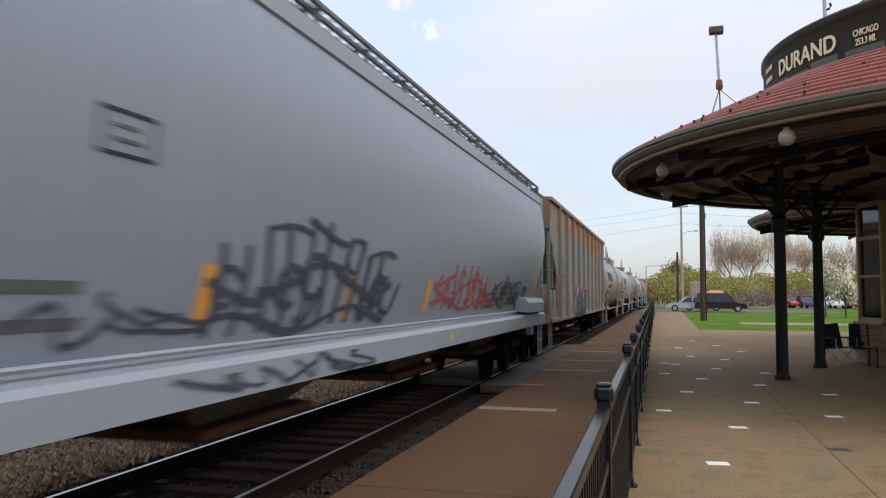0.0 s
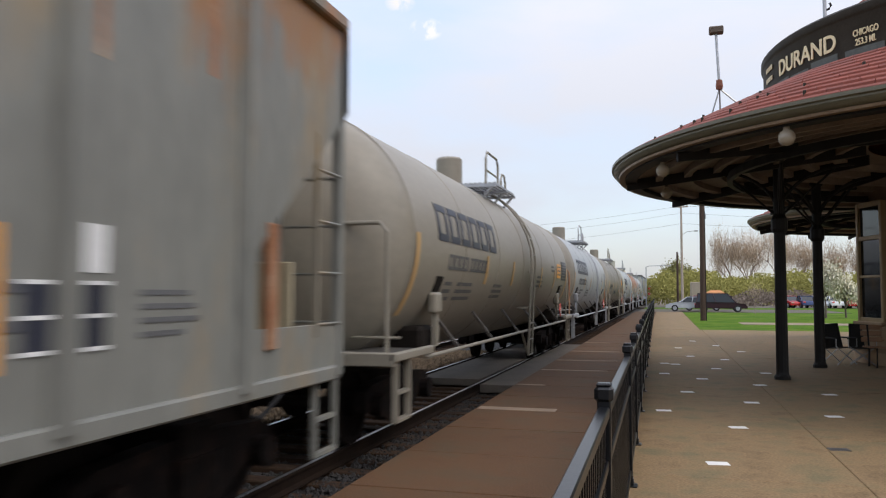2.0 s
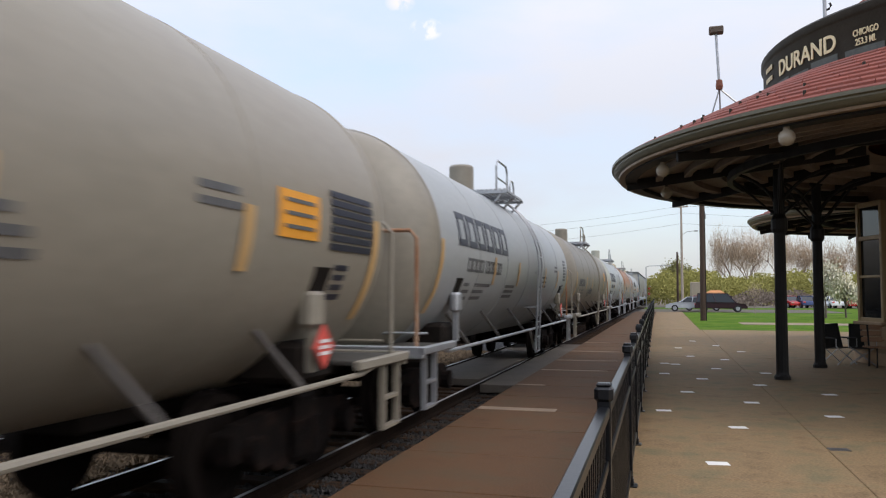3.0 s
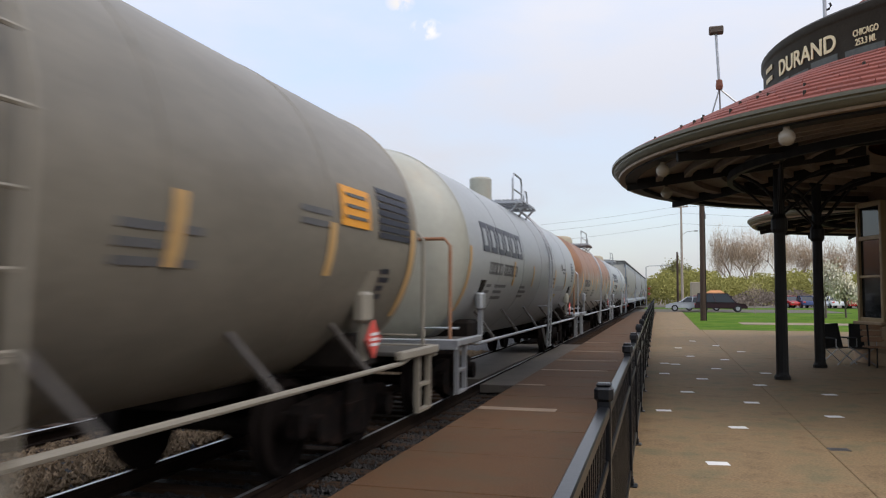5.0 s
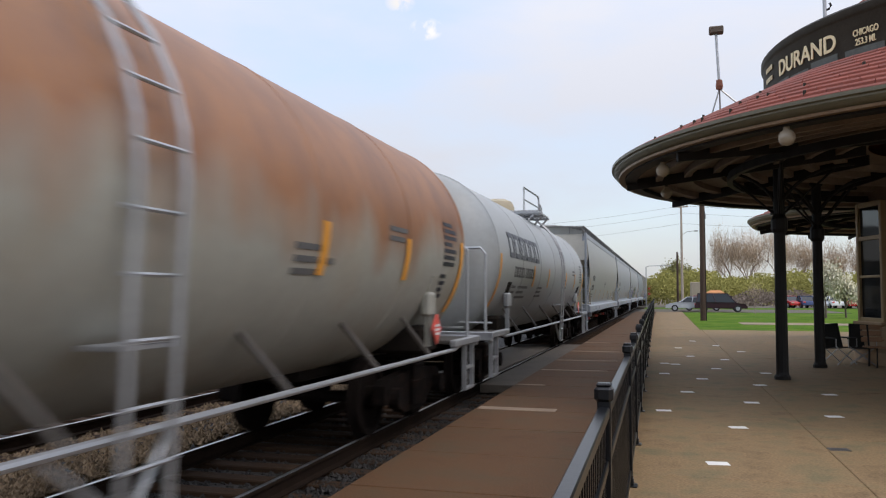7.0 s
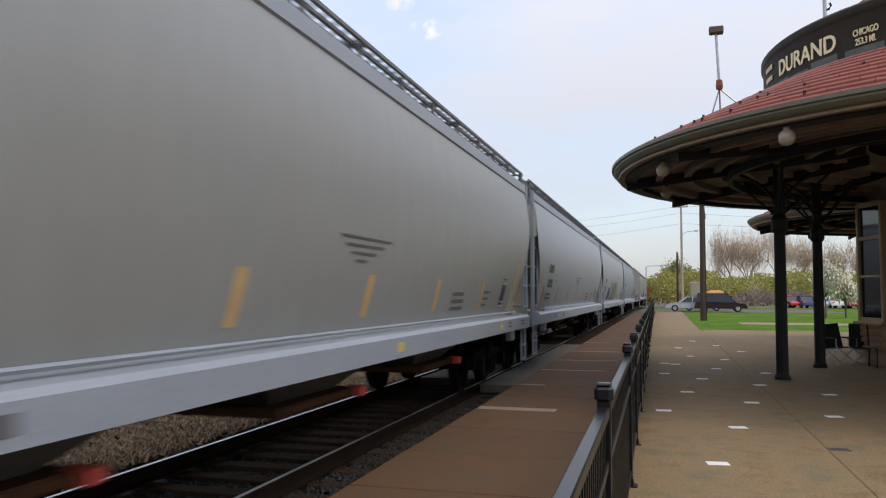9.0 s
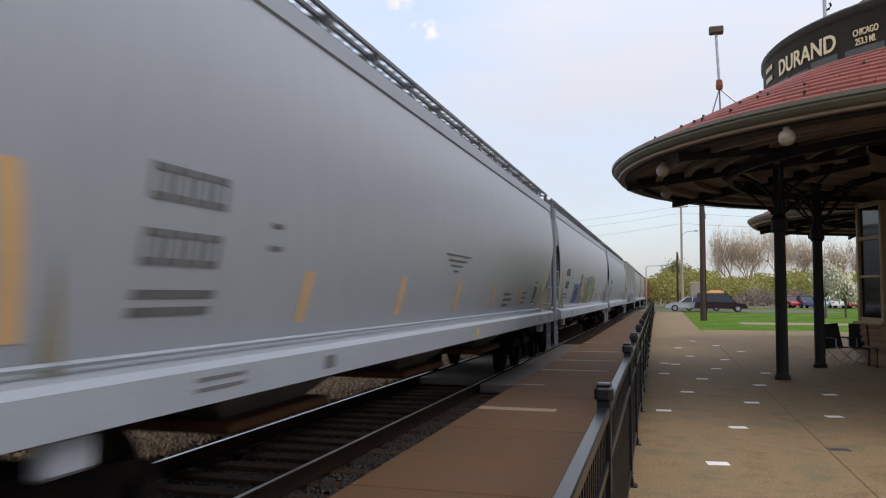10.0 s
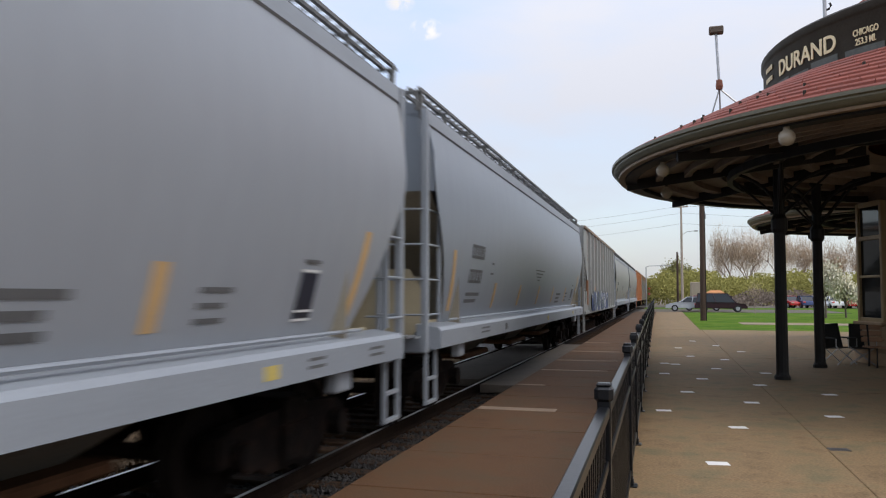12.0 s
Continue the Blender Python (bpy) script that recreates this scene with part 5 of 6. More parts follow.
            for z in (0.37, 0.66):
                st.box(sx * 1.5 - 0.04, sx * 1.5 + 0.04, min(s * (hy - 0.3), s * (hy - 0.72)), max(s * (hy - 0.3), s * (hy - 0.72)), z - 0.015, z + 0.015)
            part("end_step", st, rails, car)
        hr = Geo().tube([(-1.42, s * (hy - 0.25), 1.05), (-1.42, s * (hy - 0.25), 2.35), (-1.34, s * (hy - 0.25), 2.45), (1.34, s * (hy - 0.25), 2.45), (1.42, s * (hy - 0.25), 2.35), (1.42, s * (hy - 0.25), 1.05)], 0.024, 8)
        part("end_handrail", hr, rust or rails, car, "bent pipe handrail across the car end")
        # placard and routing board at the corner of the end platform, facing the side
        if s > 0:
            yq = hy - 2.15
            pb = part("placard_board", Geo().box(-0.012, 0.012, -0.13, 0.13, -0.13, 0.13, 0.0, Matrix.Translation((1.5, yq, 1.26)) @ pose(0, 0, 0, 45, 0, 0)), M["placard"], car, "red and white diamond placard")
            for zb in (1.21, 1.26, 1.31):
                part("placard_bar", Geo().box(1.51, 1.518, yq - 0.10, yq + 0.10, zb - 0.014, zb + 0.014), M["tag_white"], pb)
            part("bracket_plate", Geo().box(1.32, 1.46, yq - 0.13, yq + 0.13, 1.42, 1.72, 0.03).box(1.36, 1.42, yq - 0.05, yq + 0.05, 1.05, 1.45), head, car, "painted bracket plate on a stand")
        else:
            yq = -hy + 0.72
            pb = part("placard_board", Geo().box(-0.13, 0.13, -0.012, 0.012, -0.13, 0.13, 0.0, Matrix.Translation((0.35, yq, 1.38)) @ pose(0, 0, 0, 0, 45, 0)), M["placard"], car, "red and white diamond placard")
            for zb in (1.33, 1.38, 1.43):
                part("placard_bar", Geo().box(0.25, 0.45, yq - 0.02, yq - 0.014, zb - 0.014, zb + 0.014), M["tag_white"], pb)
            part("placard_post", Geo().tube([(0.35, yq + 0.03, 1.05), (0.35, yq + 0.03, 1.4)], 0.02, 6), rails, car)
        part("stub_sill", Geo().box(-0.35, 0.35, min(s * (hy - 3.6), s * (hy - 0.1)), max(s * (hy - 3.6), s * (hy - 0.1)), 0.72, 1.06, 0.02), M["under"], car)
        if s < 0:
            part("brake_stand", Geo().box(1.38, 1.5, s * (hy - 2.0) - 0.14, s * (hy - 2.0) + 0.14, 1.45, 1.72, 0.03).box(1.41, 1.47, s * (hy - 2.0) - 0.06, s * (hy - 2.0) + 0.06, 1.05, 1.5), rails, car, "brake valve on a stand")
        coupler(car, s * (hy - 0.05), s)
    # markings
    rt = M["reflector_faded"] if faded else M["reflector"]
    for k, y in enumerate((-hs + 0.12, -3.35, -1.1, 2.4, 4.6, hs - 0.15)):
        z0, z1 = (1.45, 2.4) if k in (0, 5) else (1.85, 2.3)
        part("reflector", side_patch(y - 0.06, y + 0.06, z0, z1, tank_x, 0.018, steps=8), rt, car, "orange reflective strip")
    if words:
        block_word(car, -hs + 1.0, 2.37, 6, 0.6, 0.47, tank_x, M["letter"], seed=seed)
        block_word(car, -hs + 1.55, 2.02, 4, 0.27, 0.2, tank_x, M["letter_grey"], seed=seed + 3)
        block_word(car, -hs + 2.75, 2.02, 5, 0.25, 0.2, tank_x, M["letter_grey"], seed=seed + 4)
    else:
        block_word(car, -hs + 1.1, 1.97, 4, 0.24, 0.24, tank_x, M["letter_grey"], seed=seed + 3)
        block_word(car, -hs + 2.15, 1.97, 4, 0.2, 0.24, tank_x, M["letter_grey"], seed=seed + 4)
    bars(car, -hs + 1.55, 1.86, 3, 0.45, tank_x, seed=seed, gap=0.10)
    bars(car, -hs + 2.2, 1.86, 3, 1.1, tank_x, seed=seed + 1, gap=0.10)
    bars(car, -hs + 4.6, 1.86, 3, 0.9, tank_x, seed=seed + 2, gap=0.09)
    bars(car, 1.9, 2.1, 3, 0.9, tank_x, seed=seed + 6, gap=0.1)
    bars(car, 4.0, 2.4, 2, 0.7, tank_x, seed=seed + 7, gap=0.1)
    if panel:
        part("notice_panel", side_patch(hs - 2.15, hs - 1.45, panel, panel + 0.36, tank_x, 0.012), M["reflector"], car, "orange notice panel")
        for k in range(3):
            part("notice_line", side_patch(hs - 2.05, hs - 1.55, panel + 0.07 + 0.1 * k, panel + 0.1 + 0.1 * k, tank_x, 0.018), M["letter_grey"], car)
        for k in range(7):
            part("stencil", side_patch(hs - 1.2, hs - 0.25, panel - 0.05 + 0.075 * k, panel + 0.005 + 0.075 * k, tank_x, 0.012), M["letter"], car)
    else:
        bars(car, hs - 1.0, 2.62, 7, 0.62, tank_x, M["letter"], seed=seed + 8, gap=0.085)
    bars(car, hs - 1.0, 1.95, 4, 0.3, tank_x, M["letter"], seed=seed + 9, gap=0.085)
    add_truck(car, -hy + 1.7)
    add_truck(car, hy - 1.7)
    return car


M["tag_green"] = material("grass_green_spray_paint", (0.07, 0.13, 0.06), 0.6, vary=0.2, scale=4)
M["rail_steel"] = material("grey_bracket_paint", (0.07, 0.06, 0.05), 0.6, vary=0.2)
M["tank_head"] = material("pale_green_grey_tank_paint", (0.34, 0.335, 0.275), 0.42, vary=0.08, scale=0.9, grain=8, bump=0.02, second=(0.34, 0.29, 0.21), cover=0.68)


def rusted_paint(stain=False):
    """Grey tank paint whose upper half is stained brown, with a ragged running edge."""
    m = material("brown_stained_grey_tank_paint", (0.285, 0.278, 0.24), 0.5, vary=0.1, scale=1.0, grain=9, bump=0.03, second=(0.25, 0.22, 0.17), cover=0.58)
    n, l = m.node_tree.nodes, m.node_tree.links
    b = n["Principled BSDF"]
    old = b.inputs["Base Color"].links[0].from_socket
    tc, sep, noise_t, mul, add, ramp, mix = (n.new("ShaderNodeTexCoord"), n.new("ShaderNodeSeparateXYZ"), n.new("ShaderNodeTexNoise"), n.new("ShaderNodeMath"),
                                             n.new("ShaderNodeMath"), n.new("ShaderNodeMapRange"), n.new("ShaderNodeMix"))
    mp = n.new("ShaderNodeMapping")
    mp.inputs["Scale"].default_value = (1, 0.8, 0.35)
    l.new(tc.outputs["Object"], sep.inputs["Vector"])
    l.new(tc.outputs["Object"], mp.inputs["Vector"])
    l.new(mp.outputs["Vector"], noise_t.inputs["Vector"])
    noise_t.inputs["Scale"].default_value, noise_t.inputs["Detail"].default_value = 1.6, 6
    mul.operation, add.operation = "MULTIPLY", "ADD"
    mul.inputs[1].default_value = 1.5
    l.new(noise_t.outputs["Fac"], mul.inputs[0])
    l.new(mul.outputs["Value"], add.inputs[0])
    l.new(sep.outputs["Z"], add.inputs[1])
    ramp.inputs["From Min"].default_value, ramp.inputs["From Max"].default_value = 2.75, 3.3
    l.new(add.outputs["Value"], ramp.inputs["Value"])
    blot, tone = n.new("ShaderNodeTexNoise"), n.new("ShaderNodeValToRGB")
    blot.inputs["Scale"].default_value, blot.inputs["Detail"].default_value, blot.inputs["Roughness"].default_value = 2.4, 8, 0.7
    tone.color_ramp.elements[0].position, tone.color_ramp.elements[0].color = 0.36, (0.175, 0.080, 0.038, 1)
    tone.color_ramp.elements[1].position, tone.color_ramp.elements[1].color = 0.62, (0.265, 0.118, 0.045, 1)
    l.new(mp.outputs["Vector"], blot.inputs["Vector"])
    l.new(blot.outputs["Fac"], tone.inputs["Fac"])
    mix.data_type = "RGBA"
    l.new(tone.outputs["Color"], mix.inputs["B"])
    l.new(old, mix.inputs["A"])
    l.new(ramp.outputs["Result"], mix.inputs["Factor"])
    out = mix.outputs["Result"]
    if stain:
        # a sooty run down the tank end below the vent
        off, sq, lo, prod, mx = (n.new("ShaderNodeMath"), n.new("ShaderNodeMath"), n.new("ShaderNodeMapRange"), n.new("ShaderNodeMath"), n.new("ShaderNodeMix"))
        off.operation, sq.operation, prod.operation = "SUBTRACT", "ABSOLUTE", "MULTIPLY"
        off.inputs[1].default_value = 0.95
        hi = n.new("ShaderNodeMapRange")
        l.new(sep.outputs["X"], off.inputs[0])
        l.new(off.outputs["Value"], sq.inputs[0])
        l.new(sq.outputs["Value"], hi.inputs["Value"])
        hi.inputs["From Min"].default_value, hi.inputs["From Max"].default_value = 0.30, 0.06
        l.new(add.outputs["Value"], lo.inputs["Value"])
        lo.inputs["From Min"].default_value, lo.inputs["From Max"].default_value = 3.5, 2.8
        l.new(hi.outputs["Result"], prod.inputs[0])
        l.new(lo.outputs["Result"], prod.inputs[1])
        mx.data_type = "RGBA"
        mx.inputs["B"].default_value = (0.035, 0.022, 0.014, 1)
        l.new(out, mx.inputs["A"])
        l.new(prod.outputs["Value"], mx.inputs["Factor"])
        out = mx.outputs["Result"]
    l.new(out, b.inputs["Base Color"])
    return m


def rust_from_top(m, rust, first, full, reach):
    """Ragged rust that runs down from a car's top edge."""
    n, l = m.node_tree.nodes, m.node_tree.links
    b = n["Principled BSDF"]
    old = b.inputs["Base Color"].links[0].from_socket
    tc, sep, mp, nz, mad, ramp, mix = (n.new("ShaderNodeTexCoord"), n.new("ShaderNodeSeparateXYZ"), n.new("ShaderNodeMapping"), n.new("ShaderNodeTexNoise"),
                                       n.new("ShaderNodeMath"), n.new("ShaderNodeMapRange"), n.new("ShaderNodeMix"))
    mp.inputs["Scale"].default_value = (1, 1, 0.4)
    l.new(tc.outputs["Object"], sep.inputs["Vector"])
    l.new(tc.outputs["Object"], mp.inputs["Vector"])
    l.new(mp.outputs["Vector"], nz.inputs["Vector"])
    nz.inputs["Scale"].default_value, nz.inputs["Detail"].default_value = 2.2, 8
    nz.inputs["Roughness"].default_value = 0.65
    mad.operation = "MULTIPLY_ADD"
    mad.inputs[1].default_value = reach
    l.new(nz.outputs["Fac"], mad.inputs[0])
    l.new(sep.outputs["Z"], mad.inputs[2])
    l.new(mad.outputs["Value"], ramp.inputs["Value"])
    ramp.inputs["From Min"].default_value, ramp.inputs["From Max"].default_value = first, full
    ramp.inputs["To Max"].default_value = 0.85
    mix.data_type = "RGBA"
    mix.inputs["B"].default_value = rust
    l.new(old, mix.inputs["A"])
    l.new(ramp.outputs["Result"], mix.inputs["Factor"])
    l.new(mix.outputs["Result"], b.inputs["Base Color"])


rust_from_top(M["rib_grey"], (0.24, 0.105, 0.026, 1), 5.4, 6.2, 4.4)
M["tank_rust"], M["tank_rust_end"] = rusted_paint(), rusted_paint(True)


def piece_graffiti(car, fx, y0, y1, z0, z1, mats, n, seed, outline=None):
    """A filled mural of overlapping bent patches of paint with an outline."""
    rng = random.Random(seed)
    base = Geo()
    steps = 14
    for k in range(steps):
        a, b = y0 + (y1 - y0) * k / steps, y0 + (y1 - y0) * (k + 1) / steps
        top = z1 - (z1 - z0) * 0.16 * rng.random()
        p = side_patch(a, b, z0, top, fx, 0.006)
        base.add(p.v, p.f)
    tagged(part("graffiti_ground", base, mats[0], car), kind="stuff")
    for q, mt in enumerate(mats[1:]):
        g = Geo()
        for k in range(n):
            yc, zc = rng.uniform(y0 + 0.1, y1 - 0.1), rng.uniform(z0 + 0.1, z1 - 0.12)
            ll, ph = rng.uniform(0.12, 0.34), rng.uniform(0, 6.3)
            pts = [(min(y1, max(y0, yc + ll * math.cos(ph) * (t - 0.5) * 2 + 0.12 * math.sin(ph + 5 * t))), min(z1, max(z0, zc + 0.8 * ll * math.sin(ph) * (t - 0.5) * 2 + 0.1 * math.cos(4 * t + ph)))) for t in (i / 7 for i in range(8))]
            stroke(g, pts, rng.uniform(0.05, 0.13), fx, 0.011 + 0.004 * q + 0.00004 * k)
        tagged(part("graffiti_fill", g, mt, car), kind="stuff")
    if outline:
        g = Geo()
        pts = [(y0, z0)]
        for k in range(13):
            pts.append((y0 + (y1 - y0) * k / 12, z1 + 0.05 * math.sin(k * 2.1) - 0.02))
        pts.append((y1, z0))
        stroke(g, pts, 0.05, fx, 0.03)
        part("graffiti_outline", g, outline, car)


def paint_cars(h0, r1, h3, r2, t3, t4):
    hx = hopper_x
    wild_tag(h0, M["tag_black"], hx, -4.75, -1.45, 1.40, 2.36, 5, 0.062, 4, "large black angular spray tag")
    scrawl(h0, M["tag_black"], hx, -6.2, -4.8, 1.42, 1.72, 3, 0.032, 9, "loose black spray tag")
    wild_tag(h0, M["tag_red"], hx, 0.35, 3.6, 1.42, 2.2, 4, 0.042, 14, "dark red angular spray tag")
    wild_tag(h0, M["tag_black"], hx, 3.8, 6.2, 1.44, 2.05, 5, 0.045, 19, "small black spray tag")
    side = lambda z: 1.602
    scrawl(h0, M["tag_black"], side, -5.2, -2.2, 1.05, 1.24, 6, 0.03, 23, "black tag on the sill")
    part("sill_box", Geo().loft([[(1.38, y, 1.34), (1.66, y, 1.34), (1.66, y, 1.52), (1.60, y, 1.60), (1.38, y, 1.64)] for y in (6.2, 8.3)]), M["sill"], h0, "grey box on the sill end")
    piece_graffiti(r1, lambda z: 1.607, -4.0, -0.75, 1.06, 1.88, (M["tag_teal"], M["tag_white"], M["tag_aqua"], M["tag_black"], M["tag_green"], M["tag_teal"]), 13, 6, M["tag_red"])
    # blue panel and mustard mural
    part("graffiti_panel", side_patch(-4.95, -3.5, 1.42, 2.02, hx, 0.008, lean=0.25), M["tag_blue"], h3, "royal blue painted panel")
    scrawl(h3, M["tag_black"], hx, -4.7, -3.5, 1.5, 1.95, 5, 0.04, 40, "dark scribble on the blue panel", 0.014)
    piece_graffiti(h3, hx, -2.6, 2.3, 1.38, 2.34, (M["tag_sage"], M["tag_yellow"], M["tag_aqua"], M["tag_green"], M["tag_sage"]), 18, 16)
    for y, z, w in ((-2.68, 2.08, 0.16), (-2.72, 1.78, 0.10), (-2.7, 1.52, 0.12), (2.32, 1.7, 0.12)):
        lobe = Geo()
        stroke(lobe, [(y + 0.12 * math.cos(t), z + 0.16 * math.sin(t)) for t in (0.6 + 5.0 * k / 15 for k in range(16))], w, hx, 0.034)
        part("graffiti_lobe", lobe, M["tag_pink"], h3, "mauve rounded end of the mural")
    for y, z, d in ((-2.85, 2.28, -0.22), (-2.88, 2.0, -0.38), (-2.88, 1.74, -0.3), (-2.86, 1.46, -0.45), (2.5, 1.85, 0.28)):
        sp = Geo()
        stroke(sp, [(y, z - 0.05), (y + d, z + 0.02)], 0.035, hx, 0.040)
        stroke(sp, [(y, z + 0.06), (y + d, z + 0.02)], 0.035, hx, 0.041)
        part("graffiti_spike", sp, M["tag_black"], h3)
    for k in range(6):
        y = -1.5 + 0.6 * k
        dr = Geo()
        stroke(dr, [(y + 0.03 * math.cos(t), 1.16 + 0.03 * math.sin(t)) for t in (6.0 * i / 11 for i in range(12))], 0.09, lambda z: 1.602, 0.004)
        part("graffiti_blob", dr, M["tag_pink"], h3)
    piece_graffiti(r2, lambda z: 1.60, -6.2, 2.5, 1.06, 1.8, (M["tag_blue"], M["tag_white"], M["tag_aqua"], M["tag_black"]), 30, 26)
    scrawl(t3, M["tag_black"], tank_x, -1.9, -0.9, 1.7, 1.95, 6, 0.05, 33, "small black spray tag", 0.02)
    # stencils, a tan notice and scuffs on the off-white tank
    for k in range(3):
        part("stencil", side_patch(1.25 + 0.03 * k, 2.3 - 0.1 * k, 2.86 - 0.035 * k, 2.875 - 0.035 * k, tank_x, 0.012, steps=1), M["letter_grey"], t4)
    note = part("notice_panel", side_patch(2.62, 3.22, 1.50, 1.70, tank_x, 0.012), M["tag_yellow"], t4, "tan notice panel")
    for k in range(3):
        part("notice_line", side_patch(2.7, 3.14, 1.535 + 0.055 * k, 1.555 + 0.055 * k, tank_x, 0.017, steps=1), M["letter_grey"], note)
    part("paint_patch", side_patch(2.9, 4.4, 1.78, 1.92, tank_x, 0.010), M["scuff"], t4, "faint grey overpainted patch")
    for y, z, r in ((1.28, 2.40, 0.075), (3.74, 2.42, 0.07)):
        ring = Geo()
        stroke(ring, [(y + 0.4 * r * math.cos(t), z + 0.8 * r * math.sin(t)) for t in (6.2 * k / 15 for k in range(16))], r * 1.5, tank_x, 0.014)
        part("scuff", ring, M["rail_steel"], t4, "dark rubbed scuff mark")
    # the weight box and running stencil of the first car
    frame_box = Geo()
    for y0, y1, z0, z1 in ((-5.95, -5.5, 2.615, 2.635), (-5.95, -5.5, 2.395, 2.415), (-5.95, -5.935, 2.415, 2.615), (-5.515, -5.5, 2.415, 2.615)):
        p = side_patch(y0, y1, z0, z1, hx, 0.007, steps=1)
        frame_box.add(p.v, p.f)
    part("stencil_frame", frame_box, M["letter"], h0, "thin black stencilled frame")
    for k, zz in enumerate((1.70, 1.52)):
        part("stencil", side_patch(-7.3, -5.9 + 0.06 * k, zz, zz + 0.06, hx, 0.006, steps=1), M["letter_grey"], h0)


def build_train():
    B = [-0.4, 18.75, 37.9, 54.75, 70.75, 87.1, 103.6, 120.25, 137.0, 155.8, 174.85, 194.2, 212.9, 231.3, 249.5, 267.5, 285, 303, 321, 339, 357, 375, 393]
    gap = 0.75

    def put(car, k):
        MOVING.append((car, (B[k] + B[k + 1]) / 2 + {2: 0.25, 3: -0.1}.get(k, 0.0)))
        return car

    def ln(k):
        return B[k + 1] - B[k] - gap
    white, beige = M["tank_white"], M["tank_beige"]
    h0 = put(hopper_car("covered_hopper_car", "blue-grey bow-sided covered hopper car with black and red graffiti", ln(0), M["grey_blue"], M["sill"], False, 3, None, False, 1.1), 0)
    r1 = put(ribbed_car("covered_hopper_car", "rust-streaked grey ribbed covered hopper car with teal graffiti", ln(1), M["rib_grey"], 5), 1)
    put(tank_car("tank_car", "beige-grey tank car with dark block lettering and valve housing", ln(2), beige, beige, M["tank_beige"], "drum", True, True, 11, None, 2.12, -0.35), 2)
    put(tank_car("tank_car", "off-white tank car with beige ends and rusty end rails", ln(3), white, beige, M["steel"], "drum", True, True, 21, M["rust_pipe"]), 3)
    t3 = put(tank_car("tank_car", "dusty taupe tank car with small black graffiti", ln(4), M["tank_taupe"], beige, M["tank_beige"], "drum", False, True, 31, None, 2.3), 4)
    t4 = put(tank_car("tank_car", "off-white tank car with pale green-grey ends and dark lettering", ln(5), white, M["tank_head"], M["steel"], "drum", True, True, 41, M["rust_pipe"]), 5)
    put(tank_car("tank_car", "rust-brown topped grey tank car with orange reflector strips", ln(6), M["tank_rust"], M["tank_rust_end"], M["steel"], "cover", False, False, 51, None, 0.0, -0.9), 6)
    put(tank_car("tank_car", "white tank car with dark block lettering", ln(7), white, white, M["steel"], "cover", True, False, 61), 7)
    h8 = put(hopper_car("covered_hopper_car", "pale grey-green bow-sided covered hopper car", ln(8), M["grey_green"], M["sill"], True, 71, M["cream_paint"]), 8)
    put(hopper_car("covered_hopper_car", "light grey bow-sided covered hopper car with cream ends", ln(9), M["grey_pale"], M["sill"], True, 81, M["cream_paint"]), 9)
    h3 = put(hopper_car("covered_hopper_car", "light grey bow-sided covered hopper car with blue and mustard graffiti", ln(10), M["grey_pale"], M["sill"], True, 91, M["cream_paint"]), 10)
    put(hopper_car("covered_hopper_car", "blue-grey bow-sided covered hopper car", ln(11), M["grey_blue"], M["sill"], True, 101), 11)
    r2 = put(ribbed_car("covered_hopper_car", "grey-green ribbed covered hopper car with blue and white graffiti", ln(12), M["grey_green"], 15), 12)
    for k in (13, 14):
        put(hopper_car("covered_hopper_car", "grey-green bow-sided covered hopper car", ln(k), M["grey_green"], M["sill"], True, 111 + k), k)
    for k in (15,):
        put(ribbed_car("covered_hopper_car", "orange ribbed freight car", ln(k), M["orange_car"], 25), k)
    for k in range(16, 22):
        put(ribbed_car("covered_hopper_car", "brown-grey ribbed covered hopper car", ln(k), M["rib_grey"], 35), k)
    span = (ln(8) - 5.6) / 3
    for k in (-1, 0, 1):
        for x in (-1.0, 1.0):
            part("gate_stop", Geo().box(x - 0.1, x + 0.1, k * span + span * 0.19, k * span + span * 0.225, 0.605, 0.71, 0.012), M["placard"], h8, "red painted gate end")
    paint_cars(h0, r1, h3, r2, t3, t4)


def motions():
    for car, y in MOVING:
        walk(car, [(t, pose(XC, y - SPEED * t, RAIL_Z)) for t in range(13)])
    turn = math.degrees(SPEED / 0.457) / FPS
    for wheel, dy in WHEELS:
        walk(wheel, [(k / FPS, pose(0, dy, 0.457, turn * k)) for k in range(12 * FPS + 1)])




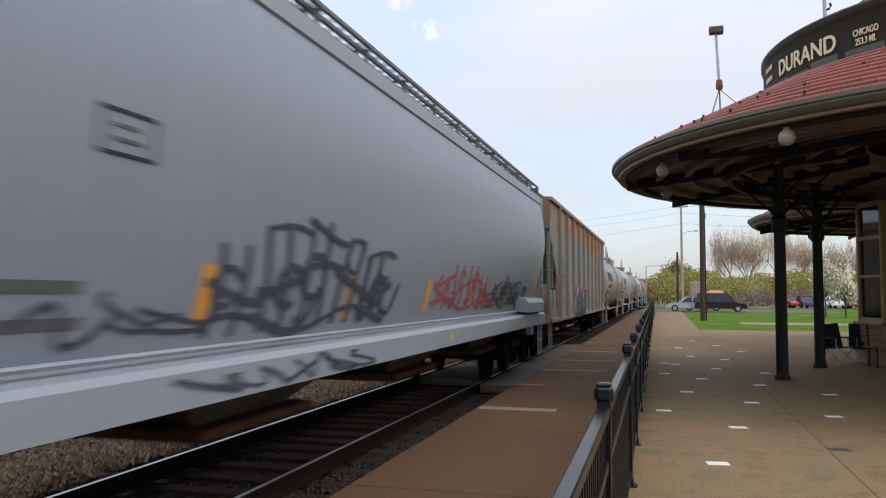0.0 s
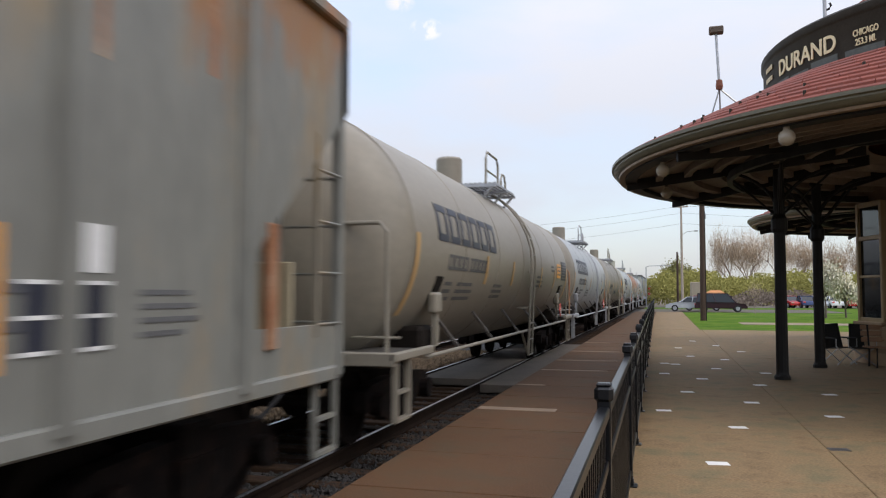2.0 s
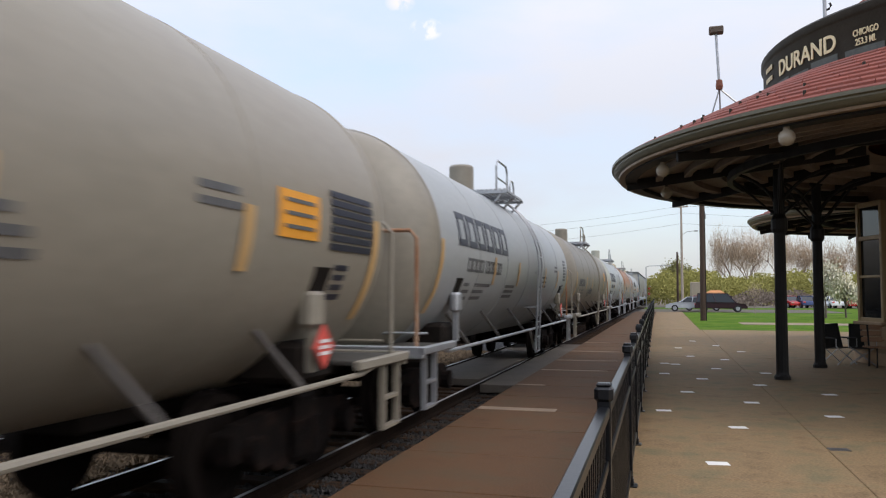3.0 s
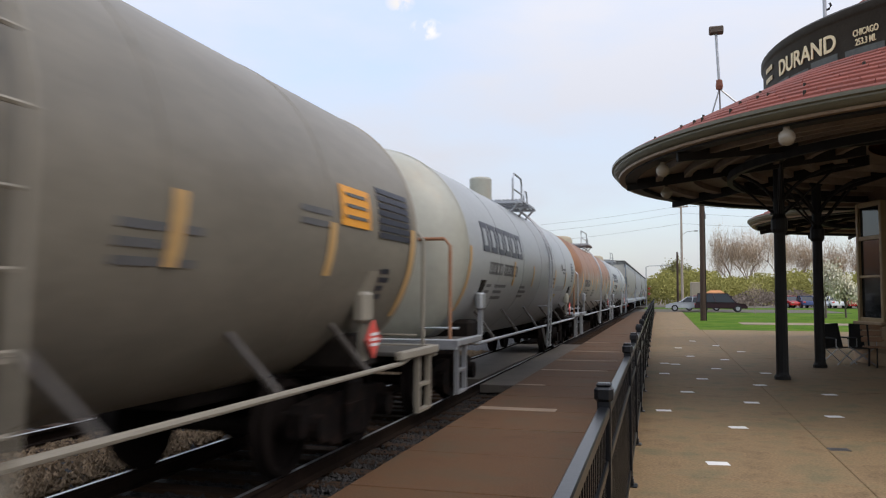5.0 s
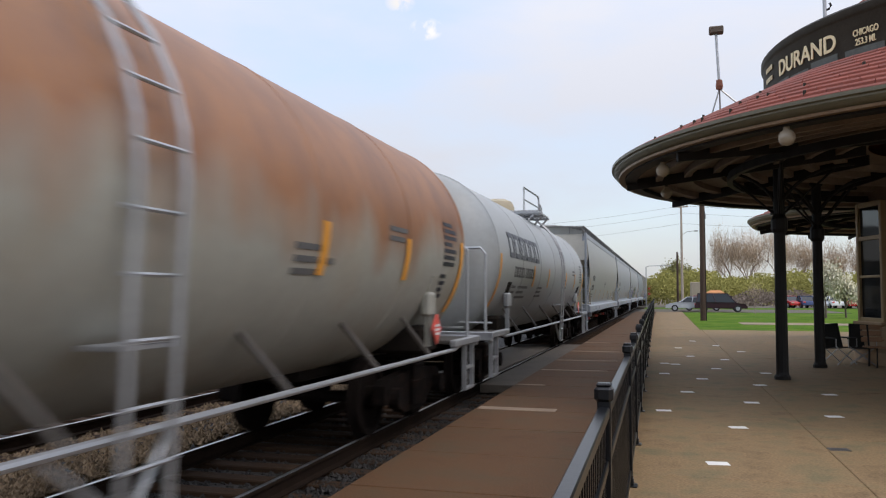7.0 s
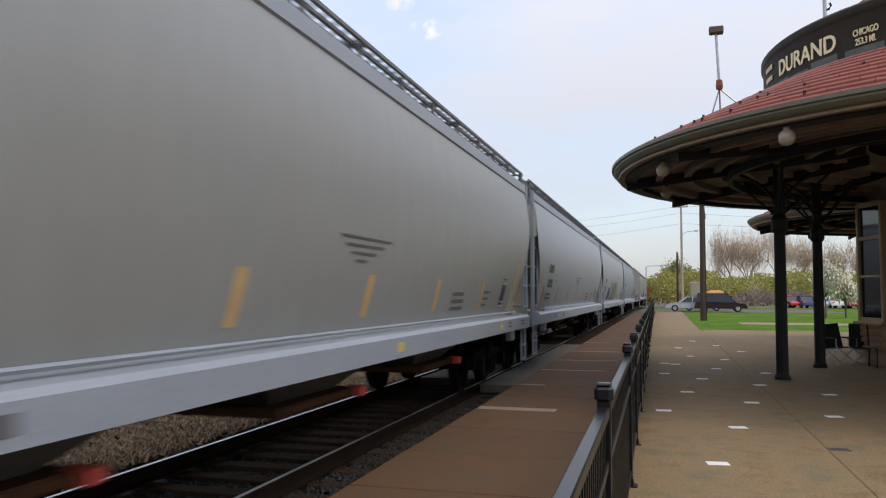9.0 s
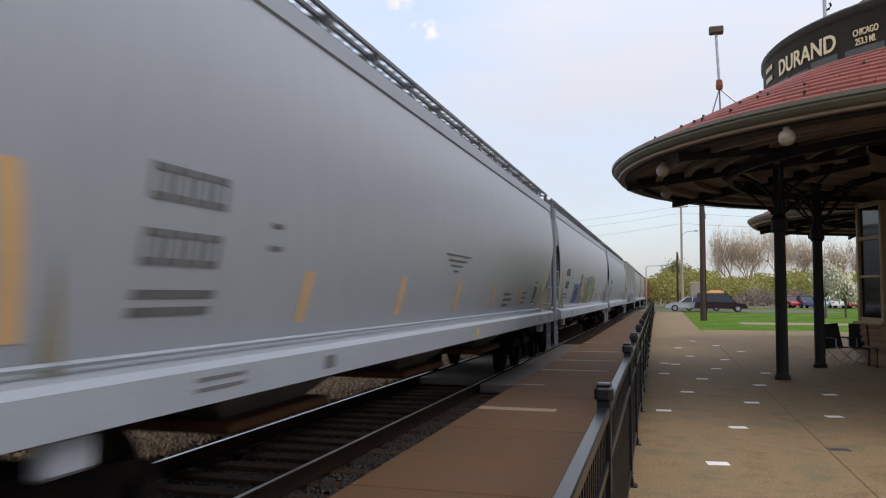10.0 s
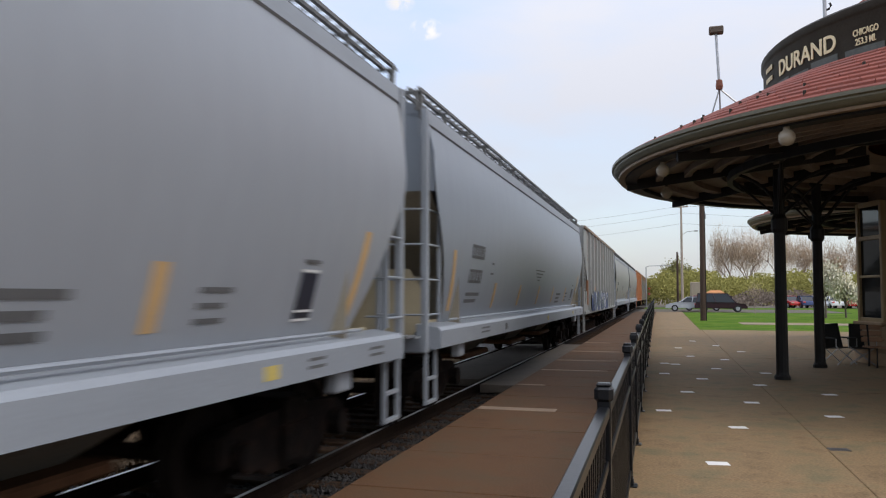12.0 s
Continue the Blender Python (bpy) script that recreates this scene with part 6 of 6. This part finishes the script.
# ---- things round the station ----
def build_bench():
    b = thing("wooden_bench", pose(5.35, 20.2, 0, 0, 0, 8), "slatted brown wooden bench with iron legs beside the stone wall", "bench")
    for k in range(4):
        part("seat_slat", Geo().box(-0.95, 0.95, -0.25 + k * 0.12, -0.15 + k * 0.12, 0.44, 0.475, 0.006), M["bench_wood"], b)
    for k in range(3):
        part("back_slat", Geo().box(-0.95, 0.95, 0.26 + k * 0.02, 0.29 + k * 0.02, 0.56 + k * 0.14, 0.67 + k * 0.14, 0.006), M["bench_wood"], b)
    for x in (-0.8, 0.0, 0.8):
        part("leg", Geo().tube([(x, -0.22, 0), (x, -0.24, 0.43), (x, 0.22, 0.43), (x, 0.3, 0.95)], 0.022, 6).tube([(x, 0.2, 0.43), (x, 0.24, 0)], 0.022, 6), M["column"], b)
    for (x, y, a) in ((4.0, 20.9, 30), (4.5, 20.8, -12)):
        c = thing("camp_chair", pose(x, y, 0, 0, 0, a), "black nylon folding camp chair on thin steel legs", "chair", "camp chairs by the station wall")
        part("seat", Geo().add([(-0.27, -0.25, 0.42), (0.27, -0.25, 0.42), (0.25, 0.2, 0.36), (-0.25, 0.2, 0.36), (-0.27, -0.25, 0.40), (0.27, -0.25, 0.40), (0.25, 0.2, 0.34), (-0.25, 0.2, 0.34)],
                               [(0, 1, 2, 3), (7, 6, 5, 4), (0, 4, 5, 1), (1, 5, 6, 2), (2, 6, 7, 3), (3, 7, 4, 0)]), M["cloth"], c)
        part("backrest", Geo().loft([[(-0.29, 0.18 + 0.28 * (z - 0.36), z), (0, 0.23 + 0.28 * (z - 0.36), z - 0.02), (0.29, 0.18 + 0.28 * (z - 0.36), z), (0.29, 0.21 + 0.28 * (z - 0.36), z), (0, 0.26 + 0.28 * (z - 0.36), z - 0.02), (-0.29, 0.21 + 0.28 * (z - 0.36), z)] for z in (0.36, 0.6, 0.8, 0.95)]),
             M["cloth"], c)
        for x0, x1 in ((-0.27, 0.27), (0.27, -0.27)):
            part("leg", Geo().tube([(x0, -0.27, 0), (x1, -0.25, 0.42)], 0.011, 6), M["steel"], c)
            part("leg", Geo().tube([(x0, 0.25, 0), (x1, 0.22, 0.42)], 0.011, 6), M["steel"], c)
        for x0 in (-0.29, 0.29):
            part("armrest", Geo().box(x0 - 0.03, x0 + 0.03, -0.27, 0.25, 0.60, 0.63, 0.006), M["cloth"], c)
            part("arm_post", Geo().tube([(x0, -0.26, 0.4), (x0, -0.26, 0.61)], 0.011, 6), M["steel"], c)


def build_second_canopy():
    s = thing("far_canopy", pose(0, 0, 0), "second round tiled canopy on black posts farther along the station", "canopy")
    canopy(s, 8.6, 28.2, 5.7, 3.95, 2.8, 5.4, 8, 48, 20)
    for a in (300, 60):
        column(s, 8.6 + 3.9 * math.cos(radians(a)), 28.2 + 3.9 * math.sin(radians(a)), 4.1, (8.6, 28.2))


# ---- beyond the plaza ----
def pole_with_arms():
    u = thing("utility_pole", pose(2.25, 108, -0.03), "tall pale wooden utility pole with crossarm and street lamp", "utility pole")
    part("pole", Geo().tube([(0, 0, 0), (0, 0, 7), (0, 0, 13.6)], 0.19, 10, 0.13), M["pale_pole"], u)
    part("crossarm", Geo().box(-0.85, 0.85, -0.06, 0.06, 13.05, 13.2, 0.01), M["pale_pole"], u)
    for x in (-0.75, -0.3, 0.3, 0.75):
        part("insulator", Geo().turn([(0, 0), (0.05, 0.01), (0.06, 0.1), (0.03, 0.2), (0, 0.21)], 8), M["globe"], u, at=pose(x, 0, 13.2))
    part("lamp_arm", Geo().tube([(0, 0, 9.4), (0.7, 0, 9.85), (1.7, 0, 9.95)], 0.035, 6), M["steel"], u)
    part("lamp_head", Geo().box(1.6, 2.1, -0.12, 0.12, 9.85, 10.02, 0.05), M["steel"], u)
    b = thing("wooden_pole", pose(1.75, 112, -0.03), "short dark wooden pole beside the road", "pole")
    part("pole", Geo().tube([(0, 0, 0), (0, 0, 7.4)], 0.17, 8, 0.13), M["wood_pole"], b)
    d = thing("utility_pole", pose(2.37, 53.2, -0.03), "thick dark brown wooden pole standing in the lawn", "utility pole")
    part("pole", Geo().tube([(0, 0, 0), (0.02, 0, 6), (0.03, 0, 12)], 0.185, 12, 0.15), M["wood_pole"], d)
    part("meter_box", Geo().box(0.14, 0.26, -0.08, 0.08, 6.5, 6.85, 0.02), M["steel"], d)
    part("cable_guard", Geo().tube([(0.19, -0.08, 0), (0.17, -0.08, 7.0)], 0.03, 6), M["column"], d)
    g = thing("signal_mast", pose(-2.3, 108, -0.03), "thin grey crossing signal mast with long arm", "signal")
    part("pole", Geo().tube([(0, 0, 0), (0, 0, 5.3)], 0.07, 8), M["steel"], g)
    part("arm", Geo().tube([(0, 0, 5.25), (0.4, 0, 5.4), (3.1, 0, 5.45)], 0.05, 6), M["steel"], g)
    for k, z in enumerate((2.3, 1.6)):
        part("signal_lamp", Geo().turn([(0, 0), (0.11, 0.02), (0.12, 0.2), (0, 0.22)], 10), M["sign_red"], g, "red signal lamp", at=pose(0.35, -0.1, z))
    for k, (z0, z1) in enumerate(((13.25, 11.2), (12.3, 10.3), (10.9, 9.6))):
        w = thing("power_line", pose(0, 0, 0), "thin dark sagging overhead cable", "cable", "overhead cables")
        for (xa, ya, za), (xb, yb, zb) in (((-40, 112, z0 - 2.2), (2.25, 108, z0)), ((2.25, 108, z0), (60, 102, z1))):
            pts = []
            for i in range(15):
                t = i / 14
                pts.append((xa + (xb - xa) * t, ya + (yb - ya) * t, za + (zb - za) * t - 1.0 * 4 * t * (1 - t)))
            part("cable", Geo().tube(pts, 0.013, 4), M["cable"], w)


def car(x, y, a, paint, label, L=4.5, hgt=1.45, van=False):
    """A parked car with shaped body, glass, wheels and lamps; its long axis along local x."""
    c = thing("parked_car", pose(x, y, -0.015, 0, 0, a), label, "car", "parked cars")
    h, W = L / 2, 0.87
    side = [(-h, 0.35), (-h, 0.62), (-h + 0.1, 0.82), (-h + (0.25 if van else 0.9), 0.92), (h - 1.15, 0.90), (h - 0.15, 0.72), (h, 0.55), (h, 0.32)]
    body = Geo().loft([[(px, s * W * q, pz) for px, pz in side] for s, q in ((-1, 0.94), (-1, 1.0), (1, 1.0), (1, 0.94))])
    part("body", body, paint, c, smooth=True)
    r0, r1 = (-h + 0.12, -h + 0.35) if van else (-h + 0.75, -h + 1.35)
    f0, f1 = (h - 1.0, h - 1.75) if van else (h - 1.25, h - 2.0)
    cab = Geo().loft([[(r0, -W * 0.93, 0.88), (f0, -W * 0.93, 0.88), (f0, W * 0.93, 0.88), (r0, W * 0.93, 0.88)],
                      [(r1, -W * 0.74, hgt), (f1, -W * 0.74, hgt), (f1, W * 0.74, hgt), (r1, W * 0.74, hgt)]])
    part("glasshouse", cab, M["glass"], c, "dark tinted windows")
    part("roof", Geo().box(r1 - 0.05, f1 + 0.05, -W * 0.77, W * 0.77, hgt - 0.02, hgt + 0.04, 0.02), paint, c)
    for s in (-1, 1):
        for x0, x1 in ((r0, r1), ((r0 + f0) / 2, (r1 + f1) / 2), (f0, f1)):
            part("pillar", Geo().tube([(x0, s * W * 0.93, 0.86), (x1, s * W * 0.75, hgt)], 0.045, 6), paint, c)
        for xx in (-h + 0.85, h - 0.85):
            w = part("wheel", Geo().tube([(xx, s * (W - 0.2), 0.32), (xx, s * (W + 0.01), 0.32)], 0.32, 16), M["tyre"], c)
            part("rim", Geo().tube([(xx, s * (W - 0.02), 0.32), (xx, s * (W + 0.02), 0.32)], 0.19, 12), M["steel"], w)
        part("headlight", Geo().box(h - 0.1, h + 0.01, s * 0.6 - 0.16, s * 0.6 + 0.16, 0.56, 0.68, 0.02), M["globe"], c)
        part("tail_light", Geo().box(-h - 0.01, -h + 0.06, s * 0.68 - 0.12, s * 0.68 + 0.12, 0.64, 0.82, 0.02), M["sign_red"], c)
    return c


def build_cars():
    paint = {}
    for n, col in (("silver", (0.52, 0.54, 0.56)), ("plum", (0.035, 0.014, 0.022)), ("red", (0.42, 0.02, 0.02)), ("blue", (0.03, 0.05, 0.14)), ("white", (0.7, 0.7, 0.7)),
                   ("maroon", (0.2, 0.02, 0.03)), ("dark", (0.02, 0.02, 0.025))):
        paint[n] = material(n + "_car_enamel", col, 0.25, 0.0, vary=0.04, bump=0)
    car(2.3, 80.6, 180, paint["silver"], "silver sedan parked at the end of the walkway", 4.4, 1.38)
    car(5.1, 79.6, 0, paint["plum"], "dark plum minivan parked beside the silver sedan", 4.7, 1.72, True)
    car(3.7, 84.5, 0, paint["maroon"], "maroon car parked behind the minivan", 4.3, 1.5)
    rows = (("red", "bright red car in the far parking row"), ("blue", "dark blue car in the far parking row"), ("silver", "silver car in the far parking row"),
            ("white", "white car in the far parking row"), ("red", "red car in the far parking row"), ("maroon", "maroon car in the far parking row"),
            ("maroon", "dark red car under the blossom tree"), ("red", "red car beside the lawn"), ("silver", "silver car beside the lawn"))
    for k, (p, lab) in enumerate(rows):
        car(15.2 + 1.5 * k, 107.5 - 0.55 * k, 100 if k % 2 else 285, paint[p], lab, 4.4, 1.45)
    tr = thing("truck_trailer", pose(4.4, 99, -0.03), "tan box trailer with an orange load behind the parked cars", "trailer")
    part("box", Geo().box(-1.4, -0.2, -1.2, 1.2, 0.9, 3.1, 0.05), M["trim2"], tr)
    part("load", Geo().loft([[(0.2, -1.0, 1.5), (3.0, -1.0, 1.5), (3.0, 1.0, 1.5), (0.2, 1.0, 1.5)], [(0.4, -0.9, 1.9), (2.3, -0.9, 1.9), (2.3, 0.9, 1.9), (0.4, 0.9, 1.9)], [(0.9, -0.6, 2.15), (1.9, -0.6, 2.15), (1.9, 0.6, 2.15), (0.9, 0.6, 2.15)]]), M["orange_load"], tr, "orange covered load")
    part("bed", Geo().box(-1.5, 3.2, -1.2, 1.2, 0.6, 1.5, 0.04), M["under"], tr)
    for xx in (-0.8, 3.0):
        part("wheel", Geo().tube([(xx, -1.2, 0.45), (xx, 1.2, 0.45)], 0.45, 14), M["tyre"], tr)


M["cable"] = material("grey_cable", (0.12, 0.12, 0.13), 0.7)
M["trim2"] = material("tan_trailer_paint", (0.33, 0.27, 0.21), 0.6, vary=0.1)
M["orange_load"] = material("faded_orange_tarp", (0.55, 0.24, 0.09), 0.7, vary=0.15)


def tree(name, x, y, h, spread, label, leaf, n_leaf, size, seed, trunk=0.16, twigs=True, low=0.3):
    """Tapered trunk, branching limbs, and a crown of many small leaves or twigs."""
    rng = random.Random(seed)
    t = thing(name, pose(x, y, -0.05), label, "tree")
    wood, crown = Geo(), Geo()
    tips = []

    def limb(p, d, length, r, depth):
        q = p + d * length
        mid = (p + q) / 2 + Vector((rng.uniform(-1, 1), rng.uniform(-1, 1), rng.uniform(-0.2, 0.6))) * length * 0.06
        wood.tube([p, mid, q], r, 6 if depth < 2 else 4, r * 0.6)
        if depth >= 4:
            tips.append((q, d))
            return
        for k in range(3 if depth else 4):
            a = rng.uniform(0, 6.28)
            side = Vector((math.cos(a), math.sin(a), rng.uniform(-0.1, 0.5)))
            nd = (d * rng.uniform(0.55, 1.0) + side * spread * rng.uniform(0.45, 0.9)).normalized()
            limb(p + d * length * rng.uniform(0.6, 1.0), nd, length * rng.uniform(0.55, 0.78), r * 0.55, depth + 1)
            if depth >= 1:
                tips.append((q, nd))
    limb(Vector((0, 0, 0)), Vector((rng.uniform(-0.05, 0.05), 0, 1)).normalized(), h * low, trunk, 0)
    top = max(q.z for q, _ in tips)
    for i in range(n_leaf):
        q, d = tips[rng.randrange(len(tips))]
        c = q + Vector((rng.gauss(0, 1), rng.gauss(0, 1), rng.gauss(0, 1))) * h * 0.055
        if twigs:
            e = (d + Vector((rng.uniform(-1, 1), rng.uniform(-1, 1), rng.uniform(-0.3, 1)))).normalized() * size * rng.uniform(0.7, 2.0)
            s = Vector((rng.uniform(-1, 1), rng.uniform(-1, 1), 0)).normalized() * size * 0.035
            crown.add([c - s, c + s, c + e], [(0, 1, 2)])
        else:
            u = Vector((rng.uniform(-1, 1), rng.uniform(-1, 1), rng.uniform(-1, 1))).normalized()
            v = u.cross(Vector((rng.uniform(-1, 1), rng.uniform(-1, 1), rng.uniform(-1, 1)))).normalized()
            r = size * rng.uniform(0.6, 1.4)
            crown.add([c + u * r, c + v * r * 0.6, c - u * r, c - v * r * 0.6], [(0, 1, 2, 3)])
    k = h / top
    wood.v = [(p[0], p[1], p[2] * k) for p in wood.v]
    crown.v = [(p[0], p[1], p[2] * k) for p in crown.v]
    part("trunk", wood, M["twig_bark"] if twigs else M["bark"], t)
    part("crown", crown, leaf, t)
    return t


def hedge(name, pts, label, leaf, n, size, seed):
    """A bank of shrubs: overlapping lumps filled with leaves, uneven on top."""
    rng = random.Random(seed)
    g = Geo()
    for i in range(n):
        x, y, w, h = pts[rng.randrange(len(pts))]
        a, r = rng.uniform(0, 6.28), math.sqrt(rng.random())
        z = h * (rng.random() ** 0.55) * (1 - 0.3 * r ** 3) * (0.92 + 0.08 * math.sin(9 * a))
        c = Vector((x + w * r * math.cos(a), y + 1.6 * r * math.sin(a), z - 0.05))
        u = Vector((rng.uniform(-1, 1), rng.uniform(-0.4, 0.4), rng.uniform(-1, 1))).normalized()
        v = u.cross(Vector((rng.uniform(-0.3, 0.3), 1, rng.uniform(-0.3, 0.3)))).normalized()
        s = size * rng.uniform(0.5, 1.5)
        g.add([c + u * s, c + v * s * 0.55, c - u * s, c - v * s * 0.55], [(0, 1, 2, 3)])
    return solid(name, g, leaf, label, "hedge", "stuff")


def house(x, y, a, w, d, h, label, wall):
    b = thing("house", pose(x, y, -0.1, 0, 0, a), label, "house")
    part("wall", Geo().box(-w / 2, w / 2, -d / 2, d / 2, 0, h), wall, b)
    part("roof", Geo().loft([[(-w / 2 - 0.4, -d / 2 - 0.4, h), (-w / 2 - 0.4, d / 2 + 0.4, h), (-w / 2 - 0.4, 0, h + d * 0.45)],
                             [(w / 2 + 0.4, -d / 2 - 0.4, h), (w / 2 + 0.4, d / 2 + 0.4, h), (w / 2 + 0.4, 0, h + d * 0.45)]]), M["shingle"], b, "grey shingled gable roof")
    n = max(2, int(w / 2.2))
    for storey in range(2 if h > 4 else 1):
        for k in range(n):
            xx = -w / 2 + w * (k + 0.5) / n
            o = part("window", Geo().box(xx - 0.45, xx + 0.45, -d / 2 - 0.05, -d / 2 + 0.02, 0.9 + 2.7 * storey, 2.3 + 2.7 * storey, 0.01), M["glass"], b)
            part("frame", Geo().box(xx - 0.55, xx + 0.55, -d / 2 - 0.03, -d / 2 + 0.02, 0.8 + 2.7 * storey, 0.9 + 2.7 * storey).box(xx - 0.55, xx + 0.55, -d / 2 - 0.03, -d / 2 + 0.02, 2.3 + 2.7 * storey, 2.4 + 2.7 * storey), M["tag_white"], o)
    part("door", Geo().box(-0.5, 0.5, -d / 2 - 0.06, -d / 2, 0, 2.05, 0.02), M["maroon_door"], b)
    part("porch", Geo().box(-w * 0.35, w * 0.35, -d / 2 - 1.6, -d / 2, 2.5, 2.7, 0.02), M["shingle"], b)


M["twig_bark"] = material("pale_grey_brown_bark", (0.27, 0.205, 0.155), 0.95, vary=0.3, scale=5)
M["shingle"] = material("grey_asphalt_shingle", (0.12, 0.11, 0.105), 0.9, vary=0.2)
M["clapboard"] = material("white_clapboard", (0.7, 0.69, 0.66), 0.7, vary=0.06)
M["maroon_door"] = material("maroon_door_paint", (0.16, 0.04, 0.04), 0.5)
M["canopy_wood"] = material("grey_wood_haze_twigs", (0.24, 0.19, 0.15), 0.95, vary=0.2, island=0.35)


def build_far():
    rng = random.Random(12)
    house(-62, 68, 62, 9, 7, 5.4, "white clapboard house with grey gable roof across the tracks", M["clapboard"])
    house(-75, 92, 60, 10, 8, 5.4, "pale two-storey house behind the lawn across the tracks", M["clapboard"])
    for k, (x, y, h) in enumerate(((-66, 60, 8), (-58, 76, 9), (-80, 80, 11), (-52, 95, 9), (-64, 110, 12))):
        tree("bare_tree", x, y, h, 0.85, "bare spring tree across the tracks", M["twig"], 1500, 0.5, 70 + k)
    lumps = [(-1.0 + 2.1 * k + rng.uniform(-0.6, 0.6), 128 + rng.uniform(-3, 3), rng.uniform(2.2, 3.6), rng.uniform(4.6, 5.9)) for k in range(32)]
    hedge("shrub_bank", lumps, "olive-green bank of budding shrubs behind the lawn", M["bush"], 52000, 0.17, 3)
    lumps2 = [(10 + 2.3 * k, 118 + rng.uniform(-1, 1), 2.2, rng.uniform(1.3, 2.6)) for k in range(16)]
    hedge("dry_shrubs", lumps2, "brown leafless brush in front of the shrub bank", M["canopy_wood"], 9000, 0.16, 5)
    far = [(-120 + 9 * k + rng.uniform(-3, 3), 420 + rng.uniform(-20, 20), rng.uniform(5, 9), rng.uniform(6, 12)) for k in range(60)]
    hedge("distant_woods", far, "hazy distant line of bare woods", M["canopy_wood"], 16000, 0.8, 7)
    for k, (x, y, h, n) in enumerate(((10.6, 140, 10.8, 5200), (13.6, 142, 10.6, 4200), (17.6, 138, 11.4, 4200), (21.5, 141, 9.4, 3600), (25.5, 136, 8.4, 3200), (30, 140, 9.5, 3000))):
        tree("bare_tree", x, y, h, 1.35, "pale bare spring tree behind the shrubs", M["twig"], n, 0.5, 30 + k, 0.14, True, 0.25)
    for k, (x, y, h) in enumerate(((1.6, 133, 6.6), (0.4, 140, 5.2), (3.2, 136, 6.0))):
        tree("budding_tree", x, y, h, 0.8, "small tree in yellow-green spring bud", M["bud"], 3000, 0.11, 50 + k, 0.14, False)
    tree("blossom_tree", 11.0, 61.5, 3.5, 1.1, "small ornamental tree in white blossom on the lawn", M["blossom"], 5200, 0.085, 61, 0.09, False, 0.26)
    tree("blossom_tree", 12.6, 63, 2.7, 1.1, "smaller white blossom tree beside the lawn", M["blossom"], 3600, 0.085, 62, 0.08, False, 0.26)
    tree("young_tree", 7.4, 72, 2.4, 0.6, "thin staked young tree on the lawn", M["twig"], 250, 0.2, 63, 0.03)


build_ground()
build_ballast()
build_track(XC, "near_track", "railway track with bright rails on dark wooden ties", 600, 120)
build_track(XC2, "second_track", "second railway track beyond the train", 600, 70)
build_platform()
build_plaza()
build_fence()
station, drum = build_station()
for px, py in ((2.19, 16.68), (3.37, 19.62)):
    column(station, px, py, 4.2, (CX, CY))
build_bench()
build_second_canopy()
pole_with_arms()
build_cars()
build_far()
build_train()
motions()
